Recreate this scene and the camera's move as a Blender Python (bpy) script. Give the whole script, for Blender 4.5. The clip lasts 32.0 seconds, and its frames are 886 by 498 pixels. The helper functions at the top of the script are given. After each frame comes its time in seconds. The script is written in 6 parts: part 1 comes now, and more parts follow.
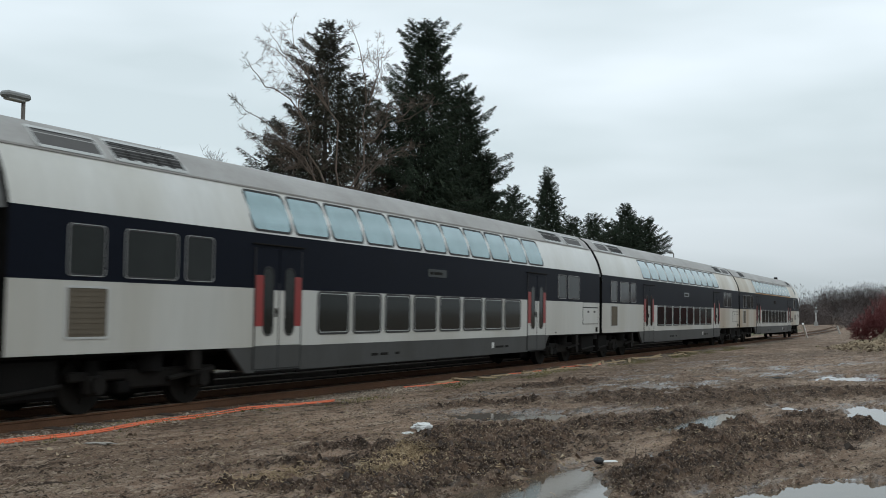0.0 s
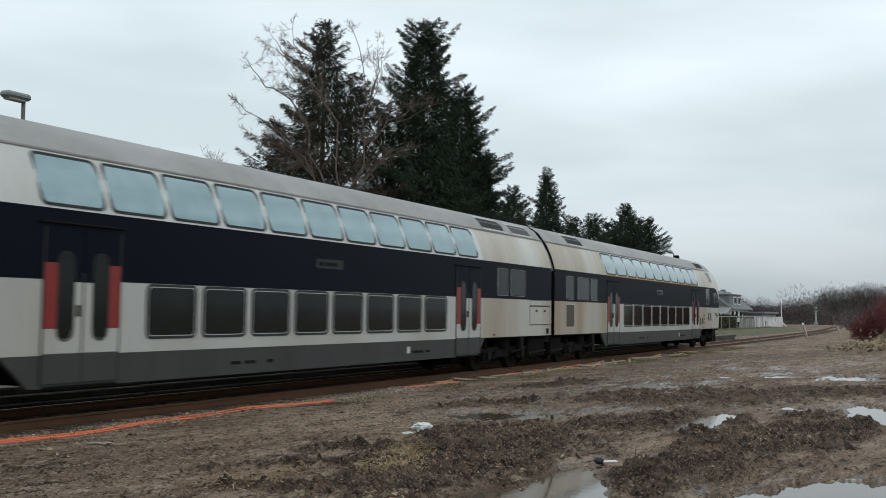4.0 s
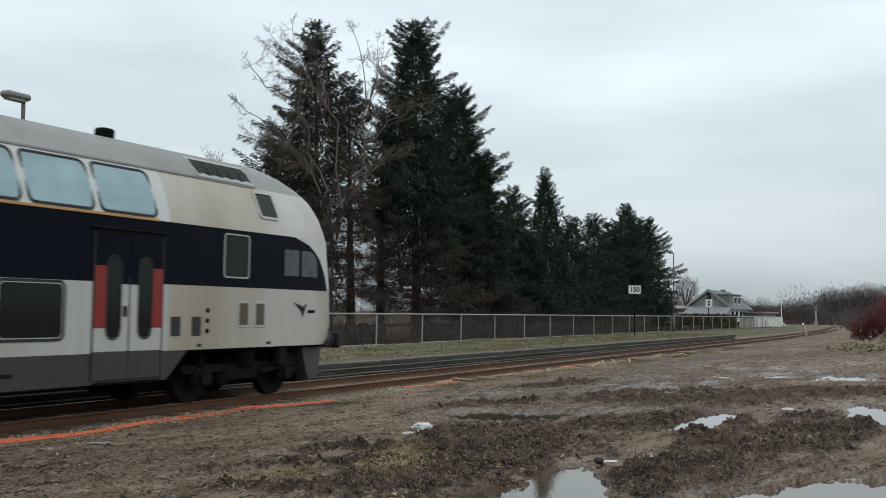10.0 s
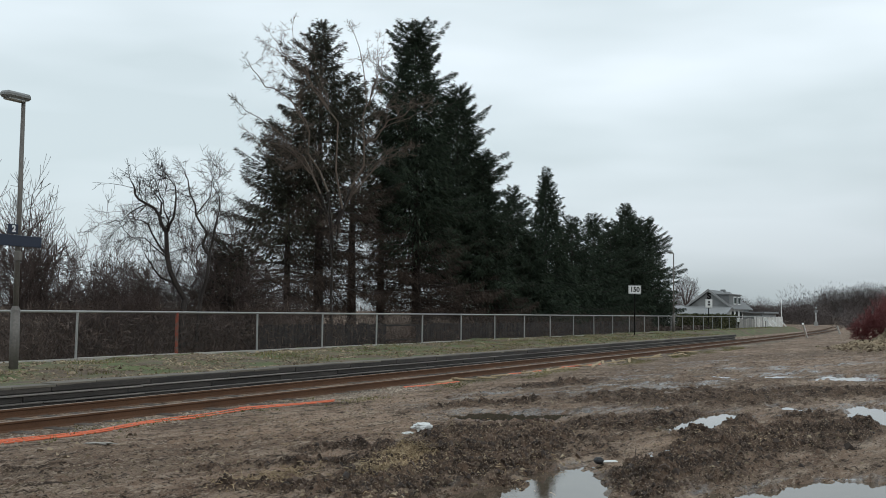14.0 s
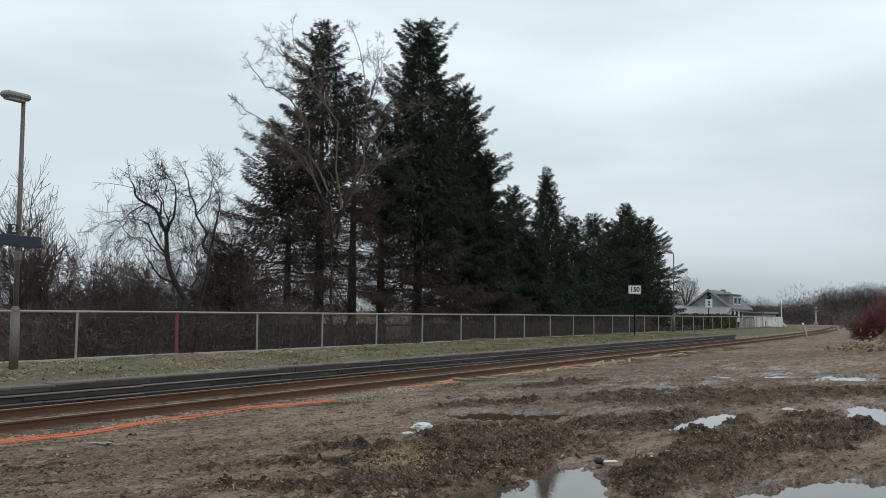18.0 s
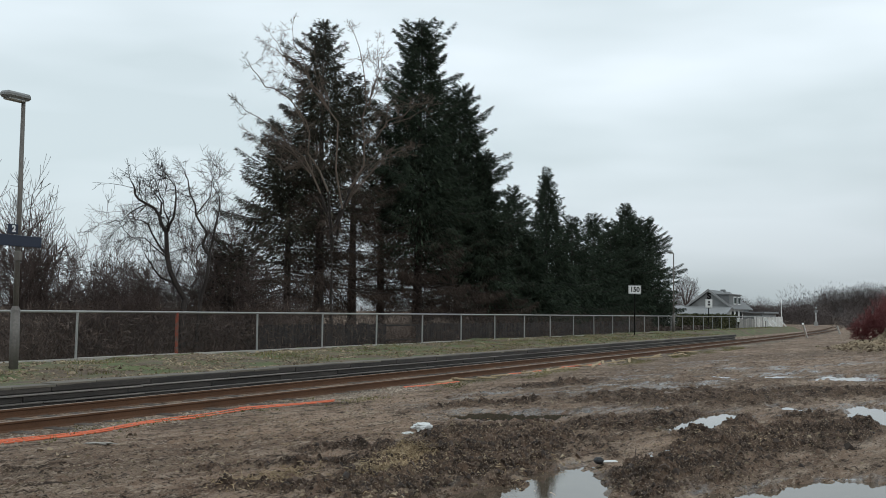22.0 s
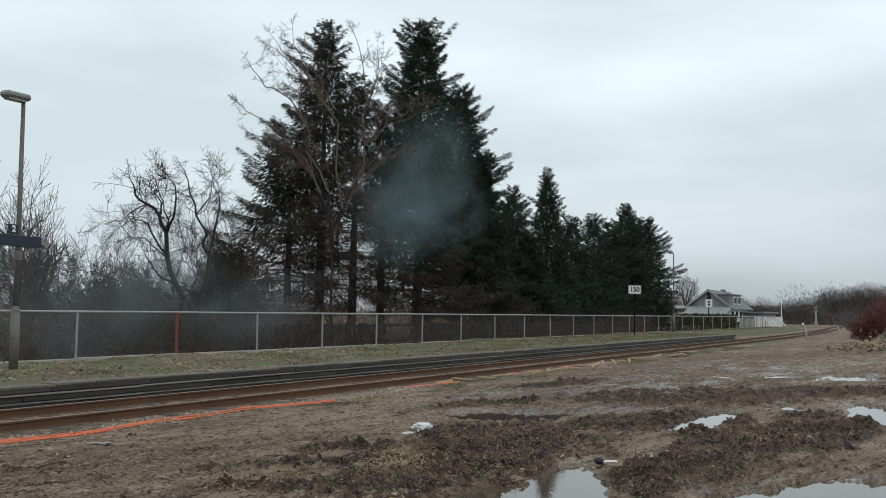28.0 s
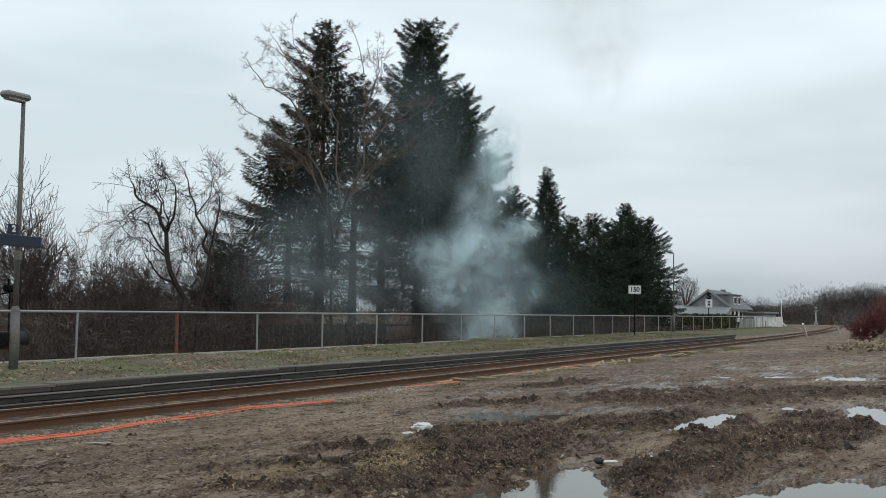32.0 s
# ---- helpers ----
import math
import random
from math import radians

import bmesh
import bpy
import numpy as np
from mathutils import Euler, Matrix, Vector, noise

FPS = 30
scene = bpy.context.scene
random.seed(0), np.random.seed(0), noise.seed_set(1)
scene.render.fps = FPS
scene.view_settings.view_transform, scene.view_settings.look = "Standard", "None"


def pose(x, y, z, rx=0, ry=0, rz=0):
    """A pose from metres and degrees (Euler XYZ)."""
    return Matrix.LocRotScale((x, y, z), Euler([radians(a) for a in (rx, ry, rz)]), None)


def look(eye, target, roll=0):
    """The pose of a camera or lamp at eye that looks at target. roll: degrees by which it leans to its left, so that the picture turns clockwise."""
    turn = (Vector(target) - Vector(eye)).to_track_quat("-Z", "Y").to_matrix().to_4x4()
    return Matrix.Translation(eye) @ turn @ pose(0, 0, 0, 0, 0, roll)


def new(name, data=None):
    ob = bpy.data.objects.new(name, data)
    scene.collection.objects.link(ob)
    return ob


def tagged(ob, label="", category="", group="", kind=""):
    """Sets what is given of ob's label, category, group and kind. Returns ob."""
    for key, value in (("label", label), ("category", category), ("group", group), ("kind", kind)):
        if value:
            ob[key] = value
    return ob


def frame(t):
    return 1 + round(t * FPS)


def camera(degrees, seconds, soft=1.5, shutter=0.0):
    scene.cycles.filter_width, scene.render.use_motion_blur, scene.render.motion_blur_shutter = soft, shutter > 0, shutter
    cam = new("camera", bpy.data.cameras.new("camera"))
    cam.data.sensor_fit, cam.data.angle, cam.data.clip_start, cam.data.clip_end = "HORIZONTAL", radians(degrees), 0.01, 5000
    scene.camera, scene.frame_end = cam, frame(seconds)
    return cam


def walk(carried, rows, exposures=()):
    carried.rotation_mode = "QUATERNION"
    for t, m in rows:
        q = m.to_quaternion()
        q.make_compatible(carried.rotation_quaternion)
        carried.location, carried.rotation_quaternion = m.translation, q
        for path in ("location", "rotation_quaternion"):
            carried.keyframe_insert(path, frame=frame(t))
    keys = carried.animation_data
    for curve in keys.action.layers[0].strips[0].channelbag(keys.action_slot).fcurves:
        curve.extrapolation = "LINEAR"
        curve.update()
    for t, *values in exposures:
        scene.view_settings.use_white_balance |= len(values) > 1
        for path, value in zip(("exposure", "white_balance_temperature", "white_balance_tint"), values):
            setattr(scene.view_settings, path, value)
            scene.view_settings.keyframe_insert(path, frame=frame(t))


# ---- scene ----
EYE = Vector((0.0, 0.0, 1.70))
YAW, TILT = radians(26.6), radians(3.455)
VIEW = Vector((math.cos(TILT) * math.cos(YAW), math.cos(TILT) * math.sin(YAW), math.sin(TILT)))
cam = camera(46.44, 32.0, soft=0.9, shutter=0.5)
walk(cam, [(0.0, look(EYE, EYE + VIEW * 30, 0.77)), (32.0, look(EYE, EYE + VIEW * 30, 0.77))],
     exposures=[(0.0, 0.0), (32.0, 0.0)])

# ---- world: overcast sky, broad soft sun ----
SUN_EL, SUN_AZ = radians(38), radians(200)
world = bpy.data.worlds.new("overcast_sky")
scene.world = world
world.use_nodes = True
wn, wl = world.node_tree.nodes, world.node_tree.links
wn.clear()
w_out, w_bg = wn.new("ShaderNodeOutputWorld"), wn.new("ShaderNodeBackground")
w_sky = wn.new("ShaderNodeTexSky")
w_sky.sky_type, w_sky.sun_disc = "NISHITA", False
w_sky.sun_elevation, w_sky.sun_rotation = SUN_EL, SUN_AZ
w_sky.air_density, w_sky.dust_density = 1.0, 3.0
w_tc, w_map = wn.new("ShaderNodeTexCoord"), wn.new("ShaderNodeMapping")
w_map.inputs["Scale"].default_value = (1.6, 1.6, 7.0)
w_no = wn.new("ShaderNodeTexNoise")
w_no.inputs["Scale"].default_value, w_no.inputs["Detail"].default_value = 1.5, 3.5
w_no.inputs["Roughness"].default_value = 0.45
w_ramp = wn.new("ShaderNodeValToRGB")
w_ramp.color_ramp.elements[0].position, w_ramp.color_ramp.elements[1].position = 0.34, 0.66
w_ramp.color_ramp.elements[0].color = (5.2, 6.0, 6.3, 1)
w_ramp.color_ramp.elements[1].color = (7.0, 7.8, 8.3, 1)
w_mix = wn.new("ShaderNodeMix")
w_mix.data_type = "RGBA"
w_mix.inputs[0].default_value = 0.93
wl.new(w_tc.outputs["Generated"], w_map.inputs[0])
wl.new(w_map.outputs[0], w_no.inputs["Vector"])
wl.new(w_no.outputs["Fac"], w_ramp.inputs[0])
wl.new(w_sky.outputs[0], w_mix.inputs[6])
wl.new(w_ramp.outputs[0], w_mix.inputs[7])
# an overcast sky is dimmer towards the horizon
w_dot, w_dim, w_mul = wn.new("ShaderNodeVectorMath"), wn.new("ShaderNodeMapRange"), wn.new("ShaderNodeVectorMath")
w_dot.operation, w_mul.operation = "DOT_PRODUCT", "SCALE"
w_dot.inputs[1].default_value = (0.0, 0.12, 1.0)
w_dim.interpolation_type = "SMOOTHSTEP"
w_dim.inputs["From Min"].default_value, w_dim.inputs["From Max"].default_value = -0.04, 0.24
w_dim.inputs["To Min"].default_value, w_dim.inputs["To Max"].default_value = 0.58, 1.0
wl.new(w_tc.outputs["Generated"], w_dot.inputs[0])
wl.new(w_dot.outputs["Value"], w_dim.inputs["Value"])
wl.new(w_mix.outputs[2], w_mul.inputs[0])
wl.new(w_dim.outputs[0], w_mul.inputs["Scale"])
wl.new(w_mul.outputs[0], w_bg.inputs["Color"])
w_bg.inputs["Strength"].default_value = 0.13
wl.new(w_bg.outputs[0], w_out.inputs[0])
sun = new("sun", bpy.data.lights.new("sun", "SUN"))
sun.data.energy, sun.data.angle, sun.data.color = 0.35, radians(40), (1.0, 0.97, 0.93)
sun.matrix_world = look((0, 0, 60), (60 * math.cos(SUN_EL) * 0.5, 60 * math.cos(SUN_EL) * 0.8, 60 - 60 * math.sin(SUN_EL)))

# ---- materials ----


def mat(name, base, rough=0.7, metal=0.0, vary=0.25, scale=3.0, fine=40.0, bump=0.0, bump_scale=60.0, stretch=(1, 1, 1),
        second=None, amount=0.5, edge=0.12, spec=0.5, per_object=0.0, coat=0.0):
    """A surface with two scales of tone, an optional second colour in patches, and fine relief."""
    m = bpy.data.materials.new(name)
    m.use_nodes = True
    n, l = m.node_tree.nodes, m.node_tree.links
    p = n["Principled BSDF"]
    p.inputs["Roughness"].default_value, p.inputs["Metallic"].default_value = rough, metal
    p.inputs["Specular IOR Level"].default_value = spec
    p.inputs["Coat Weight"].default_value = coat
    tc, mp = n.new("ShaderNodeTexCoord"), n.new("ShaderNodeMapping")
    mp.inputs["Scale"].default_value = stretch
    l.new(tc.outputs["Object"], mp.inputs[0])
    big, small = n.new("ShaderNodeTexNoise"), n.new("ShaderNodeTexNoise")
    big.inputs["Scale"].default_value, small.inputs["Scale"].default_value = scale, fine
    big.inputs["Detail"].default_value = small.inputs["Detail"].default_value = 4
    l.new(mp.outputs[0], big.inputs["Vector"])
    l.new(mp.outputs[0], small.inputs["Vector"])
    add = n.new("ShaderNodeMath")
    add.operation = "ADD"
    l.new(big.outputs["Fac"], add.inputs[0])
    l.new(small.outputs["Fac"], add.inputs[1])
    rng = n.new("ShaderNodeMapRange")
    rng.inputs["From Min"].default_value, rng.inputs["From Max"].default_value = 0.6, 1.4
    rng.inputs["To Min"].default_value, rng.inputs["To Max"].default_value = 1 - vary, 1 + vary
    l.new(add.outputs[0], rng.inputs["Value"])
    last = n.new("ShaderNodeRGB")
    last.outputs[0].default_value = (*base, 1)
    colour = last.outputs[0]
    if second:
        pat = n.new("ShaderNodeTexNoise")
        pat.inputs["Scale"].default_value, pat.inputs["Detail"].default_value = scale * 0.6, 6
        l.new(mp.outputs[0], pat.inputs["Vector"])
        pr = n.new("ShaderNodeMapRange")
        pr.inputs["From Min"].default_value = 0.72 - 0.44 * amount - edge / 2
        pr.inputs["From Max"].default_value = 0.72 - 0.44 * amount + edge / 2
        l.new(pat.outputs["Fac"], pr.inputs["Value"])
        mx = n.new("ShaderNodeMix")
        mx.data_type = "RGBA"
        l.new(pr.outputs[0], mx.inputs[0])
        l.new(colour, mx.inputs[6])
        mx.inputs[7].default_value = (*second, 1)
        colour = mx.outputs[2]
    sc = n.new("ShaderNodeVectorMath")
    sc.operation = "SCALE"
    l.new(colour, sc.inputs[0])
    l.new(rng.outputs[0], sc.inputs["Scale"])
    colour = sc.outputs[0]
    if per_object:
        oi, orr = n.new("ShaderNodeObjectInfo"), n.new("ShaderNodeMapRange")
        orr.inputs["To Min"].default_value, orr.inputs["To Max"].default_value = 1 - per_object, 1 + per_object
        l.new(oi.outputs["Random"], orr.inputs["Value"])
        s2 = n.new("ShaderNodeVectorMath")
        s2.operation = "SCALE"
        l.new(colour, s2.inputs[0])
        l.new(orr.outputs[0], s2.inputs["Scale"])
        colour = s2.outputs[0]
    l.new(colour, p.inputs["Base Color"])
    if bump:
        bn, bp = n.new("ShaderNodeTexNoise"), n.new("ShaderNodeBump")
        bn.inputs["Scale"].default_value, bn.inputs["Detail"].default_value = bump_scale, 5
        bp.inputs["Strength"].default_value, bp.inputs["Distance"].default_value = bump, 0.02
        l.new(mp.outputs[0], bn.inputs["Vector"])
        l.new(bn.outputs["Fac"], bp.inputs["Height"])
        l.new(bp.outputs[0], p.inputs["Normal"])
    return m


def island_mat(name, base, other, rough=0.8, spec=0.3, low=0.6, high=1.4):
    """For joined leaves, clods and stones: a tone of its own for each island."""
    m = bpy.data.materials.new(name)
    m.use_nodes = True
    n, l = m.node_tree.nodes, m.node_tree.links
    p = n["Principled BSDF"]
    p.inputs["Roughness"].default_value, p.inputs["Specular IOR Level"].default_value = rough, spec
    g, mx = n.new("ShaderNodeNewGeometry"), n.new("ShaderNodeMix")
    mx.data_type = "RGBA"
    mx.inputs[6].default_value, mx.inputs[7].default_value = (*base, 1), (*other, 1)
    l.new(g.outputs["Random Per Island"], mx.inputs[0])
    tc, no, rg = n.new("ShaderNodeTexCoord"), n.new("ShaderNodeTexNoise"), n.new("ShaderNodeMapRange")
    no.inputs["Scale"].default_value = 0.55
    rg.inputs["From Min"].default_value, rg.inputs["From Max"].default_value = 0.3, 0.7
    rg.inputs["To Min"].default_value, rg.inputs["To Max"].default_value = low, high
    sc = n.new("ShaderNodeVectorMath")
    sc.operation = "SCALE"
    l.new(tc.outputs["Object"], no.inputs["Vector"])
    l.new(no.outputs["Fac"], rg.inputs["Value"])
    l.new(mx.outputs[2], sc.inputs[0])
    l.new(rg.outputs[0], sc.inputs["Scale"])
    l.new(sc.outputs[0], p.inputs["Base Color"])
    return m


def ground_mat():
    """Wet soil: streaked brown mud along the wheel lanes, dark peat where it is dug up, a wet film in the flats."""
    m = bpy.data.materials.new("wet_mud")
    m.use_nodes = True
    n, l = m.node_tree.nodes, m.node_tree.links
    p = n["Principled BSDF"]
    tc = n.new("ShaderNodeTexCoord")

    def noise_fac(scale, lo, hi, detail=5.0, stretch=(1, 1, 1), turn=0.0):
        mp, t, r = n.new("ShaderNodeMapping"), n.new("ShaderNodeTexNoise"), n.new("ShaderNodeMapRange")
        mp.vector_type = "TEXTURE"
        mp.inputs["Rotation"].default_value = (0, 0, radians(turn))
        mp.inputs["Scale"].default_value = [1 / v for v in stretch]
        t.inputs["Scale"].default_value, t.inputs["Detail"].default_value = scale, detail
        t.inputs["Roughness"].default_value = 0.65
        r.inputs["From Min"].default_value, r.inputs["From Max"].default_value = lo, hi
        l.new(tc.outputs["Object"], mp.inputs[0])
        l.new(mp.outputs[0], t.inputs["Vector"])
        l.new(t.outputs["Fac"], r.inputs["Value"])
        return r.outputs[0]

    def mix(fac, a, b):
        x = n.new("ShaderNodeMix")
        x.data_type = "RGBA"
        l.new(fac, x.inputs[0])
        for i, v in ((6, a), (7, b)):
            if isinstance(v, tuple):
                x.inputs[i].default_value = (*v, 1)
            else:
                l.new(v, x.inputs[i])
        return x.outputs[2]

    def calc(op, a, b):
        x = n.new("ShaderNodeMath")
        x.operation = op
        x.use_clamp = True
        for i, v in enumerate((a, b)):
            if isinstance(v, float):
                x.inputs[i].default_value = v
            else:
                l.new(v, x.inputs[i])
        return x.outputs[0]

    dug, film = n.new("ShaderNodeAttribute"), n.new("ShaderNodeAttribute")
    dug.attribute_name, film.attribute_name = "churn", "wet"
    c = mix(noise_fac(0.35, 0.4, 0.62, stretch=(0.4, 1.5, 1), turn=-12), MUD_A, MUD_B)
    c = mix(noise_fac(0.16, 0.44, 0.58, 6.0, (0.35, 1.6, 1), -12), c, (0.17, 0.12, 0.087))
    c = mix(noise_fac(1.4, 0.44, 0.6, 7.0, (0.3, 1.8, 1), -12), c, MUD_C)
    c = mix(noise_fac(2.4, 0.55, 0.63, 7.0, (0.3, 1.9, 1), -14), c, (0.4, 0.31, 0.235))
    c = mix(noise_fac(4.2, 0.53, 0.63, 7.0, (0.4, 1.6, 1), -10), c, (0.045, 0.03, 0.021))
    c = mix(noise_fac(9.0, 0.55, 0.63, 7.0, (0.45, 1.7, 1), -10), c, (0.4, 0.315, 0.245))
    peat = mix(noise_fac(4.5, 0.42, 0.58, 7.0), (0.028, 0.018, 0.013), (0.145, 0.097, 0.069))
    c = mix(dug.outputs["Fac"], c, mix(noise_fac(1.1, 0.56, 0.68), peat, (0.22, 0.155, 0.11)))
    c = mix(noise_fac(14.0, 0.54, 0.63, 6.0), c, (0.036, 0.025, 0.018))
    c = mix(noise_fac(30.0, 0.56, 0.63), c, (0.32, 0.25, 0.19))
    c = mix(noise_fac(52.0, 0.57, 0.63), c, (0.03, 0.02, 0.014))
    wet = calc("MULTIPLY", film.outputs["Fac"], noise_fac(2.0, 0.44, 0.58, 7.0, (0.35, 2.2, 1), -14))
    c = mix(calc("MULTIPLY", wet, 0.7), c, (0.06, 0.044, 0.034))
    l.new(c, p.inputs["Base Color"])
    for name, dry, soaked in (("Roughness", 0.8, 0.2), ("Specular IOR Level", 0.1, 0.36)):
        r = n.new("ShaderNodeMapRange")
        r.inputs["To Min"].default_value, r.inputs["To Max"].default_value = dry, soaked
        l.new(wet, r.inputs["Value"])
        l.new(r.outputs[0], p.inputs[name])
    last = None
    for scale, strength, distance in ((7.0, 0.85, 0.07), (23.0, 0.9, 0.04)):
        bn, bp, st = n.new("ShaderNodeTexNoise"), n.new("ShaderNodeBump"), n.new("ShaderNodeMapRange")
        bn.inputs["Scale"].default_value, bn.inputs["Detail"].default_value = scale, 8
        bn.inputs["Roughness"].default_value = 0.68
        st.inputs["To Min"].default_value, st.inputs["To Max"].default_value = strength, strength * 0.12
        l.new(wet, st.inputs["Value"])
        l.new(st.outputs[0], bp.inputs["Strength"])
        bp.inputs["Distance"].default_value = distance
        l.new(tc.outputs["Object"], bn.inputs["Vector"])
        l.new(bn.outputs["Fac"], bp.inputs["Height"])
        if last:
            l.new(last.outputs[0], bp.inputs["Normal"])
        last = bp
    l.new(last.outputs[0], p.inputs["Normal"])
    return m


def paint_mat(name, base, stain, amount):
    """Weathered coach paint, with rain streaks that run down the panels."""
    m = mat(name, base, rough=0.33, vary=0.06, scale=0.8, fine=9.0, stretch=(1.0, 1.0, 0.12), second=stain, amount=amount, edge=0.3, spec=0.5)
    return m


MUD_A, MUD_B, MUD_C = (0.33, 0.225, 0.16), (0.43, 0.32, 0.24), (0.16, 0.103, 0.072)
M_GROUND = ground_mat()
M_WATER = mat("puddle_water", (0.1, 0.076, 0.055), 0.04, vary=0.2, scale=1.0, fine=4.0, bump=0.02, bump_scale=9.0, spec=0.3)
M_RAIL = mat("rusty_rail_steel", (0.105, 0.049, 0.023), 0.8, 0.1, 0.3, 2.0, 30.0, 0.3)
M_RAILHEAD = mat("polished_rail_head", (0.22, 0.145, 0.1), 0.5, 0.3, 0.15, 2.0, 20.0)
M_SLEEPER = mat("weathered_sleeper", (0.075, 0.058, 0.047), 0.85, 0, 0.3, 3.0, 40.0, 0.5, 40, per_object=0.25)
M_BALLAST = island_mat("ballast_stone", (0.055, 0.03, 0.017), (0.14, 0.08, 0.046))
M_GRIT = island_mat("pale_grit_stone", (0.12, 0.098, 0.076), (0.36, 0.3, 0.24))
M_CLOD = island_mat("mud_clod", (0.026, 0.017, 0.0125), (0.12, 0.08, 0.057), 0.55, 0.3)
M_EDGE = mat("old_edge_concrete", (0.075, 0.064, 0.056), 0.9, 0, 0.45, 1.4, 30.0, 0.6, 30, stretch=(0.3, 1, 2), second=(0.014, 0.014, 0.014), amount=0.6, edge=0.25, per_object=0.25)
M_PAVE = mat("pale_paving", (0.14, 0.12, 0.098), 0.9, 0, 0.2, 1.5, 30.0, 0.4, 40, second=(0.16, 0.15, 0.12), amount=0.5, edge=0.2, per_object=0.15)
M_BANK = mat("gravel_and_moss", (0.12, 0.085, 0.058), 0.95, 0, 0.5, 1.3, 26.0, 0.9, 30, second=(0.095, 0.112, 0.042), amount=0.52, edge=0.2)
M_KERB = mat("fence_kerb_concrete", (0.33, 0.31, 0.28), 0.9, 0, 0.2, 2.0, 30.0, 0.4, 40)
M_GALV = mat("galvanised_steel", (0.33, 0.33, 0.32), 0.5, 0.6, 0.15, 3.0, 40.0)
M_WIRE = mat("dull_fence_wire", (0.07, 0.07, 0.07), 0.6, 0.4, 0.1)
M_RUST = mat("red_lead_paint", (0.2, 0.045, 0.026), 0.8, 0, 0.35, 8.0, 40.0, second=(0.1, 0.075, 0.06), amount=0.4)
M_ORANGE = mat("orange_conduit_plastic", (0.7, 0.15, 0.065), 0.6, 0, 0.25, 4.0, 30.0)
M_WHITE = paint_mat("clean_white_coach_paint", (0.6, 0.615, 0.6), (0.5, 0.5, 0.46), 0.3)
# Lower-side whites: base darkened to stand for shade; the streaks are dirt.
M_LOWWHITE = paint_mat("shade_dimmed_white_coach_paint", (0.47, 0.475, 0.45), (0.39, 0.38, 0.34), 0.35)
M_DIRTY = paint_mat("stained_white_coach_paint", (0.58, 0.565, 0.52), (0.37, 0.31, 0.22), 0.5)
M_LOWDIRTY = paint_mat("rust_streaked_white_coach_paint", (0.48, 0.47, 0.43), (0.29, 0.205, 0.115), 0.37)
M_NAVY = mat("navy_coach_paint", (0.0045, 0.0065, 0.0125), 0.45, 0, 0.15, 1.0, 12.0, spec=0.06)
M_SKIRT = mat("grey_skirt_paint", (0.05, 0.051, 0.05), 0.55, 0, 0.15, 1.2, 14.0, stretch=(1, 1, 0.3), second=(0.04, 0.04, 0.037), amount=0.35, edge=0.3, spec=0.3)
M_ROOF = mat("grey_roof_paint", (0.34, 0.335, 0.325), 0.55, 0, 0.12, 1.0, 14.0, second=(0.25, 0.24, 0.225), amount=0.4, edge=0.3)
M_RED = mat("red_door_paint", (0.23, 0.016, 0.013), 0.35, 0, 0.12, 2.0, 20.0)
M_GLASS = mat("tinted_window_glass", (0.012, 0.0145, 0.0135), 0.08, 0, 0.25, 1.0, 3.0, spec=0.22)
# The pale blue of reflected sky is put into this pane colour.
M_UPGLASS = mat("sky_tinted_upper_glass", (0.29, 0.385, 0.402), 0.05, 0.75, 0.12, 0.8, 2.5)
M_RUBBER = mat("black_rubber", (0.018, 0.018, 0.019), 0.7, 0, 0.2)
M_MESH = mat("dusty_roof_mesh", (0.085, 0.083, 0.082), 0.8, 0, 0.25, 2.0, 60.0)
M_HOOD = mat("weathered_grey_rubber", (0.12, 0.122, 0.12), 0.75, 0, 0.2, 2.0, 20.0)
M_FRAME = mat("pale_window_frame", (0.45, 0.46, 0.45), 0.45, 0.2, 0.1)
M_THINFRAME = mat("dull_window_frame", (0.34, 0.345, 0.34), 0.5, 0.2, 0.1)
M_CABGLASS = mat("grey_cab_glass", (0.07, 0.085, 0.09), 0.08, 0.3, 0.25, 1.0, 4.0)
M_VALANCE = mat("dark_grey_valance", (0.032, 0.032, 0.031), 0.7, 0, 0.25, 2.0, 14.0, spec=0.3)
M_TAN = mat("tan_window_trim", (0.52, 0.29, 0.11), 0.6, 0, 0.15)
# Near-black: the shade under the coaches is put into these two colours.
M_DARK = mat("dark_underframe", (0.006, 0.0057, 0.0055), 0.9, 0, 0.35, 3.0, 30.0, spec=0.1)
M_GEAR = mat("shade_dark_running_gear", (0.009, 0.008, 0.007), 0.9, 0, 0.4, 3.0, 30.0, spec=0.2)
M_VENT = mat("brown_vent_mesh", (0.1, 0.082, 0.058), 0.8, 0, 0.2, 3.0, 60.0)
M_INK = mat("dark_lettering", (0.02, 0.02, 0.022), 0.6, 0, 0.05)
M_PALEINK = mat("pale_lettering", (0.6, 0.6, 0.58), 0.6, 0, 0.05)
M_SIGN = mat("white_sign_face", (0.72, 0.73, 0.72), 0.5, 0, 0.06)
M_NAVYSIGN = mat("navy_sign_board", (0.012, 0.02, 0.042), 0.4, 0, 0.1)
M_POST = mat("weathered_lamp_post", (0.15, 0.138, 0.126), 0.65, 0.2, 0.3, 2.0, 20.0)
M_LAMP = mat("grey_lamp_housing", (0.2, 0.205, 0.2), 0.5, 0.1, 0.15)
M_BARK = mat("dark_bark", (0.036, 0.029, 0.026), 0.95, 0, 0.35, 2.0, 20.0, 0.6, 20)
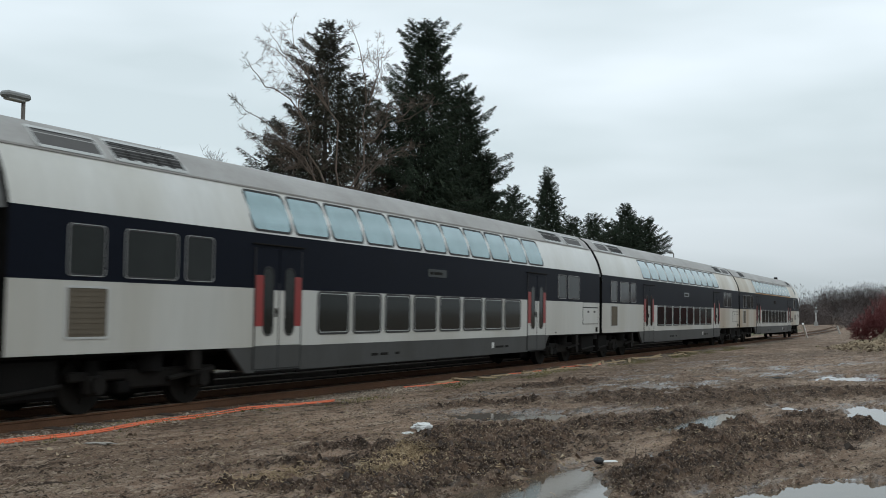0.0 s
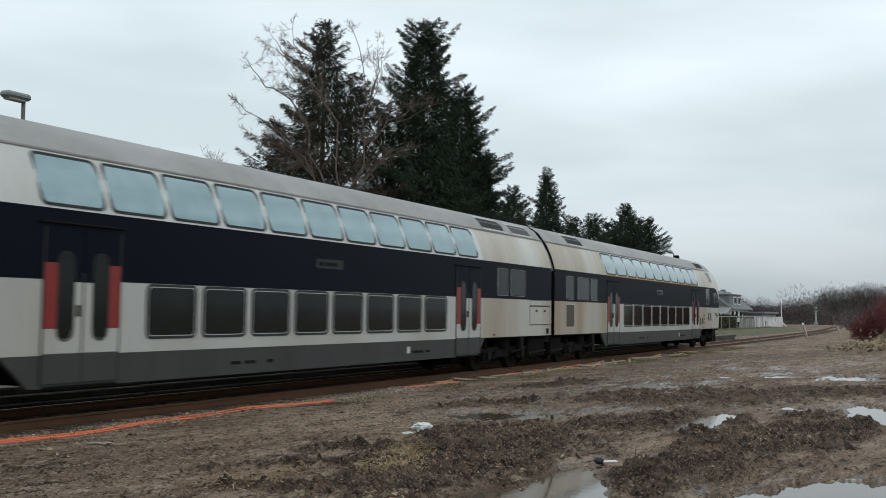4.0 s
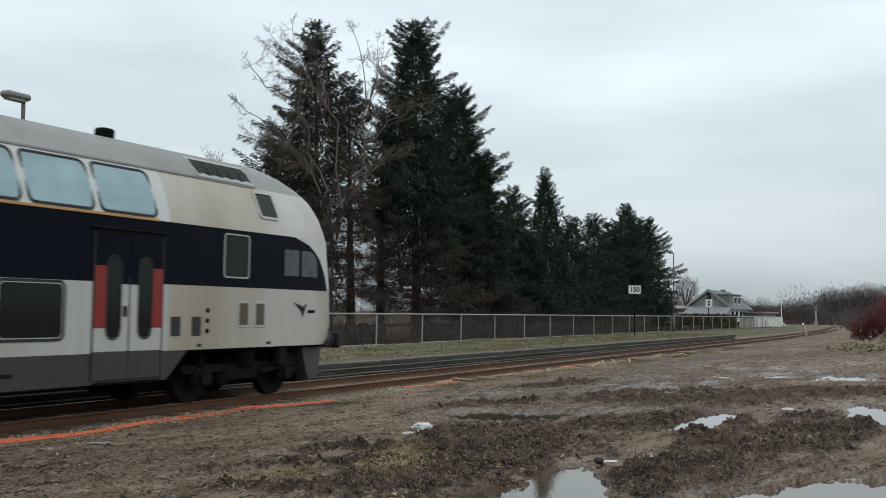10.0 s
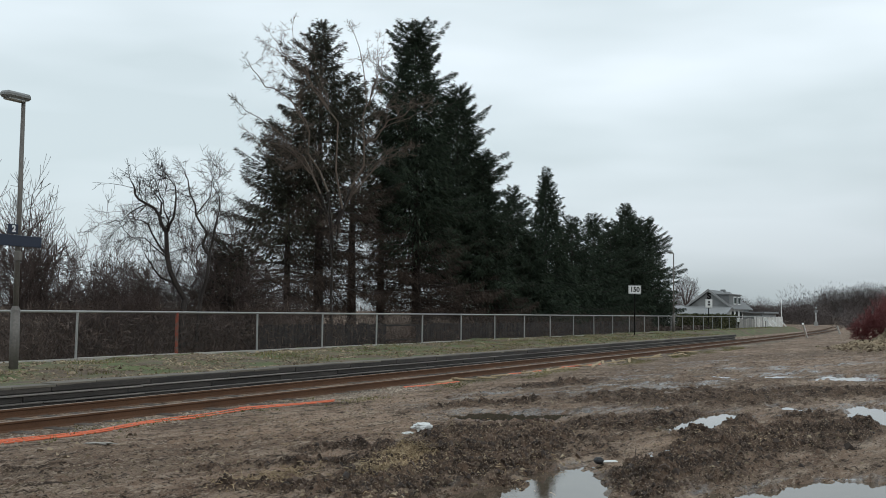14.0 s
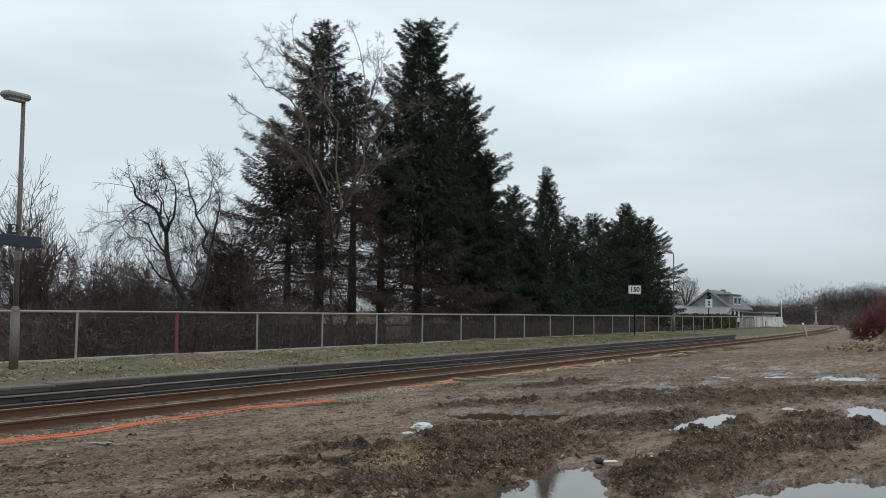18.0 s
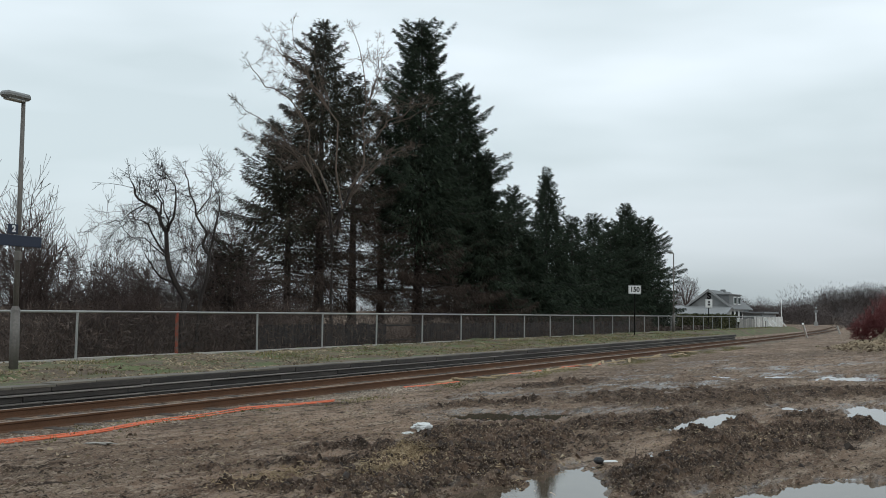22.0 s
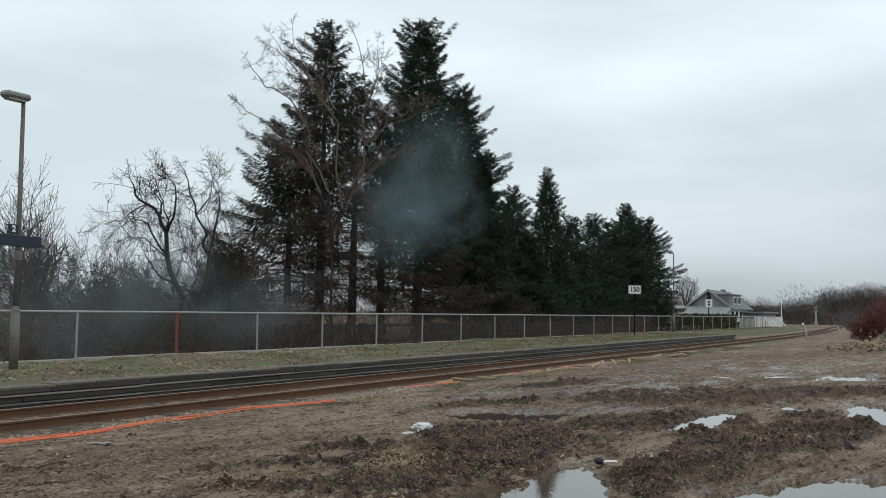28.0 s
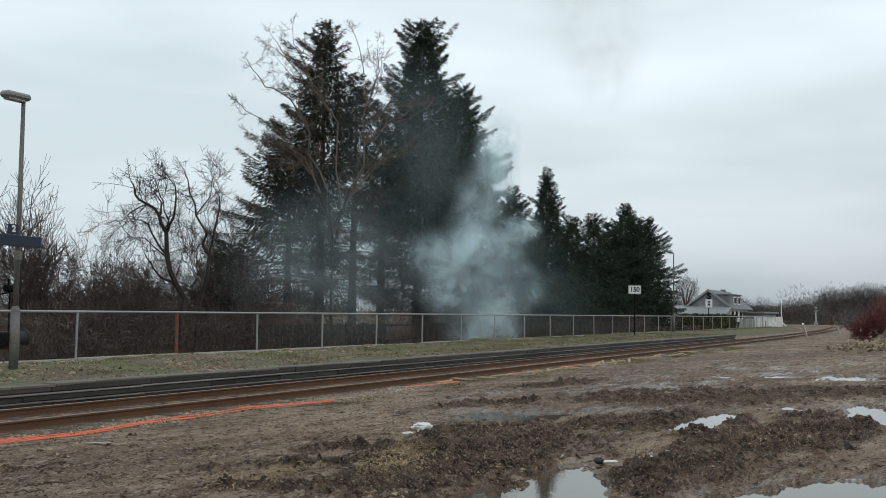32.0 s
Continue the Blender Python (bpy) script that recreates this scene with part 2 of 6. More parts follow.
M_PALEBARK = mat("pale_bare_bark", (0.115, 0.088, 0.07), 0.95, 0, 0.3, 2.0, 20.0)
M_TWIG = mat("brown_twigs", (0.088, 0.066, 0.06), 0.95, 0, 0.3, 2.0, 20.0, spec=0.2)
# Paler than the near twigs: distance haze is mixed into the colour.
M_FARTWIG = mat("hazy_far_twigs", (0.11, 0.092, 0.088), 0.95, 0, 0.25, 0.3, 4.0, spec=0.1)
M_REDTWIG = mat("red_dogwood_twigs", (0.19, 0.056, 0.056), 0.8, 0, 0.3, 2.0, 20.0)
M_NEEDLE = island_mat("spruce_needles", (0.022, 0.034, 0.024), (0.05, 0.066, 0.044), 0.85, 0.12, 0.75, 1.25)
M_NEEDLE2 = island_mat("dull_spruce_needles", (0.025, 0.029, 0.021), (0.068, 0.066, 0.048), 0.85, 0.12, 0.75, 1.25)
M_DEAD = island_mat("dead_brown_twigs", (0.05, 0.038, 0.032), (0.14, 0.105, 0.088), 0.9, 0.15)
M_DEADSPRAY = island_mat("dead_spruce_twigs", (0.034, 0.026, 0.022), (0.09, 0.067, 0.055), 0.9, 0.1)
M_GRASS = island_mat("winter_grass", (0.07, 0.085, 0.025), (0.24, 0.2, 0.09), 0.9, 0.2)
M_STRAW = island_mat("straw_litter", (0.24, 0.17, 0.1), (0.5, 0.39, 0.25), 0.9, 0.2)

# ---- geometry helpers ----


def link_mesh(name, me, material, parent=None, label=""):
    if material:
        me.materials.append(material)
    ob = new(name, me)
    if parent:
        ob.parent = parent
    if label:
        ob["label"] = label
    return ob


def part(name, bm, material, parent=None, label="", smooth=False):
    me = bpy.data.meshes.new(name)
    bm.to_mesh(me)
    bm.free()
    if smooth:
        me.polygons.foreach_set("use_smooth", [True] * len(me.polygons))
    return link_mesh(name, me, material, parent, label)


def arrays(name, verts, faces, material, parent=None, label="", smooth=False):
    """A mesh from numpy verts (n, 3) and faces (m, 3 or 4)."""
    me = bpy.data.meshes.new(name)
    v, f = np.asarray(verts, np.float32), np.asarray(faces, np.int32)
    k = f.shape[1]
    me.vertices.add(len(v))
    me.vertices.foreach_set("co", v.ravel())
    me.loops.add(f.size)
    me.loops.foreach_set("vertex_index", f.ravel())
    me.polygons.add(len(f))
    me.polygons.foreach_set("loop_start", np.arange(len(f), dtype=np.int32) * k)
    me.polygons.foreach_set("use_smooth", np.full(len(f), smooth))
    me.update(calc_edges=True)
    me.validate()
    return link_mesh(name, me, material, parent, label)


def holder(name, m=None):
    ob = new(name)
    ob.empty_display_size = 0.3
    if m is not None:
        ob.matrix_basis = m
    return ob


def add_box(bm, x0, x1, y0, y1, z0, z1, bevel=0.0):
    made = bmesh.ops.create_cube(bm, size=1.0)["verts"]
    for v in made:
        v.co = Vector(((x0 + x1) / 2 + v.co.x * (x1 - x0), (y0 + y1) / 2 + v.co.y * (y1 - y0), (z0 + z1) / 2 + v.co.z * (z1 - z0)))
    if bevel:
        edges = list({e for v in made for e in v.link_edges})
        bmesh.ops.bevel(bm, geom=edges, offset=bevel, segments=1, affect="EDGES", profile=0.5)
    return bm


def box(x0, x1, y0, y1, z0, z1, bevel=0.0):
    return add_box(bmesh.new(), x0, x1, y0, y1, z0, z1, bevel)


def add_rod(bm, a, b, r0, r1=None, n=8):
    a, b = Vector(a), Vector(b)
    m = Matrix.Translation((a + b) / 2) @ (b - a).to_track_quat("Z", "Y").to_matrix().to_4x4()
    bmesh.ops.create_cone(bm, cap_ends=True, segments=n, radius1=r0, radius2=r0 if r1 is None else r1, depth=(b - a).length, matrix=m)
    return bm


def rod(a, b, r0, r1=None, n=8):
    return add_rod(bmesh.new(), a, b, r0, r1, n)


TABLE = np.random.RandomState(5).rand(256, 256)


def vnoise(x, y):
    xi, yi = np.floor(x).astype(int), np.floor(y).astype(int)
    fx, fy = x - xi, y - yi
    fx, fy = fx * fx * (3 - 2 * fx), fy * fy * (3 - 2 * fy)
    t = lambda i, j: TABLE[(xi + i) % 256, (yi + j) % 256]
    return (t(0, 0) * (1 - fx) + t(1, 0) * fx) * (1 - fy) + (t(0, 1) * (1 - fx) + t(1, 1) * fx) * fy - 0.5


def fbm(x, y, octaves=4, gain=0.5):
    total, amp = 0, 1.0
    for i in range(octaves):
        total = total + amp * vnoise(x * 2 ** i + 17.3 * i, y * 2 ** i + 5.1 * i)
        amp *= gain
    return total


def step(a, b, x):
    u = np.clip((x - a) / (b - a), 0, 1)
    return u * u * (3 - 2 * u)


# ---- ground ----
TRACK_Y, GROUND_Z = 13.26, -0.17
# puddle basins: centre x, y, half length, half width, turn in degrees
BASINS = ((10.9, 3.95, 1.3, 0.5, 20), (9.9, 4.4, 0.8, 0.42, 10), (14.2, 3.66, 0.85, 0.14, 2), (11.5, 1.25, 1.6, 0.85, -35), (18.7, 4.05, 1.9, 0.42, -2),
          (22.1, 2.8, 0.85, 0.17, 48), (21.6, 1.35, 2.3, 0.55, 14), (34.6, 2.9, 1.5, 1.1, -20), (33.3, 5.7, 1.9, 0.3, -55),
          (17.7, 7.35, 1.4, 0.95, -40), (30.2, 8.4, 1.3, 0.25, -20))
WATER_Z = -0.225
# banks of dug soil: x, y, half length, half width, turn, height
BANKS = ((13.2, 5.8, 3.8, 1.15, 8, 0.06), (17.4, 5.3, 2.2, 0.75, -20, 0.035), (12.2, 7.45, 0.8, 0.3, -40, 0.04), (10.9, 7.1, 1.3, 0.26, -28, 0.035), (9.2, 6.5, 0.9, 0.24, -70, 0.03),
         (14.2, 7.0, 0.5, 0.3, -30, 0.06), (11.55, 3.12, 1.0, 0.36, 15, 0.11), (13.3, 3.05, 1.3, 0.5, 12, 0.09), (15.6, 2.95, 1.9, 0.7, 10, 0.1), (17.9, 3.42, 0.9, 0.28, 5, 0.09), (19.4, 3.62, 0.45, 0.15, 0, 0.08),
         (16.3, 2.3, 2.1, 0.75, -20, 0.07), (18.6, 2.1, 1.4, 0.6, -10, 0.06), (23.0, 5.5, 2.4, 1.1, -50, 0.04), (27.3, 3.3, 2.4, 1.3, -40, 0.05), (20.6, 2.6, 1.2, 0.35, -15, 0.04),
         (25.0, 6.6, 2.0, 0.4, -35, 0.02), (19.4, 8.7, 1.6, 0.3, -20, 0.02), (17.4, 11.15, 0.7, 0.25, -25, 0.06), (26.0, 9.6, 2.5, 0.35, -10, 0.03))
HEAPS = ((66.0, 5.2, 4.5, 1.0, 0.35, 10), (69.0, 3.5, 4.5, 1.2, 1.1, 5), (88.0, 3.4, 9.0, 2.2, 1.2, 5))


def ellipse(x, y, cx, cy, a, b, turn):
    c, s = math.cos(radians(turn)), math.sin(radians(turn))
    u, v = ((x - cx) * c + (y - cy) * s) / a, (-(x - cx) * s + (y - cy) * c) / b
    return u * u + v * v


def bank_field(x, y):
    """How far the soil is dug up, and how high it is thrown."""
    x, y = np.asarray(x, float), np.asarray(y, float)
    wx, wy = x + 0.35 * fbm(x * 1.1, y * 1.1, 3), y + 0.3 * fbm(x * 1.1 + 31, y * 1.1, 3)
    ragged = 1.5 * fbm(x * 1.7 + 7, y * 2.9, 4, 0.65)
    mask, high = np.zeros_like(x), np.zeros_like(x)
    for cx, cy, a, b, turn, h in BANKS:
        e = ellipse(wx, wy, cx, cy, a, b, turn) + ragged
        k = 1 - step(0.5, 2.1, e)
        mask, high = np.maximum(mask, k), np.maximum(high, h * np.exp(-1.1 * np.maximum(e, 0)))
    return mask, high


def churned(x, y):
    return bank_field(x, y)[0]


def basin_field(x, y):
    x, y = np.asarray(x, float), np.asarray(y, float)
    wx, wy = x + 0.4 * fbm(x * 0.9, y * 0.9, 4), y + 0.25 * fbm(x * 0.9 + 40, y * 0.9, 4)
    ragged = 0.9 * fbm(x * 2.2, y * 4.2, 4, 0.6)
    low = np.full_like(x, 9.0)
    for cx, cy, a, b, turn in BASINS:
        low = np.minimum(low, ellipse(wx, wy, cx, cy, a, b, turn) + ragged)
    return low


def soaked(x, y):
    """Where a film of water lies on the trodden flats."""
    x, y = np.asarray(x, float), np.asarray(y, float)
    shore = 1 - step(1.2, 2.6, basin_field(x, y))
    lane = y + 0.22 * x + 0.7 * fbm(x * 0.15, y * 0.15)
    flats = step(14.5, 21, x) * (1 - step(42, 60, x)) * (1 - step(9.6, 10.8, y)) * step(-0.1, 0.3, fbm(x * 0.16, lane * 0.8, 4, 0.6) + 0.05)
    return np.clip(np.maximum(shore, flats * 0.95), 0, 1) * (1 - churned(x, y))


def ground_height(x, y):
    x, y = np.asarray(x, float), np.asarray(y, float)
    far = np.hypot(x, y)
    near_track = step(9.8, 11.4, y)
    rough = (1 - near_track) * (1 - step(45, 95, far))
    churn, thrown = bank_field(x, y)
    basin = basin_field(x, y)
    pool = 1 - step(0.45, 1.5, basin)
    dry = 1 - 0.85 * pool
    z = GROUND_Z + 0.03 * fbm(x * 0.25, y * 0.4) * (1 - near_track * 0.7) - 0.015 * rough
    # wheel ruts along the lanes
    lane = y + 0.2 * x + 0.8 * fbm(x * 0.12, y * 0.12)
    z = z + rough * dry * (0.035 * fbm(x * 0.3, lane * 2.2, 3) + 0.05 * fbm(x * 0.8 + 5, lane * 5.0, 4, 0.62) + 0.07 * np.abs(fbm(x * 3.0, y * 4.2, 4, 0.66)) - 0.022)
    # lumps and clods of the dug soil
    clods = 0.09 * fbm(x * 1.3, y * 2.1, 2) + 0.13 * np.abs(fbm(x * 2.7 + 9, y * 3.6, 3, 0.6)) + 0.13 * np.abs(fbm(x * 6.3 + 0.4 * y, y * 7.7, 3, 0.6)) - 0.035
    z = z + rough * (churn * dry * (clods + 0.4 * np.maximum(thrown - 0.06, 0) * fbm(x * 4.0, y * 5.0, 3)) + thrown * (1 - 0.8 * pool))
    z = z - pool * (0.085 + 0.5 * np.maximum(z + 0.17, 0)) * rough
    lump = 1 + 0.9 * fbm(x * 2.5, y * 2.5, 3)
    for cx, cy, a, b, h, turn in HEAPS:
        z = z + h * np.exp(-1.3 * ellipse(x, y, cx, cy, a, b, turn)) * lump
    z = z + step(10.6, 11.8, y) * (1 - step(16, 19, y)) * 0.02
    z = np.where(y > 15.3, np.minimum(z, -0.2), z)
    z = z - step(19, 26, y) * (1 - step(60, 120, far)) * 0.25
    return z + step(160, 900, far) * 0.6


az = np.concatenate([np.linspace(-180, 2.5, 50, endpoint=False), np.linspace(2.5, 50.8, 800, endpoint=False), np.linspace(50.8, 180, 36)])
rad = np.concatenate([[0.0], np.geomspace(1.2, 8.0, 12, endpoint=False), np.geomspace(8.0, 60.0, 480, endpoint=False), np.geomspace(60, 320, 50, endpoint=False), np.geomspace(320, 4000, 14)])
gr, ga = np.meshgrid(rad, np.radians(az), indexing="ij")
gx, gy = gr * np.cos(ga), gr * np.sin(ga)
gz = ground_height(gx, gy)
ni, nj = gx.shape
idx = np.arange(ni * nj).reshape(ni, nj)
quads = np.stack([idx[:-1, :-1], idx[1:, :-1], idx[1:, 1:], idx[:-1, 1:]], -1).reshape(-1, 4)
ground = arrays("ground", np.stack([gx, gy, gz], -1).reshape(-1, 3), quads, M_GROUND, smooth=True)
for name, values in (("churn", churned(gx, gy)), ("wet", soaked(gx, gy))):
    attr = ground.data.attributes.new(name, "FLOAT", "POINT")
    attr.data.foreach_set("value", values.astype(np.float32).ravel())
tagged(ground, "wet churned brown mud with tyre ruts and puddle hollows", "ground", kind="structure")

for i, (cx, cy, a, b, turn) in enumerate(BASINS):
    ring = [(cx + 1.5 * a * math.cos(t) * math.cos(radians(turn)) - 1.5 * b * math.sin(t) * math.sin(radians(turn)),
             cy + 1.5 * a * math.cos(t) * math.sin(radians(turn)) + 1.5 * b * math.sin(t) * math.cos(radians(turn)), WATER_Z + 0.004 * (i % 3)) for t in np.linspace(0, 2 * math.pi, 40, endpoint=False)]
    bm = bmesh.new()
    bm.faces.new([bm.verts.new(p) for p in ring])
    tagged(part("puddle", bm, M_WATER), "shallow muddy puddle reflecting the grey sky", "puddle", "puddles in the mud", "stuff")

# ---- railway track ----


def track_y(x):
    """The line is straight, then bends gently away."""
    return TRACK_Y + 0.00035 * max(0.0, x - 62.0) ** 2


RAIL_SECTION = ((-0.07, -0.16), (-0.07, -0.145), (-0.012, -0.125), (-0.012, -0.045), (-0.036, -0.03), (-0.036, -0.004), (0.036, -0.004), (0.036, -0.03), (0.012, -0.045), (0.012, -0.125), (0.07, -0.145), (0.07, -0.16))
track = holder("railway_track", pose(0, TRACK_Y, 0))
tagged(track, "single railway line with rusty rails on old sleepers", "railway track", kind="structure")
XS = [-60, -20, 0, 20, 40, 60] + [70 + 8 * i for i in range(24)] + [300]
for side in (-0.7525, 0.7525):
    sec = np.array(RAIL_SECTION)
    vs = np.array([(x, track_y(x) - TRACK_Y + side + sy, sz) for x in XS for sy, sz in sec])
    k = len(sec)
    fs = [(i * k + j, (i + 1) * k + j, (i + 1) * k + (j + 1) % k, i * k + (j + 1) % k) for i in range(len(XS) - 1) for j in range(k)]
    rail = arrays("rail", vs, fs, M_RAIL, track, "rust-brown steel rail")
    hv = np.array([(x, track_y(x) - TRACK_Y + side + sy, sz) for x in XS for sy, sz in ((-0.033, -0.004), (-0.028, 0.0), (0.028, 0.0), (0.033, -0.004))])
    hf = [(i * 4 + j, (i + 1) * 4 + j, (i + 1) * 4 + j + 1, i * 4 + j + 1) for i in range(len(XS) - 1) for j in range(3)]
    arrays("rail_head", hv, hf, M_RAILHEAD, rail, "worn shiny running surface")
sleeper_mesh = None
for i in range(250):
    x = -4 + 0.62 * i
    if sleeper_mesh is None:
        ob = part("sleeper", box(-0.12, 0.12, -1.25, 1.25, -0.29, -0.145, 0.015), M_SLEEPER, track)
        sleeper_mesh = ob.data
    else:
        ob = link_mesh("sleeper", sleeper_mesh, None, track)
    ob.location = (x, track_y(x) - TRACK_Y + random.uniform(-0.05, 0.05), random.uniform(-0.012, 0.012))
    ob.rotation_euler = (0, 0, random.uniform(-0.02, 0.02))


def lumps(name, x, y, z, size, material, parent=None, flat=0.6, seed=1, label=""):
    """Many small angular lumps as one mesh."""
    r = np.random.RandomState(seed)
    base = np.array([(0, 0, 1), (0.94, 0, -0.2), (-0.47, 0.82, -0.1), (-0.47, -0.82, -0.3), (0.3, 0.5, 0.6), (-0.5, -0.1, 0.7)], float)
    tri = np.array([(0, 1, 4), (1, 2, 4), (4, 2, 0), (0, 2, 5), (2, 3, 5), (5, 3, 0), (0, 3, 1)])
    n = len(x)
    a = r.rand(n) * 6.28
    v = base[None] * (0.7 + 0.6 * r.rand(n, 6, 1)) * np.asarray(size)[:, None, None]
    v = v * (0.7 + 0.7 * r.rand(n, 1, 3)) * np.array([1, 1, flat])
    c, s = np.cos(a)[:, None], np.sin(a)[:, None]
    v = np.stack([v[..., 0] * c - v[..., 1] * s, v[..., 0] * s + v[..., 1] * c, v[..., 2]], -1) + np.stack([x, y, z], -1)[:, None]
    f = (tri[None] + (np.arange(n) * 6)[:, None, None]).reshape(-1, 3)
    return arrays(name, v.reshape(-1, 3), f, material, parent, label)


RS = np.random.RandomState(11)
bx = np.concatenate([RS.uniform(2, 60, 15000), RS.uniform(60, 150, 4000)])
by = np.interp(RS.rand(len(bx)), [0, 1], [-1.15, 1.45]) + np.array([track_y(x) for x in bx])
tagged(lumps("ballast", bx, by, np.full(len(bx), -0.19), RS.uniform(0.025, 0.055, len(bx)), M_BALLAST, seed=2), "rust-brown ballast stones between the rails", "ballast", kind="stuff")
bed = box(-60, 130, TRACK_Y - 1.6, TRACK_Y + 1.72, -0.3, -0.205)
tagged(part("track_bed", bed, M_BALLAST), "dark brown packed ballast bed", "track bed", kind="structure")

# Pale strip colour stands for sky light caught on the beam tops.
M_STRIP = mat("sky_lit_concrete_lip", (0.27, 0.245, 0.22), 0.9, 0, 0.35, 1.0, 30.0, 0.4, 30, stretch=(0.4, 1, 1), second=(0.04, 0.04, 0.04), amount=0.5, edge=0.3, per_object=0.3)
M_LITTER = island_mat("rubble_and_leaf_litter", (0.06, 0.038, 0.024), (0.36, 0.29, 0.2), 0.9, 0.2)
# ---- platform ----
P_EDGE, P_TOP, P_END = 14.96, 0.27, 78.0
FENCE_Y, FENCE_PITCH, FENCE_X0 = 21.27, 4.0, 20.52
platform_edge = holder("platform_edge", pose(0, P_EDGE, 0))
tagged(platform_edge, "low platform face of stacked weathered concrete beams", "platform edge", kind="structure")
# The thin strip courses are added to draw those lit lines.
COURSES = ((-0.26, -0.056, -0.1, "low"), (-0.026, 0.093, -0.05, "mid"), (0.124, P_TOP - 0.015, 0.0, "top"), (0.095, 0.122, -0.075, "strip"), (-0.055, -0.028, -0.11, "strip"))
for z0, z1, out, which in COURSES:
    beam_mesh, x, i = None, -22.0 + {"low": 0.0, "mid": -1.2, "top": -0.5, "strip": -0.8}[which], 0
    while x < P_END - 1.0:
        if beam_mesh is None:
            ob = part("edge_beam" if which != "strip" else "edge_strip", box(0.003, 2.597, out, 0.28, z0, z1, 0.016 if which != "strip" else 0.006), M_EDGE if which != "strip" else M_STRIP, platform_edge)
            beam_mesh = ob.data
        else:
            ob = link_mesh("edge_beam" if which != "strip" else "edge_strip", beam_mesh, None, platform_edge)
        ob.location = (x, random.uniform(-0.012, 0.012), random.uniform(-0.006, 0.006))
        ob.rotation_euler = (random.uniform(-0.02, 0.02), random.uniform(-0.002, 0.002), random.uniform(-0.003, 0.003))
        x += 2.6
platform_kerb = holder("platform_paving", pose(0, P_EDGE, 0))
tagged(platform_kerb, "pale worn paving slabs along the platform edge", "paving", kind="structure")
slab_mesh = None
for i in range(100):
    if slab_mesh is None:
        ob = part("paving_slab", box(0.01, 0.99, 0.012, 0.42, P_TOP - 0.05, P_TOP, 0.008), M_PAVE, platform_kerb)
        slab_mesh = ob.data
    else:
        ob = link_mesh("paving_slab", slab_mesh, None, platform_kerb)
    ob.location = (-22 + i, random.uniform(-0.012, 0.012), random.uniform(-0.008, 0.008))
    ob.rotation_euler = (random.uniform(-0.01, 0.01), random.uniform(-0.006, 0.006), 0)


def platform_height(x, y):
    return P_TOP - 0.02 + 0.05 * fbm(x * 0.3, y * 0.9) + 0.02 * step(15.6, 17.5, y) + 0.03 * step(30, 60, x) + 0.09 * fbm(x * 1.5, y * 1.5, 4, 0.6) * step(15.7, 16.4, y)


px = np.arange(-22, 140, 0.25)
py = np.concatenate([np.arange(15.3, 21.9, 0.16), [22.0]])
qx, qy = np.meshgrid(px, py, indexing="ij")
qz = platform_height(qx, qy)
fall = step(P_END - 1, P_END + 4, qx) * (1 - step(17.5, 19.5, qy))
qz = qz * (1 - fall) + (-0.22) * fall
qz[:, -1] = -0.6
qz[:, 0] = np.where(qx[:, 0] > P_END, -0.3, np.minimum(qz[:, 0], P_TOP - 0.045))
qi = np.arange(qx.size).reshape(qx.shape)
pq = np.stack([qi[:-1, :-1], qi[1:, :-1], qi[1:, 1:], qi[:-1, 1:]], -1).reshape(-1, 4)
platform = arrays("platform", np.stack([qx, qy, qz], -1).reshape(-1, 3), pq, M_BANK, smooth=True)
tagged(platform, "disused platform top of gravel, moss and dead leaves", "platform", kind="structure")
sx, sy = 8 + 67 * RS.rand(44000) ** 1.5, RS.uniform(15.3, 21.15, 44000)
keep = vnoise(sx * 0.6, sy * 1.3) > -0.12
sx, sy = sx[keep], sy[keep]
tagged(lumps("loose_stones", sx, sy, platform_height(sx, sy) + 0.005, RS.gamma(2.0, 0.009, len(sx)) + 0.008, M_LITTER, seed=3, flat=0.45), "pale rubble and leaf litter on the platform", "rubble", kind="stuff")


def blades(name, x, y, z, length, width, material, seed=4, lean=0.6):
    """Grass blades, one bent strip each."""
    r = np.random.RandomState(seed)
    n = len(x)
    a, b = r.rand(n) * 6.28, r.rand(n) * 6.28
    root = np.stack([x, y, z], -1)
    tip = root + np.stack([np.cos(a) * lean * length * r.rand(n), np.sin(a) * lean * length * r.rand(n), length * (0.5 + 0.5 * r.rand(n))], -1)
    side = np.stack([np.cos(b), np.sin(b), 0 * b], -1) * (width / 2)[:, None]
    v = np.stack([root - side, root + side, tip], 1).reshape(-1, 3)
    return arrays(name, v, np.arange(3 * n).reshape(n, 3), material)


gxs, gys = RS.uniform(9, 130, 70000), RS.uniform(15.6, 21.2, 70000)
keep = (fbm(gxs * 0.35, gys * 0.9) + 0.3 * step(20, 45, gxs) > 0.16) & ((gxs < P_END - 1) | (gys > 19.5))
gxs, gys = gxs[keep], gys[keep]
tagged(blades("platform_grass", gxs, gys, platform_height(gxs, gys) - 0.01, RS.uniform(0.04, 0.13, len(gxs)), RS.uniform(0.012, 0.03, len(gxs)), M_GRASS), "short mossy winter grass on the platform", "grass", kind="stuff")
# rough verge between the mud and the near rail
vx, vy = RS.uniform(8, 62, 26000), RS.uniform(10.9, 12.15, 26000)
keep = fbm(vx * 0.5, vy * 1.2) > -0.03 + 0.3 * np.abs(vy - 11.6)
vx, vy = vx[keep], vy[keep]
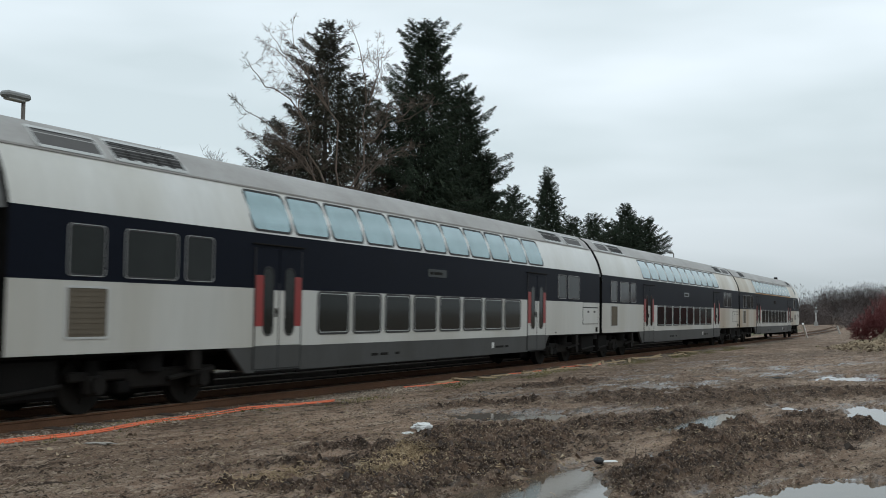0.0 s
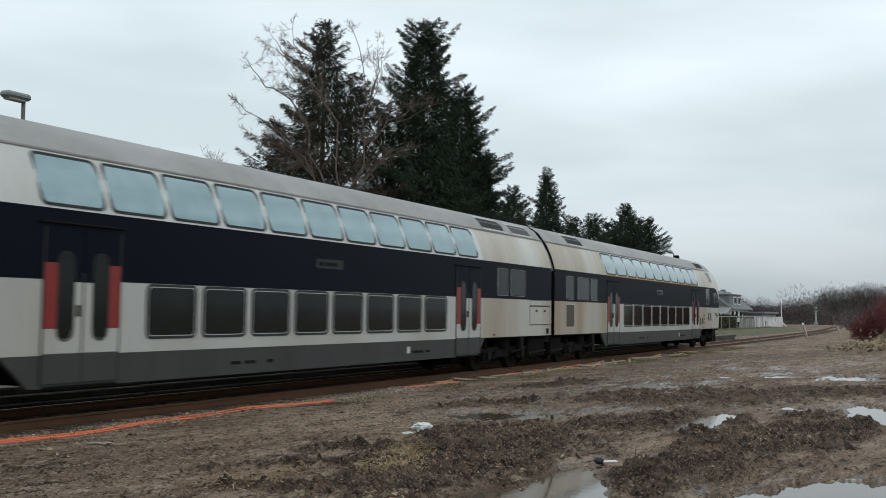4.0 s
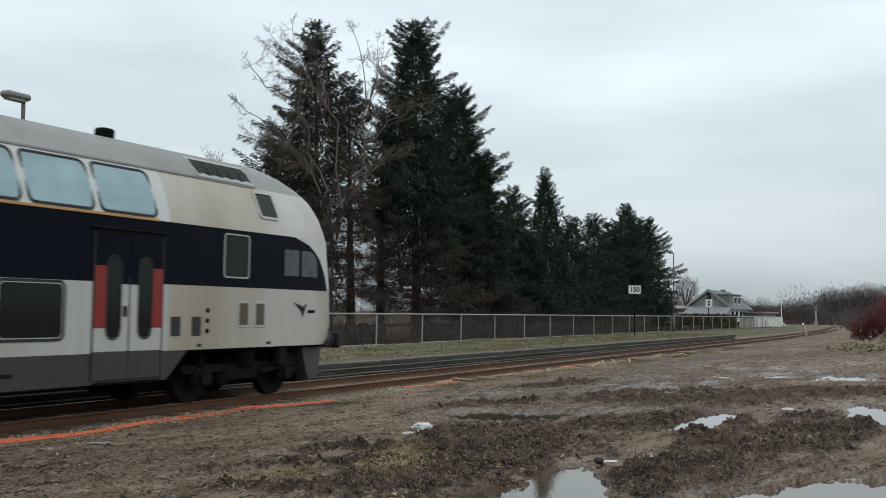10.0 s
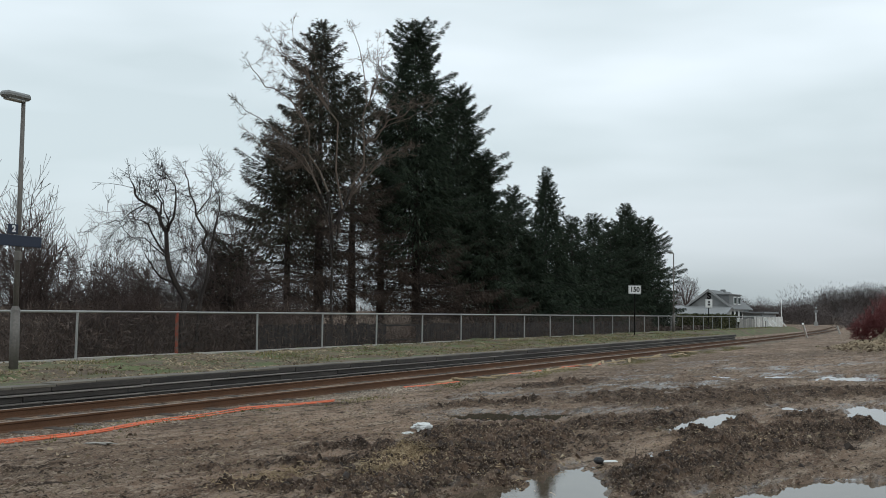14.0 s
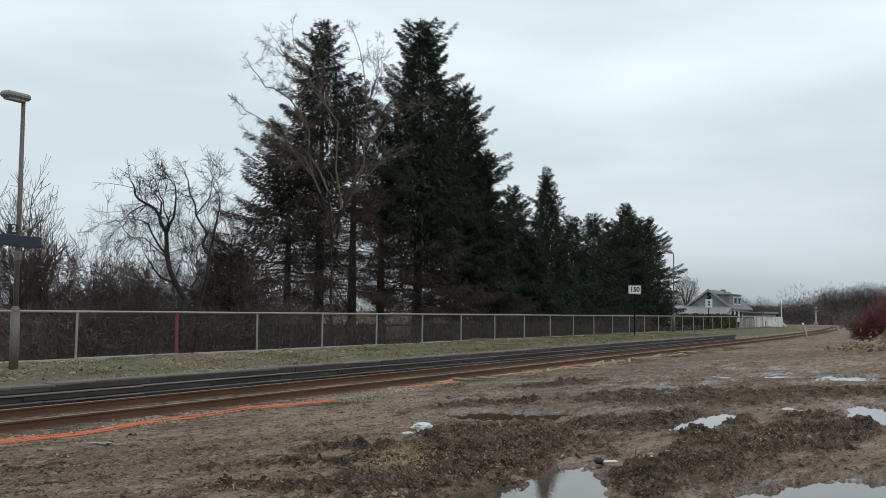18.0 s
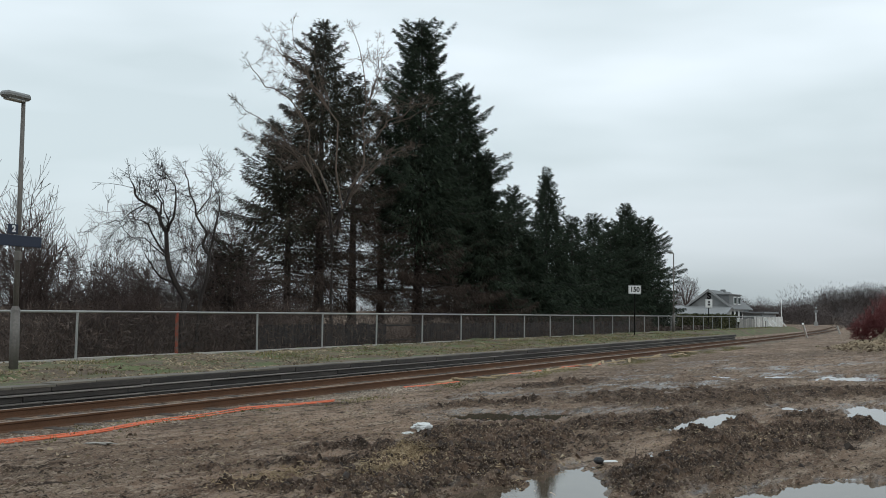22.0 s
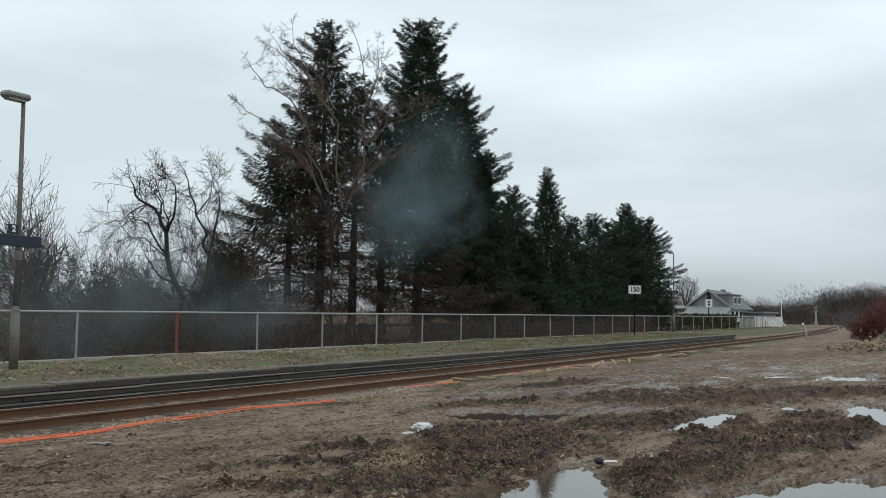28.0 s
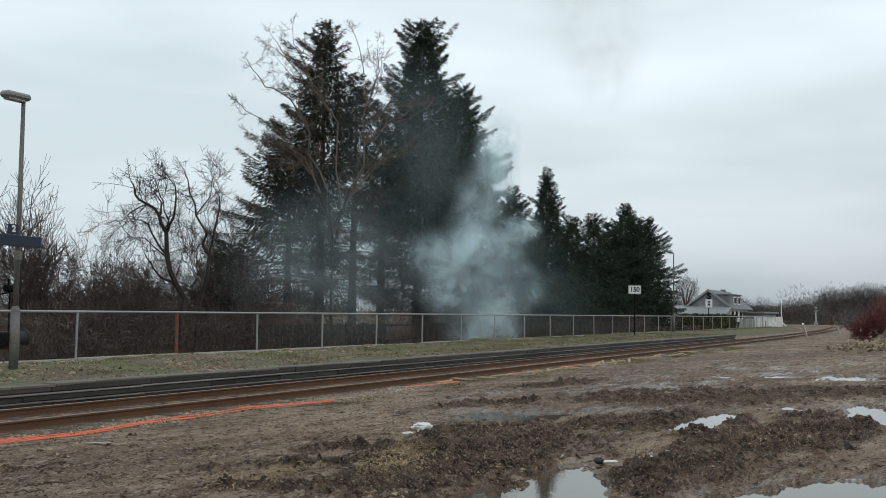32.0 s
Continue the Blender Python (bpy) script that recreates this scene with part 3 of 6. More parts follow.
tagged(blades("verge_grass", vx, vy, ground_height(vx, vy) - 0.01, RS.uniform(0.02, 0.075, len(vx)), RS.uniform(0.015, 0.04, len(vx)), M_GRASS, 6, 1.4), "thin green and straw-coloured verge grass", "grass", kind="stuff")
vx = RS.uniform(8, 80, 15000)
vy = 11.85 + RS.normal(0, 0.28, 15000) + 0.15 * fbm(vx * 0.5, vx * 0.1)
tagged(lumps("verge_gravel", vx, vy, ground_height(vx, vy), RS.uniform(0.012, 0.04, 15000), M_GRIT, seed=7, flat=0.5), "pale gravel spilled beside the rail", "gravel", kind="stuff")

# ---- fence ----
fence = holder("platform_fence", pose(0, FENCE_Y, 0))
tagged(fence, "galvanised tube fence with wire mesh behind the platform", "fence", kind="structure")
F_TOP, post_mesh = 1.56, None
for i in range(-2, 29):
    x = FENCE_X0 + i * FENCE_PITCH
    if i == 1:
        ob = part("fence_post", rod((0, 0, 0.1), (0, 0, F_TOP), 0.05, n=10), M_RUST, fence, "fence post painted rusty red")
    elif post_mesh is None:
        ob = part("fence_post", rod((0, 0, 0.1), (0, 0, F_TOP), 0.033, n=10), M_GALV, fence)
        post_mesh = ob.data
    else:
        ob = link_mesh("fence_post", post_mesh, None, fence)
    ob.location.x = x
    ob.rotation_euler = (random.uniform(-0.01, 0.01), random.uniform(-0.012, 0.012), 0)
    if i < 28:
        part("top_rail", rod((x, 0, F_TOP), (x + FENCE_PITCH, 0, F_TOP + random.uniform(-0.004, 0.004)), 0.033, n=8), M_GALV, fence)
kerb_mesh = None
for i in range(-2, 17):
    x = FENCE_X0 + i * FENCE_PITCH
    if kerb_mesh is None:
        ob = part("fence_kerb", box(0.02, 3.98, -0.07, 0.07, 0.0, 0.28, 0.012), M_KERB, fence)
        kerb_mesh = ob.data
    else:
        ob = link_mesh("fence_kerb", kerb_mesh, None, fence)
    ob.location = (x, 0, random.uniform(0.02, 0.05))
wx = np.arange(12.0, 132.0, 0.075)
wv, wf = [], []
for lean in (1, -1):
    for x in wx:
        k = len(wv) * 4
        a, b = np.array((x, 0.045, 0.3)), np.array((x + lean * 1.2, 0.045, 1.53))
        wv.append([a + (0.002, 0, 0), a + (-0.002, 0, 0), b + (-0.002, 0, 0), b + (0.002, 0, 0)])
        wf.append((k, k + 1, k + 2, k + 3))
wire = arrays("wire_mesh", np.array(wv).reshape(-1, 3), wf, M_WIRE, fence, "fine grey wire mesh")
wire["kind"] = "stuff"

# ---- the train: two double-deck coaches and a driving trailer ----
COACH = 26.8
PROFILE = ((1.39, 0.98), (1.39, 2.09), (1.39, 3.14), (1.355, 3.3), (1.255, 3.6), (1.12, 3.88), (1.03, 4.03), (0.8, 4.33), (0.5, 4.54), (0.0, 4.63))


def half_width(z):
    zs, ys = [p[1] for p in PROFILE], [p[0] for p in PROFILE]
    return float(np.interp(z, zs, ys))


def band(z0, z1, x0, x1, n=1, side=-1, out=0.0):
    """A strip of the coach skin on one side between two heights."""
    zs = sorted({z0, z1, *(p[1] for p in PROFILE if z0 < p[1] < z1)})
    bm = bmesh.new()
    xs = np.linspace(x0, x1, n + 1)
    grid = [[bm.verts.new((x, side * (half_width(z) + out), z)) for z in zs] for x in xs]
    for i in range(n):
        for j in range(len(zs) - 1):
            q = (grid[i][j], grid[i + 1][j], grid[i + 1][j + 1], grid[i][j + 1])
            bm.faces.new(q if side < 0 else q[::-1])
    return bm


def rounded(x0, x1, z0, z1, r, n=5):
    pts = []
    for cx, cz, a0 in ((x1 - r, z1 - r, 0), (x0 + r, z1 - r, 90), (x0 + r, z0 + r, 180), (x1 - r, z0 + r, 270)):
        pts += [(cx + r * math.cos(radians(a0 + 90 * k / n)), cz + r * math.sin(radians(a0 + 90 * k / n))) for k in range(n + 1)]
    return pts


def pane_bm(x0, x1, z0, z1, r, out, side=-1, rows=8):
    """A pane that follows the skin's curve, with rounded corners."""
    bm, last = bmesh.new(), None
    for z in [z0 + (z1 - z0) * (0.5 - 0.5 * math.cos(math.pi * k / rows)) for k in range(rows + 1)]:
        d = max(0.0, r - min(z - z0, z1 - z))
        inset = r - math.sqrt(max(0.0, r * r - d * d))
        row = [bm.verts.new((x, side * (half_width(z) + out), z)) for x in (x0 + inset, x1 - inset)]
        if last:
            q = (last[0], last[1], row[1], row[0])
            bm.faces.new(q if side < 0 else q[::-1])
        last = row
    return bm


def ring_bm(x0, x1, z0, z1, r, w, out, side=-1):
    """A raised frame round an opening."""
    bm = bmesh.new()
    a, b = rounded(x0 - w, x1 + w, z0 - w, z1 + w, r + w), rounded(x0, x1, z0, z1, r)
    loops = [[bm.verts.new((x, side * (half_width(z) + o), z)) for x, z in pts] for pts, o in ((a, 0.0), (a, out), (b, out), (b, 0.002))]
    n = len(a)
    for p, q in zip(loops, loops[1:]):
        for i in range(n):
            f = (p[i], p[(i + 1) % n], q[(i + 1) % n], q[i])
            bm.faces.new(f if side > 0 else f[::-1])
    return bm


def window(parent, x0, x1, z0, z1, glass, frame_mat, r=0.09, w=0.035, name="window", label="", inner=None):
    for side in (-1, 1):
        ring = part(name, ring_bm(x0, x1, z0, z1, r, w, 0.014, side), frame_mat, parent, label)
        part("gasket", ring_bm(x0 + 0.022, x1 - 0.022, z0 + 0.022, z1 - 0.022, r, 0.014 if inner else 0.02, 0.011, side), inner or M_RUBBER, ring)
        part("pane", pane_bm(x0, x1, z0, z1, r, 0.006, side), glass, ring, smooth=True)


def bogie(parent, x):
    """A two-axle bogie with its frame, springs, boxes and wheelsets."""
    b = holder("bogie")
    b.parent = parent
    b.location = (x, 0, 0)
    for s in (-1, 1):
        y = s * 1.0
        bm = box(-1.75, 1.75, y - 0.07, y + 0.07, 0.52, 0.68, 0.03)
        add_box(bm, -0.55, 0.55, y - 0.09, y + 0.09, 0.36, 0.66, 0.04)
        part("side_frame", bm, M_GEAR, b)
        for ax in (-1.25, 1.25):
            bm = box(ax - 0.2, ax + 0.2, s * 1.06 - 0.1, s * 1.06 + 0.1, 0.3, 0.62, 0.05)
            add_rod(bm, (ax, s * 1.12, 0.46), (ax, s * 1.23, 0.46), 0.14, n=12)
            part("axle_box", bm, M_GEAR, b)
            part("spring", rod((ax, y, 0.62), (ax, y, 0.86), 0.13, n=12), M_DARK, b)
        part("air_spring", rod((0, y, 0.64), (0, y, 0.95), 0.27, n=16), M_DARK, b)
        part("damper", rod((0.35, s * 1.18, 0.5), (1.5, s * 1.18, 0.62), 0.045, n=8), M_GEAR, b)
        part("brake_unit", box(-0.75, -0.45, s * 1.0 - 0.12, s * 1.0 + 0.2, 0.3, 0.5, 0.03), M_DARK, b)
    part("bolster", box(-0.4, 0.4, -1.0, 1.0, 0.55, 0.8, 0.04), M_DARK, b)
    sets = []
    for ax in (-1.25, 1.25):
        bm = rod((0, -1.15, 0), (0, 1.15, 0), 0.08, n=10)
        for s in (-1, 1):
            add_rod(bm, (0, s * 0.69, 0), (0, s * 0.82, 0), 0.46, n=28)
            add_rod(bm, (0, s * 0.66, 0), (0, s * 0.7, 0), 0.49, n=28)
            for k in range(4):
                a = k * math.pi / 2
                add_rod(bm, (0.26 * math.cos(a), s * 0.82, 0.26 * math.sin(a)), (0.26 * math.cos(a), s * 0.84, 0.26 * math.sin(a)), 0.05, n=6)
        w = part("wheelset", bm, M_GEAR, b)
        w.location = (ax, 0, 0.46)
        sets.append(w)
    return sets


def door(parent, x0, x1):
    mid = (x0 + x1) / 2
    for side in (-1, 1):
        y = lambda o: side * (1.39 + o)
        for a, b, red0, red1, g0, g1 in ((x0, mid, x0 + 0.01, x0 + 0.26, x0 + 0.27, x0 + 0.56), (mid, x1, x1 - 0.26, x1 - 0.01, x1 - 0.56, x1 - 0.27)):
            lo, hi = sorted((y(-0.03), y(0.016)))
            leaf = part("door_leaf", box(a + 0.012, b - 0.012, lo, hi, 1.0, 2.06, 0.006), M_LOWWHITE, parent, "white sliding door leaf")
            part("leaf_top", box(a + 0.012, b - 0.012, lo, hi, 2.064, 2.86, 0.006), M_NAVY, leaf)
            part("leaf_foot", box(a + 0.012, b - 0.012, lo, hi, 0.56, 0.996, 0.006), M_SKIRT, leaf)
            lo, hi = sorted((y(0.012), y(0.022)))
            part("red_panel", box(red0, red1, lo, hi, 1.37, 2.34, 0.004), M_RED, leaf, "bright red door panel")
            ring = ring_bm(g0, g1, 1.2, 2.5, 0.14, 0.02, 0.028, side)
            part("door_window_frame", ring, M_RUBBER, leaf)
            part("door_window", pane_bm(g0, g1, 1.2, 2.5, 0.14, 0.02, side), M_GLASS, leaf)
        lo, hi = sorted((y(-0.02), y(0.02)))
        part("door_seal", box(mid - 0.016, mid + 0.016, lo, hi, 0.56, 2.2, 0.004), M_RUBBER, parent)
        for x in (x0, x1):
            part("door_seal", box(x - 0.014, x + 0.014, lo, hi, 0.56, 2.86, 0.003), M_RUBBER, parent)
        lo, hi = sorted((y(0.0), y(0.05)))
        part("drip_rail", box(x0 - 0.1, x1 + 0.06, lo, hi, 2.92, 2.945, 0.004), M_GEAR, parent)
        lo, hi = sorted((y(0.016), y(0.034)))
        part("door_button", box(mid - 0.14, mid - 0.06, lo, hi, 1.55, 1.72, 0.006), M_GEAR, parent, "grey door button plate")
        lo, hi = sorted((y(-0.2), y(0.05)))
        part("step", box(x0 + 0.05, x1 - 0.05, lo, hi, 0.49, 0.53, 0.006), M_DARK, parent)


def grille(parent, x0, x1, z0, z1, n):
    """Louvred roof grille that lies on the roof's curve: long slats, cross bars and a row of feet; n bars, or a plain mesh panel if n is 0."""
    for side in (-1, 1):
        ring = part("roof_grille", ring_bm(x0, x1, z0, z1, 0.02, 0.05, 0.025, side), M_FRAME, parent, "grey framed roof vent")
        part("grille_pit", pane_bm(x0, x1, z0, z1, 0.02, 0.004, side), M_VALANCE if n else M_MESH, ring)
        if not n:
            continue
        for k in range(6):
            z = z0 + (z1 - z0) * (k + 0.3) / 6
            part("louvre", pane_bm(x0 + 0.02, x1 - 0.02, z, z + (z1 - z0) * 0.055, 0.0, 0.02, side, 2), M_MESH, ring)
        for k in range(1, n):
            x = x0 + (x1 - x0) * k / n
            part("cross_bar", pane_bm(x - 0.02, x + 0.02, z0, z1, 0.0, 0.024, side, 4), M_GEAR, ring)
        for k in range(n):
            x = x0 + (x1 - x0) * (k + 0.5) / n
            part("grille_foot", pane_bm(x - 0.07, x + 0.07, z0 - 0.035, z0 + 0.02, 0.0, 0.03, side, 2), M_FRAME, ring)


def roof_bm(x0, x1, z0=4.03):
    pts = [p for p in PROFILE if p[1] >= z0 - 1e-6]
    ring = [(-y, z) for y, z in pts] + [(y, z) for y, z in reversed(pts[:-1])]
    bm = bmesh.new()
    rows = [[bm.verts.new((x, y, z)) for y, z in ring] for x in (x0, x1)]
    for j in range(len(ring) - 1):
        bm.faces.new((rows[0][j], rows[1][j], rows[1][j + 1], rows[0][j + 1]))
    return bm


def end_wall(parent, x, thick=0.06):
    pts = [(-y, z) for y, z in PROFILE] + [(y, z) for y, z in reversed(PROFILE[:-1])]
    bm = bmesh.new()
    f = bm.faces.new([bm.verts.new((x, y * 0.985, z * 0.995)) for y, z in pts])
    ext = bmesh.ops.extrude_face_region(bm, geom=[f])["geom"]
    for v in (g for g in ext if isinstance(g, bmesh.types.BMVert)):
        v.co.x += thick
    part("end_wall", bm, M_DARK, parent, "dark grey coach end wall")


def bellows(parent, x0, x1):
    bm, n = bmesh.new(), 7
    ring = [(-1.2, 0.75), (-1.2, 3.1), (-1.1, 3.8), (-0.8, 4.25), (0, 4.4), (0.8, 4.25), (1.1, 3.8), (1.2, 3.1), (1.2, 0.75)]
    rows = []
    for i in range(n * 2 + 1):
        k = 1.0 if i % 2 else 0.93
        rows.append([bm.verts.new((x0 + (x1 - x0) * i / (2 * n), y * k, 2.5 + (z - 2.5) * k)) for y, z in ring])
    for a, b in zip(rows, rows[1:]):
        for j in range(len(ring)):
            bm.faces.new((a[j], b[j], b[(j + 1) % len(ring)], a[(j + 1) % len(ring)]))
    part("gangway_bellows", bm, M_RUBBER, parent, "black ribbed gangway bellows")
    bm = bmesh.new()
    hood = [(y * 0.985, z * 0.995) for y, z in PROFILE if z > 3.1]
    hood = [(-y, z) for y, z in hood] + [(y, z) for y, z in reversed(hood[:-1])]
    rows = [[bm.verts.new((x0 + (x1 - x0) * u, y * k, z * k)) for y, z in hood] for u, k in ((0.0, 0.97), (0.06, 0.985), (0.5, 0.975), (0.94, 0.985), (1.0, 0.97))]
    for a, b in zip(rows, rows[1:]):
        for j in range(len(hood) - 1):
            bm.faces.new((a[j], b[j], b[j + 1], a[j + 1]))
    part("gangway_hood", bm, M_HOOD, parent, "grey rubber hood over the gangway", True)


NOSE_X = 24.0


def nose_front(z):
    return float(np.interp(z, (0.95, 1.1, 1.4, 2.1, 3.1, 3.6, 3.9, 4.15, 4.4, 4.6), (26.35, 26.55, 26.65, 26.6, 26.42, 26.28, 26.12, 25.8, 25.2, 24.6)))


def belt_end(z):
    return float(np.interp(z, (2.0, 2.4, 2.75, 2.95, 3.06, 3.14), (26.2, 26.05, 25.8, 25.55, 25.3, 24.9)))


def nose_bm(z0, z1, start=None, stop=None, sides=(-1, 1)):
    """The rounded cab: the skin narrows and closes in front. start, stop: where the strip begins and ends along the body."""
    zs = sorted({z0, z1, *np.linspace(z0, z1, 9), *(p[1] for p in PROFILE if z0 < p[1] < z1)})
    bm = bmesh.new()
    us = [0, 0.3, 0.5, 0.65, 0.78, 0.87, 0.93, 0.97, 1.0]
    for side in sides:
        grid = []
        for u in us:
            row = []
            for z in zs:
                a, f = (start(z) if start else NOSE_X), nose_front(z)
                e = stop(z) if stop else f
                x = a + (e - a) * u
                g = (x - NOSE_X) / (f - NOSE_X)
                k = math.sqrt(max(0.0, 1 - max(0.0, (g - 0.72) / 0.28) ** 2.6)) * (1 - 0.05 * g * g)
                row.append(bm.verts.new((x, side * half_width(z) * (0.0 if g > 0.999 else 0.62 + 0.38 * k), z)))
            grid.append(row)
        for a, b in zip(grid, grid[1:]):
            for j in range(len(zs) - 1):
                q = (a[j], b[j], b[j + 1], a[j + 1])
                bm.faces.new(q if side < 0 else q[::-1])
    bmesh.ops.remove_doubles(bm, verts=bm.verts, dist=0.001)
    return bm


WHEELS = []


def coach(name, lower, upper, label, *, cab=False, bellow_left=False, trim=None):
    c = holder(name)
    tagged(c, label, "railway coach", "coaches of the train")
    x0, x1 = 0.16, (NOSE_X if cab else COACH - 0.16)
    end = 26.2 if cab else x1
    # side panels in three lengths, each with its own wear; lower whites carry painted shade
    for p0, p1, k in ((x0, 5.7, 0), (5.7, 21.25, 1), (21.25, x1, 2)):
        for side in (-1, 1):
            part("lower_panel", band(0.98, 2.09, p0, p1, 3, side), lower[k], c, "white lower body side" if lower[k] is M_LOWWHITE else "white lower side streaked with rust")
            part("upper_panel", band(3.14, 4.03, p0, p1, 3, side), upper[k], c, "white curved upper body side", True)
    for side in (-1, 1):
        part("belt_panel", band(2.09, 3.14, x0, x1, 6, side), M_NAVY, c, "dark navy window belt")
    part("roof", roof_bm(x0, x1), M_ROOF, c, "grey rounded roof", True)
    for side in (-1, 1):
        part("roof_gutter", box(x0, x1, *sorted((side * 1.025, side * 1.05)), 4.06, 4.035, 0.004), M_ROOF, c)
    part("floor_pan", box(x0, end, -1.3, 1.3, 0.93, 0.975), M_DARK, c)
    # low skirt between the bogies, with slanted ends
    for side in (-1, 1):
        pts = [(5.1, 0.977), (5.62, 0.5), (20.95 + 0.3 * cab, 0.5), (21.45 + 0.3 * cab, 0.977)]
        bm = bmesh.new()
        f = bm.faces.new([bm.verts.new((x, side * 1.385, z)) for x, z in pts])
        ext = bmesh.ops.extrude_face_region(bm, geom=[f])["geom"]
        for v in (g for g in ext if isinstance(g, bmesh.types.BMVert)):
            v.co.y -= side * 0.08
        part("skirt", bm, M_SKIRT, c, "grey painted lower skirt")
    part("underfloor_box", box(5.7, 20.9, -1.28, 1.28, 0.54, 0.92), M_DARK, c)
    # Dark blocks close the see-through gap at the coach ends, standing for shade.
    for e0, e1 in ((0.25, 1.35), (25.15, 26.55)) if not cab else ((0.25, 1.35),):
        part("end_shade_block", box(e0, e1, -1.2, 1.2, 0.3, 0.93, 0.05), M_DARK, c)
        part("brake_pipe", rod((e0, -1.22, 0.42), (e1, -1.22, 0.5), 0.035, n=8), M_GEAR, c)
    end_wall(c, x0 - 0.02)
    if not cab:
        end_wall(c, x1 - 0.04)
    bellows(c, x1, COACH + 0.16) if not cab else None
    if bellow_left:
        bellows(c, -0.3, x0)
    for d0 in (5.83, 19.56):
        door(c, d0, d0 + 1.53)
    for i in range(8):
        window(c, 7.99 + 1.4 * i, 7.99 + 1.4 * i + 1.19, 1.22, 2.05, M_GLASS, M_RUBBER, name="lower_window", inner=M_FRAME)
    n_up = 11
    pitch = 1.392
    for i in range(n_up):
        u0 = 5.77 + pitch * i
        window(c, u0, u0 + pitch - 0.15, 3.2, 3.97, M_UPGLASS, M_RUBBER, r=0.1, w=0.022, name="upper_window", label="tall curved upper-deck window")
    if trim:
        for side in (-1, 1):
            part("window_trim", box(5.7, 20.97, *sorted((side * 1.39, side * 1.41)), 3.125, 3.168, 0.004), trim, c, "tan trim line under the upper windows")
    for a, b in ((1.26, 2.0), (2.44, 3.66), (3.88, 4.6)):
        window(c, a, b, 2.17, 2.94, M_GLASS, M_THINFRAME, r=0.07, w=0.012, name="vestibule_window")
    if not cab:
        for a, b in ((22.27, 23.04), (23.24, 24.38)):
            window(c, a, b, 2.19, 2.96, M_GLASS, M_THINFRAME, r=0.07, w=0.012, name="vestibule_window")
    for side in (-1, 1):
        ring = part("intake_vent", ring_bm(1.27, 2.07, 1.24, 1.98, 0.02, 0.035, 0.016, side), M_FRAME, c, "brown mesh air intake")
        part("vent_mesh", pane_bm(1.27, 2.07, 1.24, 1.98, 0.02, 0.004, side), M_VENT, ring)
        for k in range(9):
            z = 1.28 + 0.082 * k
            part("vent_slat", box(1.28, 2.06, *sorted((side * 1.39, side * 1.401)), z, z + 0.03), M_VENT, ring)
        lo, hi = sorted((side * 1.39, side * 1.4))
        disp = part("destination_display", ring_bm(12.9, 13.95, 2.56, 2.76, 0.03, 0.02, 0.006, side), M_NAVY, c, "dark destination display with unreadable line")
        part("display_glass", pane_bm(12.9, 13.95, 2.56, 2.76, 0.03, 0.005, side), M_GLASS, disp)
        for k, (a, b) in enumerate(((0.12, 0.3), (0.36, 0.8))):
            part("display_line", box(12.9 + a, 12.9 + b, lo, hi, 2.62, 2.69), M_GEAR, disp)
        # small markings along the skirt
        for k, (a, b) in enumerate(((16.9, 17.05), (17.15, 17.75), (17.85, 18.1), (10.2, 10.5), (10.6, 10.95), (11.3, 11.5))):
            part("skirt_marking", box(a, b, *sorted((side * 1.385, side * 1.389)), 0.68, 0.84 if k == 0 else 0.74), M_PALEINK if k == 0 else M_GEAR, c)
        if not cab:
            # Ink-dark bars paint the shadow in the gap round the hatch.
            for zz in ((1.31, 1.33), (1.88, 1.92), (2.07, 2.085)):
                part("hatch_gap_shade", box(24.76, 26.48, *sorted((side * 1.386, side * 1.397)), *zz), M_INK, c)
            for xx in (24.76, 26.465):
                part("hatch_gap_shade", box(xx, xx + 0.016, *sorted((side * 1.386, side * 1.397)), 1.33, 1.88), M_INK, c)
            hatch = part("service_hatch", box(24.78, 26.46, *sorted((side * 1.388, side * 1.402)), 1.33, 1.88, 0.006), lower[2], c, "white service hatch with two latches")
            part("hatch_strip", box(24.78, 26.46, *sorted((side * 1.388, side * 1.402)), 1.92, 2.07, 0.006), lower[2], c)
            for xx in (25.25, 25.95):
                part("latch", box(xx, xx + 0.14, *sorted((side * 1.4, side * 1.415)), 1.72, 1.79, 0.004), M_INK, hatch)
            part("hook_plate", box(26.2, 26.42, *sorted((side * 1.388, side * 1.4)), 1.03, 1.2, 0.004), M_DARK, c)
        part("jack_point", box(22.0, 22.12, *sorted((side * 1.388, side * 1.4)), 1.03, 1.08, 0.003), M_INK, c)
    if not cab:
        grille(c, 1.0, 2.3, 4.13, 4.4, 0)
    grille(c, 2.6, 4.3, 4.13, 4.44, 5)
    if not cab:
        grille(c, 22.1, 23.8, 4.13, 4.44, 5)
        grille(c, 24.3, 25.9, 4.13, 4.4, 0)
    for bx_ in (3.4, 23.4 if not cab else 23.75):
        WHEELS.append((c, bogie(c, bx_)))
        # Dark mass between the wheels, added so the underside looks shaded.
        part("gear_shade_block", box(bx_ - 2.4, bx_ + 2.4, -0.55, 0.55, 0.22, 0.9, 0.05), M_DARK, c)
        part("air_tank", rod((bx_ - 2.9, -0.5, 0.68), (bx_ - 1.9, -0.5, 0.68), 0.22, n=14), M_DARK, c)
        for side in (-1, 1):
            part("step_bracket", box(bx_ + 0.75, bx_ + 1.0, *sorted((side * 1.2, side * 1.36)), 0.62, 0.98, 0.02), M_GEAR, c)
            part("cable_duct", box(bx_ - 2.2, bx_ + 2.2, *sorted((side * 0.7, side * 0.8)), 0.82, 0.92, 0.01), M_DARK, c)
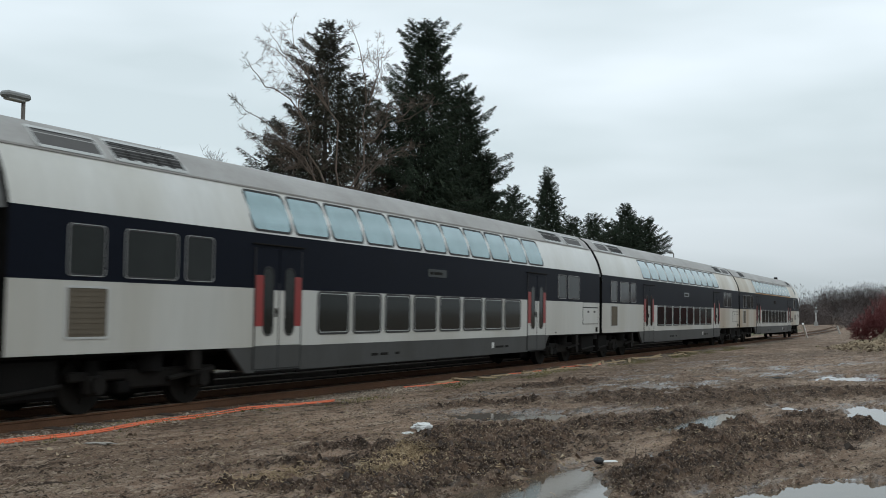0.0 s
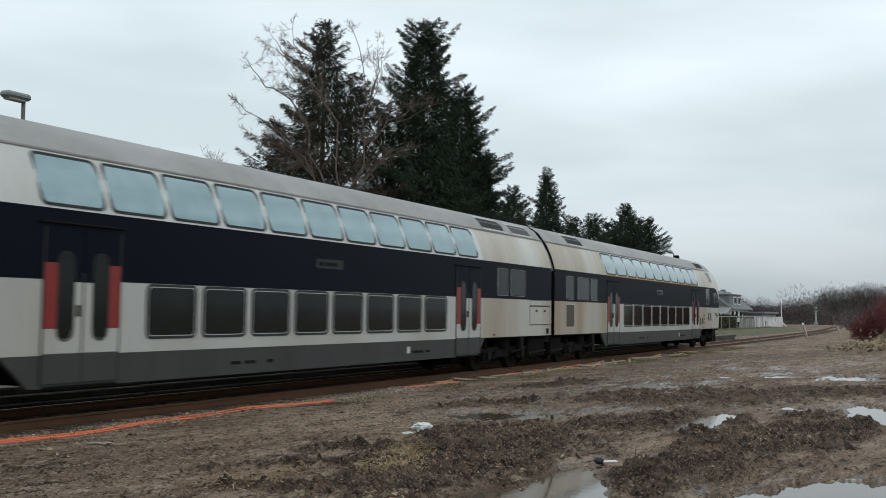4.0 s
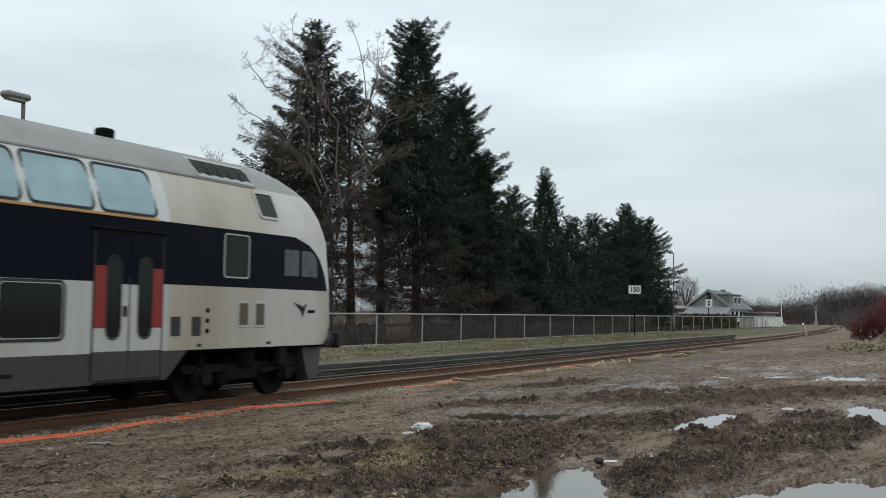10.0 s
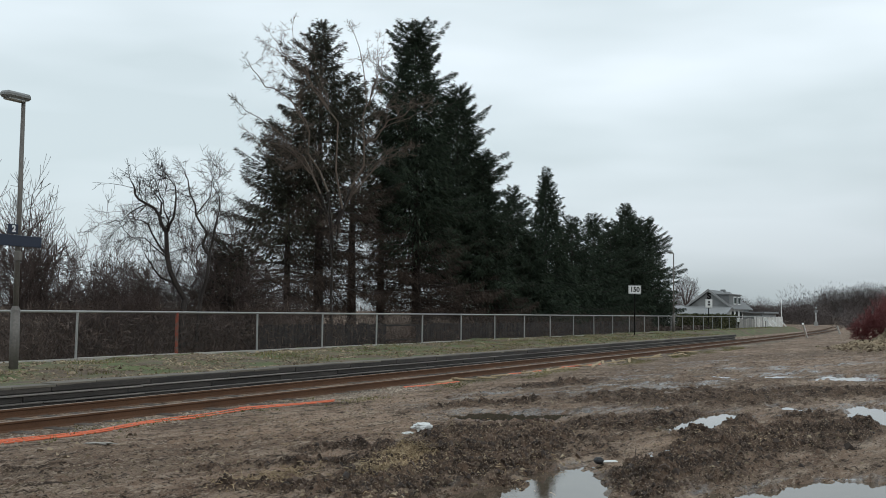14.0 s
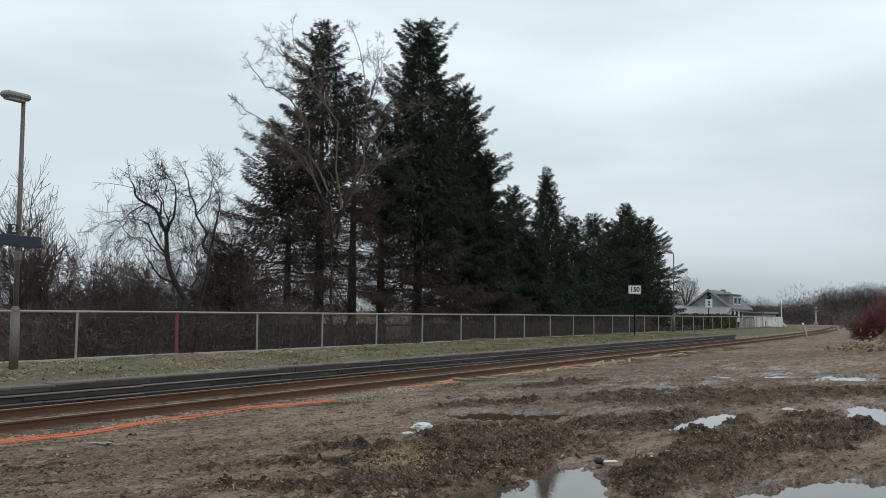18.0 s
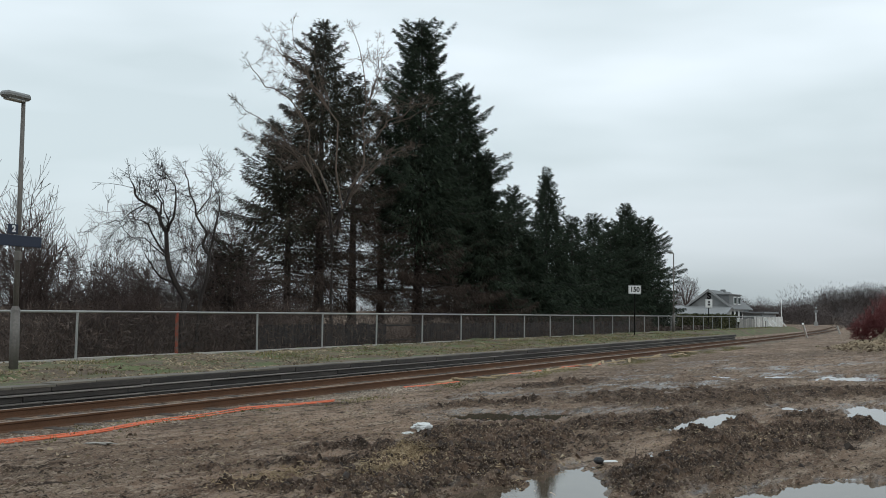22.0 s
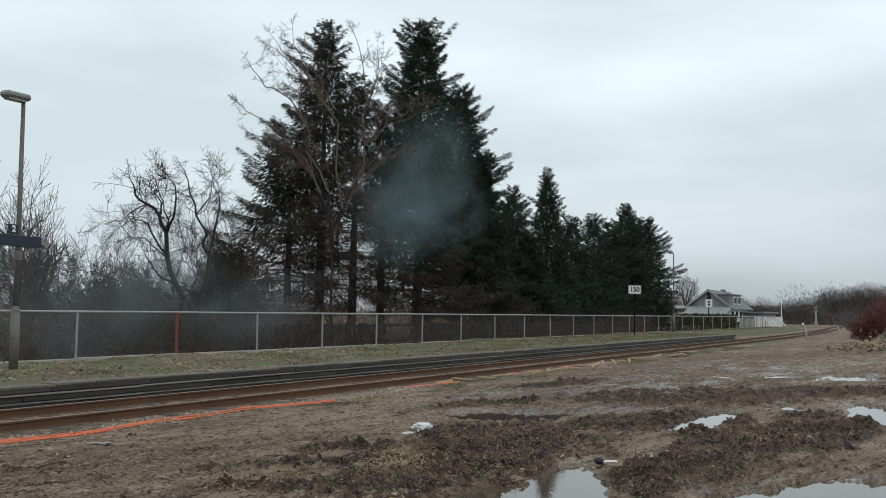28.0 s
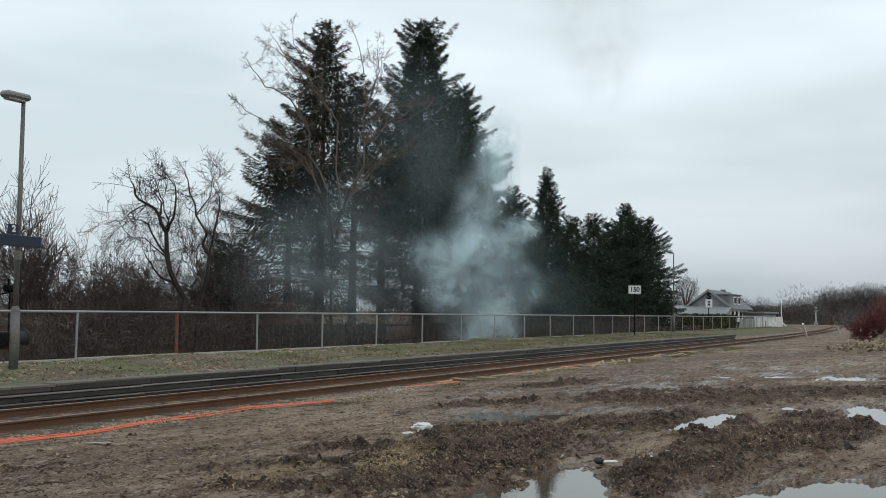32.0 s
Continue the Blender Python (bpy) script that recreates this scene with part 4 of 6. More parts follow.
    if cab:
        part("nose_lower", nose_bm(0.98, 2.09), lower[2], c, "white rounded cab nose", True)
        for side in (-1, 1):
            part("nose_belt", nose_bm(2.09, 3.14, None, belt_end, (side,)), M_NAVY, c, "dark wrap-around cab band", True)
        part("nose_pillar", nose_bm(2.09, 3.14, belt_end, None), upper[1], c, "white windscreen pillar", True)
        part("nose_upper", nose_bm(3.14, 4.03), upper[2], c, "white sloping cab brow", True)
        part("nose_roof", nose_bm(4.03, 4.62), M_ROOF, c, "grey cab roof end", True)
        part("snow_plough", box(25.5, 26.1, -1.0, 1.0, 0.22, 0.6, 0.1), M_DARK, c, "black plough plate")
        part("coupler", box(26.4, 27.0, -0.16, 0.16, 0.85, 1.15, 0.04), M_DARK, c)
        for side in (-1, 1):
            bm = bmesh.new()
            rim = [(25.35, 0.975), (26.33, 0.975), (26.42, 0.85), (26.1, 0.34), (25.6, 0.27), (25.45, 0.6)]
            rows = [[bm.verts.new((x, side * (y - 0.5 * max(0.0, x - 25.9)), z)) for x, z in rim] for y in (1.3, 1.0)]
            for j in range(6):
                bm.faces.new((rows[0][j], rows[0][(j + 1) % 6], rows[1][(j + 1) % 6], rows[1][j]))
            for q in (rows[0], rows[1][::-1]):
                bm.faces.new(q)
            bmesh.ops.recalc_face_normals(bm, faces=bm.faces)
            part("corner_fairing", bm, M_SKIRT, c, "dark grey corner fairing under the cab")
            bm = rod((26.2, side * 0.875, 1.05), (26.8, side * 0.875, 1.05), 0.25, 0.16, 16)
            part("buffer_housing", bm, M_SKIRT, c, "grey tapered buffer housing")
            bm = rod((26.8, side * 0.875, 1.05), (27.02, side * 0.875, 1.05), 0.15, n=16)
            add_box(bm, 27.0, 27.1, side * 0.875 - 0.26, side * 0.875 + 0.26, 0.87, 1.23, 0.03)
            part("buffer", bm, M_RUBBER, c, "black buffer with a wide head")
            part("cab_bogie_gear", box(24.9, 25.5, *sorted((side * 0.8, side * 1.15)), 0.4, 0.85, 0.06), M_GEAR, c)
            ring = part("cab_side_window", ring_bm(22.7, 23.4, 2.28, 3.04, 0.06, 0.025, 0.014, side), M_FRAME, c)
            part("pane", pane_bm(22.7, 23.4, 2.28, 3.04, 0.06, 0.007, side), M_GLASS, ring)
            for start, stop in ((lambda z: 24.55, lambda z: 25.05), (lambda z: 25.15, lambda z: min(25.72, belt_end(z) - 0.12))):
                bm = nose_bm(2.36, 2.88, start, stop, (side,))
                for v in bm.verts:
                    v.co.y += side * 0.006
                part("cab_quarter_window", bm, M_CABGLASS, c, "grey cab quarter window")
            for a in (23.1, 23.6):
                v = part("cab_vent", box(a, a + 0.36, *sorted((side * 1.385, side * 1.402)), 1.35, 1.85, 0.008), M_FRAME, c, "pale louvred cab vent")
                part("vent_mesh", box(a + 0.05, a + 0.31, *sorted((side * 1.395, side * 1.406)), 1.4, 1.8), M_VENT, v)
            for a in (21.32, 21.85):
                part("socket_recess", box(a, a + 0.24, *sorted((side * 1.386, side * 1.398)), 1.22, 1.55, 0.01), M_INK, c, "black socket recess")
            for zz in (1.3, 1.48, 1.66):
                part("socket_lamp", rod((22.26, side * 1.385, zz), (22.26, side * 1.405, zz), 0.045, n=10), M_DARK, c)
            ring = part("roof_hatch_window", ring_bm(23.88, 24.4, 3.48, 3.93, 0.03, 0.05, 0.03, side), M_FRAME, c, "small hatch window in the cab brow")
            part("pane", pane_bm(23.88, 24.4, 3.48, 3.93, 0.03, 0.012, side), M_GLASS, ring)
            # winged mark and line of lettering as plain shapes
            bm = bmesh.new()
            for tri in (((24.88, 1.84), (25.2, 1.77), (25.16, 1.66)), ((25.12, 1.7), (25.36, 1.82), (25.28, 1.68)), ((25.12, 1.72), (25.3, 1.7), (25.22, 1.54))):
                a = [bm.verts.new((x, side * 1.394, z)) for x, z in tri] + [bm.verts.new((x, side * 1.33, z)) for x, z in tri]
                for q in ((0, 1, 2), (3, 5, 4), (0, 3, 4, 1), (1, 4, 5, 2), (2, 5, 3, 0)):
                    bm.faces.new([a[i] for i in q])
            part("bird_mark", bm, M_INK, c, "small dark winged mark")
            part("mark_bar", box(25.4, 25.66, *sorted((side * 1.32, side * 1.39)), 1.63, 1.69), M_GEAR, c)
            part("jack_point", box(24.0, 24.15, *sorted((side * 1.388, side * 1.4)), 1.03, 1.08, 0.003), M_INK, c)
        grille(c, 22.4, 24.0, 4.13, 4.42, 5)
        part("roof_aerial", box(20.6, 20.9, -0.45, -0.2, 4.5, 4.72, 0.04), M_DARK, c)
    return c


coach_a = coach("passenger_coach", (M_LOWWHITE,) * 3, (M_WHITE,) * 3, "clean white and navy double-deck coach with red door panels", bellow_left=True)
coach_b = coach("passenger_coach", (M_LOWWHITE, M_LOWWHITE, M_LOWDIRTY), (M_WHITE, M_WHITE, M_DIRTY), "white and navy double-deck coach stained brown at the end")
coach_c = coach("driving_trailer", (M_LOWDIRTY, M_LOWWHITE, M_LOWDIRTY), (M_DIRTY, M_WHITE, M_DIRTY), "dirty white and navy double-deck driving coach with rounded cab", cab=True, trim=M_TAN)

TRAVEL = ((0.0, 9.98), (1.0, 1.88), (2.0, -6.08), (3.0, -14.08), (3.5, -17.95), (4.5, -25.7), (5.5, -33.15), (6.0, -36.7), (7.0, -43.35), (8.0, -49.74), (9.0, -55.75), (10.0, -61.4),
          (11.0, -66.65), (11.5, -69.2), (12.5, -74.1), (14.0, -80.0), (16.0, -87.0), (19.0, -94.5), (22.0, -98.5), (25.0, -100.0), (32.0, -100.0))


def travel(t):
    ts, xs = np.array(TRAVEL).T
    i = min(max(np.searchsorted(ts, t) - 1, 0), len(ts) - 2)
    m = np.gradient(xs, ts)
    h = ts[i + 1] - ts[i]
    u = (t - ts[i]) / h
    return float((2 * u**3 - 3 * u**2 + 1) * xs[i] + (u**3 - 2 * u**2 + u) * h * m[i] + (-2 * u**3 + 3 * u**2) * xs[i + 1] + (u**3 - u**2) * h * m[i + 1])


def train_motion():
    times = [0.25 * i for i in range(101)] + [32.0]
    for c, offset in ((coach_a, 0.0), (coach_b, COACH), (coach_c, 2 * COACH)):
        walk(c, [(t, pose(travel(t) + offset, TRACK_Y, 0)) for t in times])
    spins = [i / 15.0 for i in range(15 * 12 + 1)] + [12.0 + 0.1 * i for i in range(1, 131)] + [32.0]
    start = travel(0.0)
    for c, sets in WHEELS:
        for w in sets:
            place = w.location.copy()
            walk(w, [(t, Matrix.Translation(place) @ Matrix.Rotation((travel(t) - start) / 0.46, 4, "Y")) for t in spins])

# ---- trees ----


def tubes(name, segs, material, parent=None, sides=4, label=""):
    """Tapered limbs from rows (x, y, z, x, y, z, r, r)."""
    s = np.asarray(segs, float)
    a, b, ra, rb = s[:, 0:3], s[:, 3:6], s[:, 6], s[:, 7]
    d = b - a
    d /= np.maximum(np.linalg.norm(d, axis=1, keepdims=True), 1e-6)
    up = np.where(np.abs(d[:, 2:3]) > 0.9, np.array([[1.0, 0, 0]]), np.array([[0, 0, 1.0]]))
    u = np.cross(d, up)
    u /= np.linalg.norm(u, axis=1, keepdims=True)
    w = np.cross(d, u)
    ang = np.arange(sides) * 2 * np.pi / sides
    ring = u[:, None] * np.cos(ang)[None, :, None] + w[:, None] * np.sin(ang)[None, :, None]
    v = np.concatenate([a[:, None] + ring * ra[:, None, None], b[:, None] + ring * rb[:, None, None]], 1)
    k = np.arange(sides)
    f = np.stack([k, (k + 1) % sides, (k + 1) % sides + sides, k + sides], -1)
    f = (f[None] + (np.arange(len(s)) * 2 * sides)[:, None, None]).reshape(-1, 4)
    return arrays(name, v.reshape(-1, 3), f, material, parent, label, smooth=True)


def sprays(name, root, way, length, width, material, parent, r, label=""):
    """Needle sprays: one lozenge each, bent a little at the middle."""
    n = len(root)
    way = way / np.maximum(np.linalg.norm(way, axis=1, keepdims=True), 1e-6)
    side = np.cross(way, r.normal(size=(n, 3)))
    side /= np.maximum(np.linalg.norm(side, axis=1, keepdims=True), 1e-6)
    mid = root + way * (length * 0.45)[:, None] + r.normal(0, 0.02, (n, 3))
    tip = root + way * length[:, None] - np.array([0, 0, 1]) * (length * 0.12)[:, None]
    v = np.stack([root, mid + side * width[:, None], tip, mid - side * width[:, None]], 1).reshape(-1, 3)
    return arrays(name, v, np.arange(4 * n).reshape(n, 4), material, parent, label)


def conifer(label, x, y, h, radius, base, limbs, seed, needles=None, dead=0.0, power=0.8, skip=0.0, lean=0.0, dense=1.0):
    """A spruce: tapered trunk, boughs that sag and turn up at the tip, hanging sprays on each bough, a dark close core."""
    r = np.random.RandomState(seed)
    z0 = float(ground_height(x, y)) - 0.05
    t = holder("spruce_tree", pose(x, y, z0))
    tagged(t, label, "tree", "conifers beyond the fence")
    part("trunk", rod((0, 0, 0), (lean * 0.4, 0, h * 0.96), 0.2 + h * 0.008, 0.02, 9), M_BARK, t, "", True)
    u = (np.arange(limbs) + r.rand(limbs)) / limbs
    u = u ** 0.9
    z = base + (h - base) * u
    whorl = 1 + 0.16 * np.sin(u * 23 + seed) + 0.12 * np.sin(u * 51 + 2 * seed)
    long = radius * (1 - u) ** power * (r.uniform(0.5, 0.98, limbs) + 0.22 * (r.rand(limbs) < 0.12)) * whorl + 0.22
    azim = np.arange(limbs) * 2.4 + r.normal(0, 0.5, limbs)
    lobe = 1 + 0.14 * np.sin(3 * azim + seed) + 0.1 * np.sin(2 * azim + 5 * u + seed)
    long = long * lobe
    rise = r.uniform(-0.05, 0.25, limbs) + 0.55 * u ** 1.5
    droop = r.uniform(0.5, 0.95, limbs) * (1 - 0.75 * u)
    turn_up = droop * r.uniform(0.45, 0.8, limbs) + 0.08
    keepl = r.rand(limbs) > skip
    z, long, azim, rise, droop, turn_up, u = (q[keepl] for q in (z, long, azim, rise, droop, turn_up, u))

    def on(i, s):
        ln = long[i]
        return np.stack([np.cos(azim[i]) * ln * s + lean * 0.4 * z[i] / h, np.sin(azim[i]) * ln * s, z[i] + ln * (rise[i] * s - droop[i] * s * s + turn_up[i] * s ** 3)], -1)

    n = len(z)
    i = np.arange(n)
    segs = []
    for s0, s1 in ((0.0, 0.4), (0.4, 0.75), (0.75, 1.0)):
        a, b = on(i, np.full(n, s0)), on(i, np.full(n, s1))
        segs.append(np.concatenate([a, b, (0.01 + 0.01 * long * (1 - s0))[:, None], (0.01 + 0.01 * long * (1 - s1))[:, None]], 1))
    limb = tubes("limbwork", np.concatenate(segs), M_BARK, t, 3, "thin drooping limbs")
    limb["kind"] = "stuff"
    count = np.maximum(16, (long * 92 * dense)).astype(int)
    rep = np.repeat(i, count)
    s = r.rand(len(rep)) ** 0.62
    ln, ur = long[rep], u[rep]
    side = r.normal(0, 0.15, len(rep)) * ln * (1.05 - s) + r.normal(0, 0.05, len(rep))
    sag = np.abs(r.normal(0, 0.22, len(rep))) * (1.1 - s) * np.minimum(ln, 2.2) * (1 - 0.5 * ur) + r.normal(0, 0.05, len(rep))
    root = on(rep, s) + np.stack([-np.sin(azim[rep]) * side, np.cos(azim[rep]) * side, -sag], -1)
    turn = azim[rep] + np.sign(side) * r.uniform(0.0, 1.5, len(rep))
    fall = r.normal(-0.7, 0.75, len(rep)) * (1 - 0.6 * ur) + 0.6 * ur ** 2
    way = np.stack([np.cos(turn), np.sin(turn), fall], -1)
    length = r.uniform(0.18, 0.5, len(rep)) * (1 - 0.3 * s)
    width = length * r.uniform(0.055, 0.1, len(rep))
    brown = ur < dead * (0.6 + 0.8 * r.rand(len(rep)))
    # close growth round the trunk
    m = int(h * radius * 105 * dense * (1 - skip))
    cu = r.rand(m) ** 1.25
    ca, cr = r.rand(m) * 6.283, radius * (1 - cu) ** power * 0.62 * np.sqrt(r.rand(m))
    core = np.stack([np.cos(ca) * cr, np.sin(ca) * cr, base + (h - base) * cu * 0.97 - 0.2], -1)
    keep = cu > dead * (0.5 + 0.8 * r.rand(m))
    core, cu, ca = core[keep], cu[keep], ca[keep]
    m = len(core)
    cway = np.stack([np.cos(ca), np.sin(ca), r.uniform(-1.4, 0.2, m)], -1)
    clen = r.uniform(0.3, 0.65, m) * (1 - 0.5 * cu)
    root2, way2 = np.concatenate([root[~brown], core]), np.concatenate([way[~brown], cway])
    len2, wid2 = np.concatenate([length[~brown], clen]), np.concatenate([width[~brown], clen * 0.13])
    crown = sprays("crown", root2, way2, len2, wid2, needles or M_NEEDLE, t, r, "dark green needle sprays")
    crown["kind"] = "stuff"
    if brown.sum() > 10:
        k = np.where(brown)[0]
        crown = sprays("dead_sprays", root[k], way[k], length[k] * 1.5, width[k] * 0.4, M_DEADSPRAY, t, r, "dead brown lower branches")
        crown["kind"] = "stuff"
    return t


def grow(segs, r, p, d, length, radius, level, last, wander, up, split):
    steps = 5 if level < 2 else 4
    for k in range(steps):
        d = d + r.normal(0, wander, 3) + np.array([0, 0, up])
        d /= np.linalg.norm(d)
        q = p + d * length / steps
        r1 = radius * (1 - 0.45 / steps)
        segs.append((*p, *q, radius, r1))
        if level < last:
            for _ in range(split if k > 0 or level > 0 else 0):
                if r.rand() < 0.5:
                    e = d + r.normal(0, 0.7, 3)
                    e /= np.linalg.norm(e)
                    grow(segs, r, q, e, length * r.uniform(0.5, 0.75), r1 * r.uniform(0.42, 0.62), level + 1, last, wander * 1.1, up, split)
        p, radius = q, r1
    if level < last:
        grow(segs, r, p, d, length * 0.7, radius * 0.85, level + 1, last, wander, up, split)


def bare_tree(label, x, y, stems, seed, material, last=4, thin=1.0, name="bare_tree", lift=0.0):
    """A leafless tree. stems: (dx, dy, dz, length, radius, wander, up, split) each."""
    r = np.random.RandomState(seed)
    t = holder(name, pose(x, y, float(ground_height(x, y)) - 0.05))
    tagged(t, label, "tree", "leafless trees beyond the fence")
    segs = [(0, 0, 0, 0.1, 0, lift / 2, 0.2, 0.19), (0.1, 0, lift / 2, 0, 0, lift, 0.19, 0.17)] if lift else []
    for dx, dy, dz, length, radius, wander, up, split in stems:
        d = np.array((dx, dy, dz), float)
        grow(segs, r, np.array((0, 0, lift)), d / np.linalg.norm(d), length, radius, 0, last, wander, up, split)
    s = np.array(segs)
    s[:, 6:8] = np.maximum(s[:, 6:8], 0.007 * thin)
    thick = s[:, 6] > 0.045
    tubes("trunk", s[thick], material, t, 7)
    tw = tubes("twigwork", s[~thick], material, t, 3, "fine bare twigs")
    tw["kind"] = "stuff"
    return t


def limb_tree(label, x, y, limbs, seed, material, thin, twig=1.0, slim=0.6, forks=2, curl=0.08, fork_from=3.0, twigs=2):
    """A leafless tree with a scaffold of known limbs, (out, up) from the foot, and twigs grown along them."""
    r = np.random.RandomState(seed)
    t = holder("bare_tree", pose(x, y, float(ground_height(x, y)) - 0.05))
    tagged(t, label, "tree", "leafless trees beyond the fence")
    main, fine = [], []
    out = np.array((math.sin(YAW), -math.cos(YAW), 0.0))
    back = np.array((math.cos(YAW), math.sin(YAW), 0.0))
    every = [(radius * slim, pts, 1.0, 0.0) for radius, pts in limbs]
    for _ in range(forks):
        every += [(radius * slim * r.uniform(0.45, 0.7), pts, r.uniform(0.35, 1.12), r.normal(0, 0.28)) for radius, pts in limbs if pts[0][1] > fork_from]
    for radius, pts, spread_, skew in every:
        drift = r.normal(0, 0.25) if pts[0][1] > 1 else 0.0
        if skew:
            lo = pts[0]
            pts = [(lo[0] + (a - lo[0]) * spread_ + skew * k * 0.9 + r.normal(0, 0.12) * (k > 0), b - 0.5 * (1 - spread_) * k * 0.5 + r.normal(0, 0.15) * (k > 0)) for k, (a, b) in enumerate(pts)]
        p3 = [out * (a * 0.93 + r.normal(0, 0.04)) + np.array((0, 0, b)) + back * drift * k for k, (a, b) in enumerate(pts)]
        n = len(p3) - 1
        for k in range(n):
            r0, r1 = radius * (1 - 0.8 * k / n), radius * (1 - 0.8 * (k + 1) / n)
            main.append((*p3[k], *p3[k + 1], r0, r1))
            if p3[k + 1][2] < 2.2:
                continue
            d = p3[k + 1] - p3[k]
            for _ in range(twigs):
                f = r.rand()
                e = d / np.linalg.norm(d) * 0.7 + r.normal(0, 0.75, 3)
                e /= np.linalg.norm(e)
                grow(fine, r, p3[k] + d * f, e, r.uniform(0.7, 1.6) * twig, min(r1, 0.013) + 0.003, 2, 4, 0.2, curl, 2)
        d = p3[-1] - p3[-2]
        grow(fine, r, p3[-1], d / np.linalg.norm(d), 0.9 * twig, radius * 0.14, 2, 4, 0.2, curl, 2)
    # each stretch of a limb bends once more on its way
    bent = []
    for q in main:
        a, b = np.array(q[0:3]), np.array(q[3:6])
        c = (a + b) / 2 + (r.normal(0, 0.09, 3) * np.linalg.norm(b - a) if a[2] > 1 else 0)
        bent += [(*a, *c, q[6], (q[6] + q[7]) / 2), (*c, *b, (q[6] + q[7]) / 2, q[7])]
    low = [q for q in bent if q[2] < 7.5]
    high = [q for q in bent if q[2] >= 7.5]
    tubes("trunk", low, M_BARK, t, 8)
    if high:
        tubes("limbwork", high, material, t, 6, "weathered bare limbs")["kind"] = "stuff"
    s = np.array(fine)
    s[:, 6:8] = np.maximum(s[:, 6:8], 0.007 * thin)
    tw = tubes("twigwork", s, material, t, 3, "fine bare twigs")
    tw["kind"] = "stuff"
    return t


def at(slope, y):
    return slope * y, y


spruce_a = conifer("tall thin spruce with dead brown lower limbs", *at(1.515, 33.0), 18.9, 5.2, 2.5, 190, 1, M_NEEDLE2, dead=0.52, skip=0.12, power=0.62)
spruce_a2 = conifer("half-dead spruce behind a bare tree", *at(1.625, 35.0), 17.4, 4.4, 3.0, 160, 2, M_NEEDLE2, dead=0.6, skip=0.2, power=0.6)
spruce_a3 = conifer("sparse brownish spruce with visible trunk", *at(1.42, 35.0), 12.2, 5.6, 2.0, 130, 3, M_NEEDLE2, dead=0.45, skip=0.2, power=0.4)
conifer("slim dead-looking spruce among taller ones", *at(1.73, 35.5), 16.5, 3.0, 3.0, 130, 4, M_NEEDLE2, dead=0.5, skip=0.2, power=0.7)
spruce_b = conifer("tallest dark green spruce with drooping branches", *at(1.88, 32.0), 21.3, 5.2, 2.0, 260, 5, dead=0.26, power=0.5, dense=1.3)
spruce_c = conifer("broad dark spruce beside the tallest one", *at(2.07, 34.0), 19.2, 5.4, 2.0, 240, 6, dead=0.26, power=0.55, dense=1.3)
conifer("dark spruce in the middle of the row", *at(2.2, 32.0), 14.2, 5.2, 1.0, 170, 7, power=0.75, dead=0.2)
conifer("bushy dark spruce in the row", *at(2.38, 33.0), 12.4, 4.8, 0.8, 160, 8, power=0.75)
spruce_f = conifer("pointed young spruce with a pale leader", *at(2.62, 32.0), 14.6, 5.6, 0.8, 170, 9, power=1.0)
conifer("small dark spruce in a dense row", *at(2.5, 31.0), 8.5, 4.4, 0.5, 120, 10, power=0.7)
conifer("ragged dark spruce in a dense row", *at(2.83, 32.5), 11.0, 4.8, 0.6, 140, 12, power=0.7)
conifer("low dark spruce in a dense row", *at(3.02, 33.0), 11.9, 4.8, 0.5, 140, 13, power=0.7)
conifer("rounded dense spruce in the row", *at(3.2, 33.5), 11.6, 4.8, 0.4, 140, 14, power=0.6)
conifer("stout dark spruce near the end of the row", *at(3.36, 33.0), 14.0, 6.0, 0.4, 170, 15, power=0.7)
conifer("full dark spruce at the end of the row", *at(3.58, 33.0), 12.8, 6.6, 0.2, 210, 16, power=0.5)
conifer("low brown conifer beside bare trees", *at(1.27, 31.0), 5.2, 3.0, 0.3, 110, 17, M_NEEDLE2, dead=0.9, power=0.5)

limb_tree("bare pale tree in front of thin spruces", *at(1.56, 30.0), ((0.190, ((0.00, 0.00), (-0.06, 3.01), (-0.15, 5.72))),
           (0.110, ((-0.15, 5.72), (-0.90, 8.43), (-1.81, 10.39), (-3.16, 11.60), (-4.52, 12.50), (-5.57, 13.25))),
           (0.070, ((-1.36, 9.49), (-2.71, 10.69), (-3.92, 11.14), (-4.82, 11.60))),
           (0.100, ((-0.06, 5.42), (-0.90, 9.64), (-1.51, 11.75), (-2.71, 13.55), (-4.07, 14.16), (-4.82, 15.06), (-5.18, 15.42))),
           (0.100, ((0.00, 6.63), (0.15, 9.64), (-0.45, 12.95), (-1.66, 15.21), (-2.35, 17.02))),
           (0.080, ((-0.45, 12.95), (-1.36, 14.16), (-3.01, 15.81), (-3.61, 16.57))),
           (0.110, ((0.15, 6.02), (0.90, 8.73), (1.66, 11.14), (1.87, 13.25), (1.51, 15.36), (1.05, 17.02))),
           (0.080, ((0.60, 7.83), (2.11, 9.64), (3.31, 10.54), (4.07, 10.78))),
           (0.080, ((1.66, 11.14), (3.01, 12.50), (4.37, 13.31), (5.12, 13.55))),
           (0.070, ((1.87, 13.25), (2.47, 15.06), (2.35, 16.57))),
           (0.060, ((-1.51, 11.75), (-2.11, 12.95), (-1.96, 14.46), (-2.56, 15.66))),
           (0.060, ((-1.81, 10.39), (-2.86, 9.64), (-4.07, 10.54), (-4.52, 11.14)))), 26, M_PALEBARK, 0.9, 0.42, 0.62, 3, 0.06, 7.5, 2)
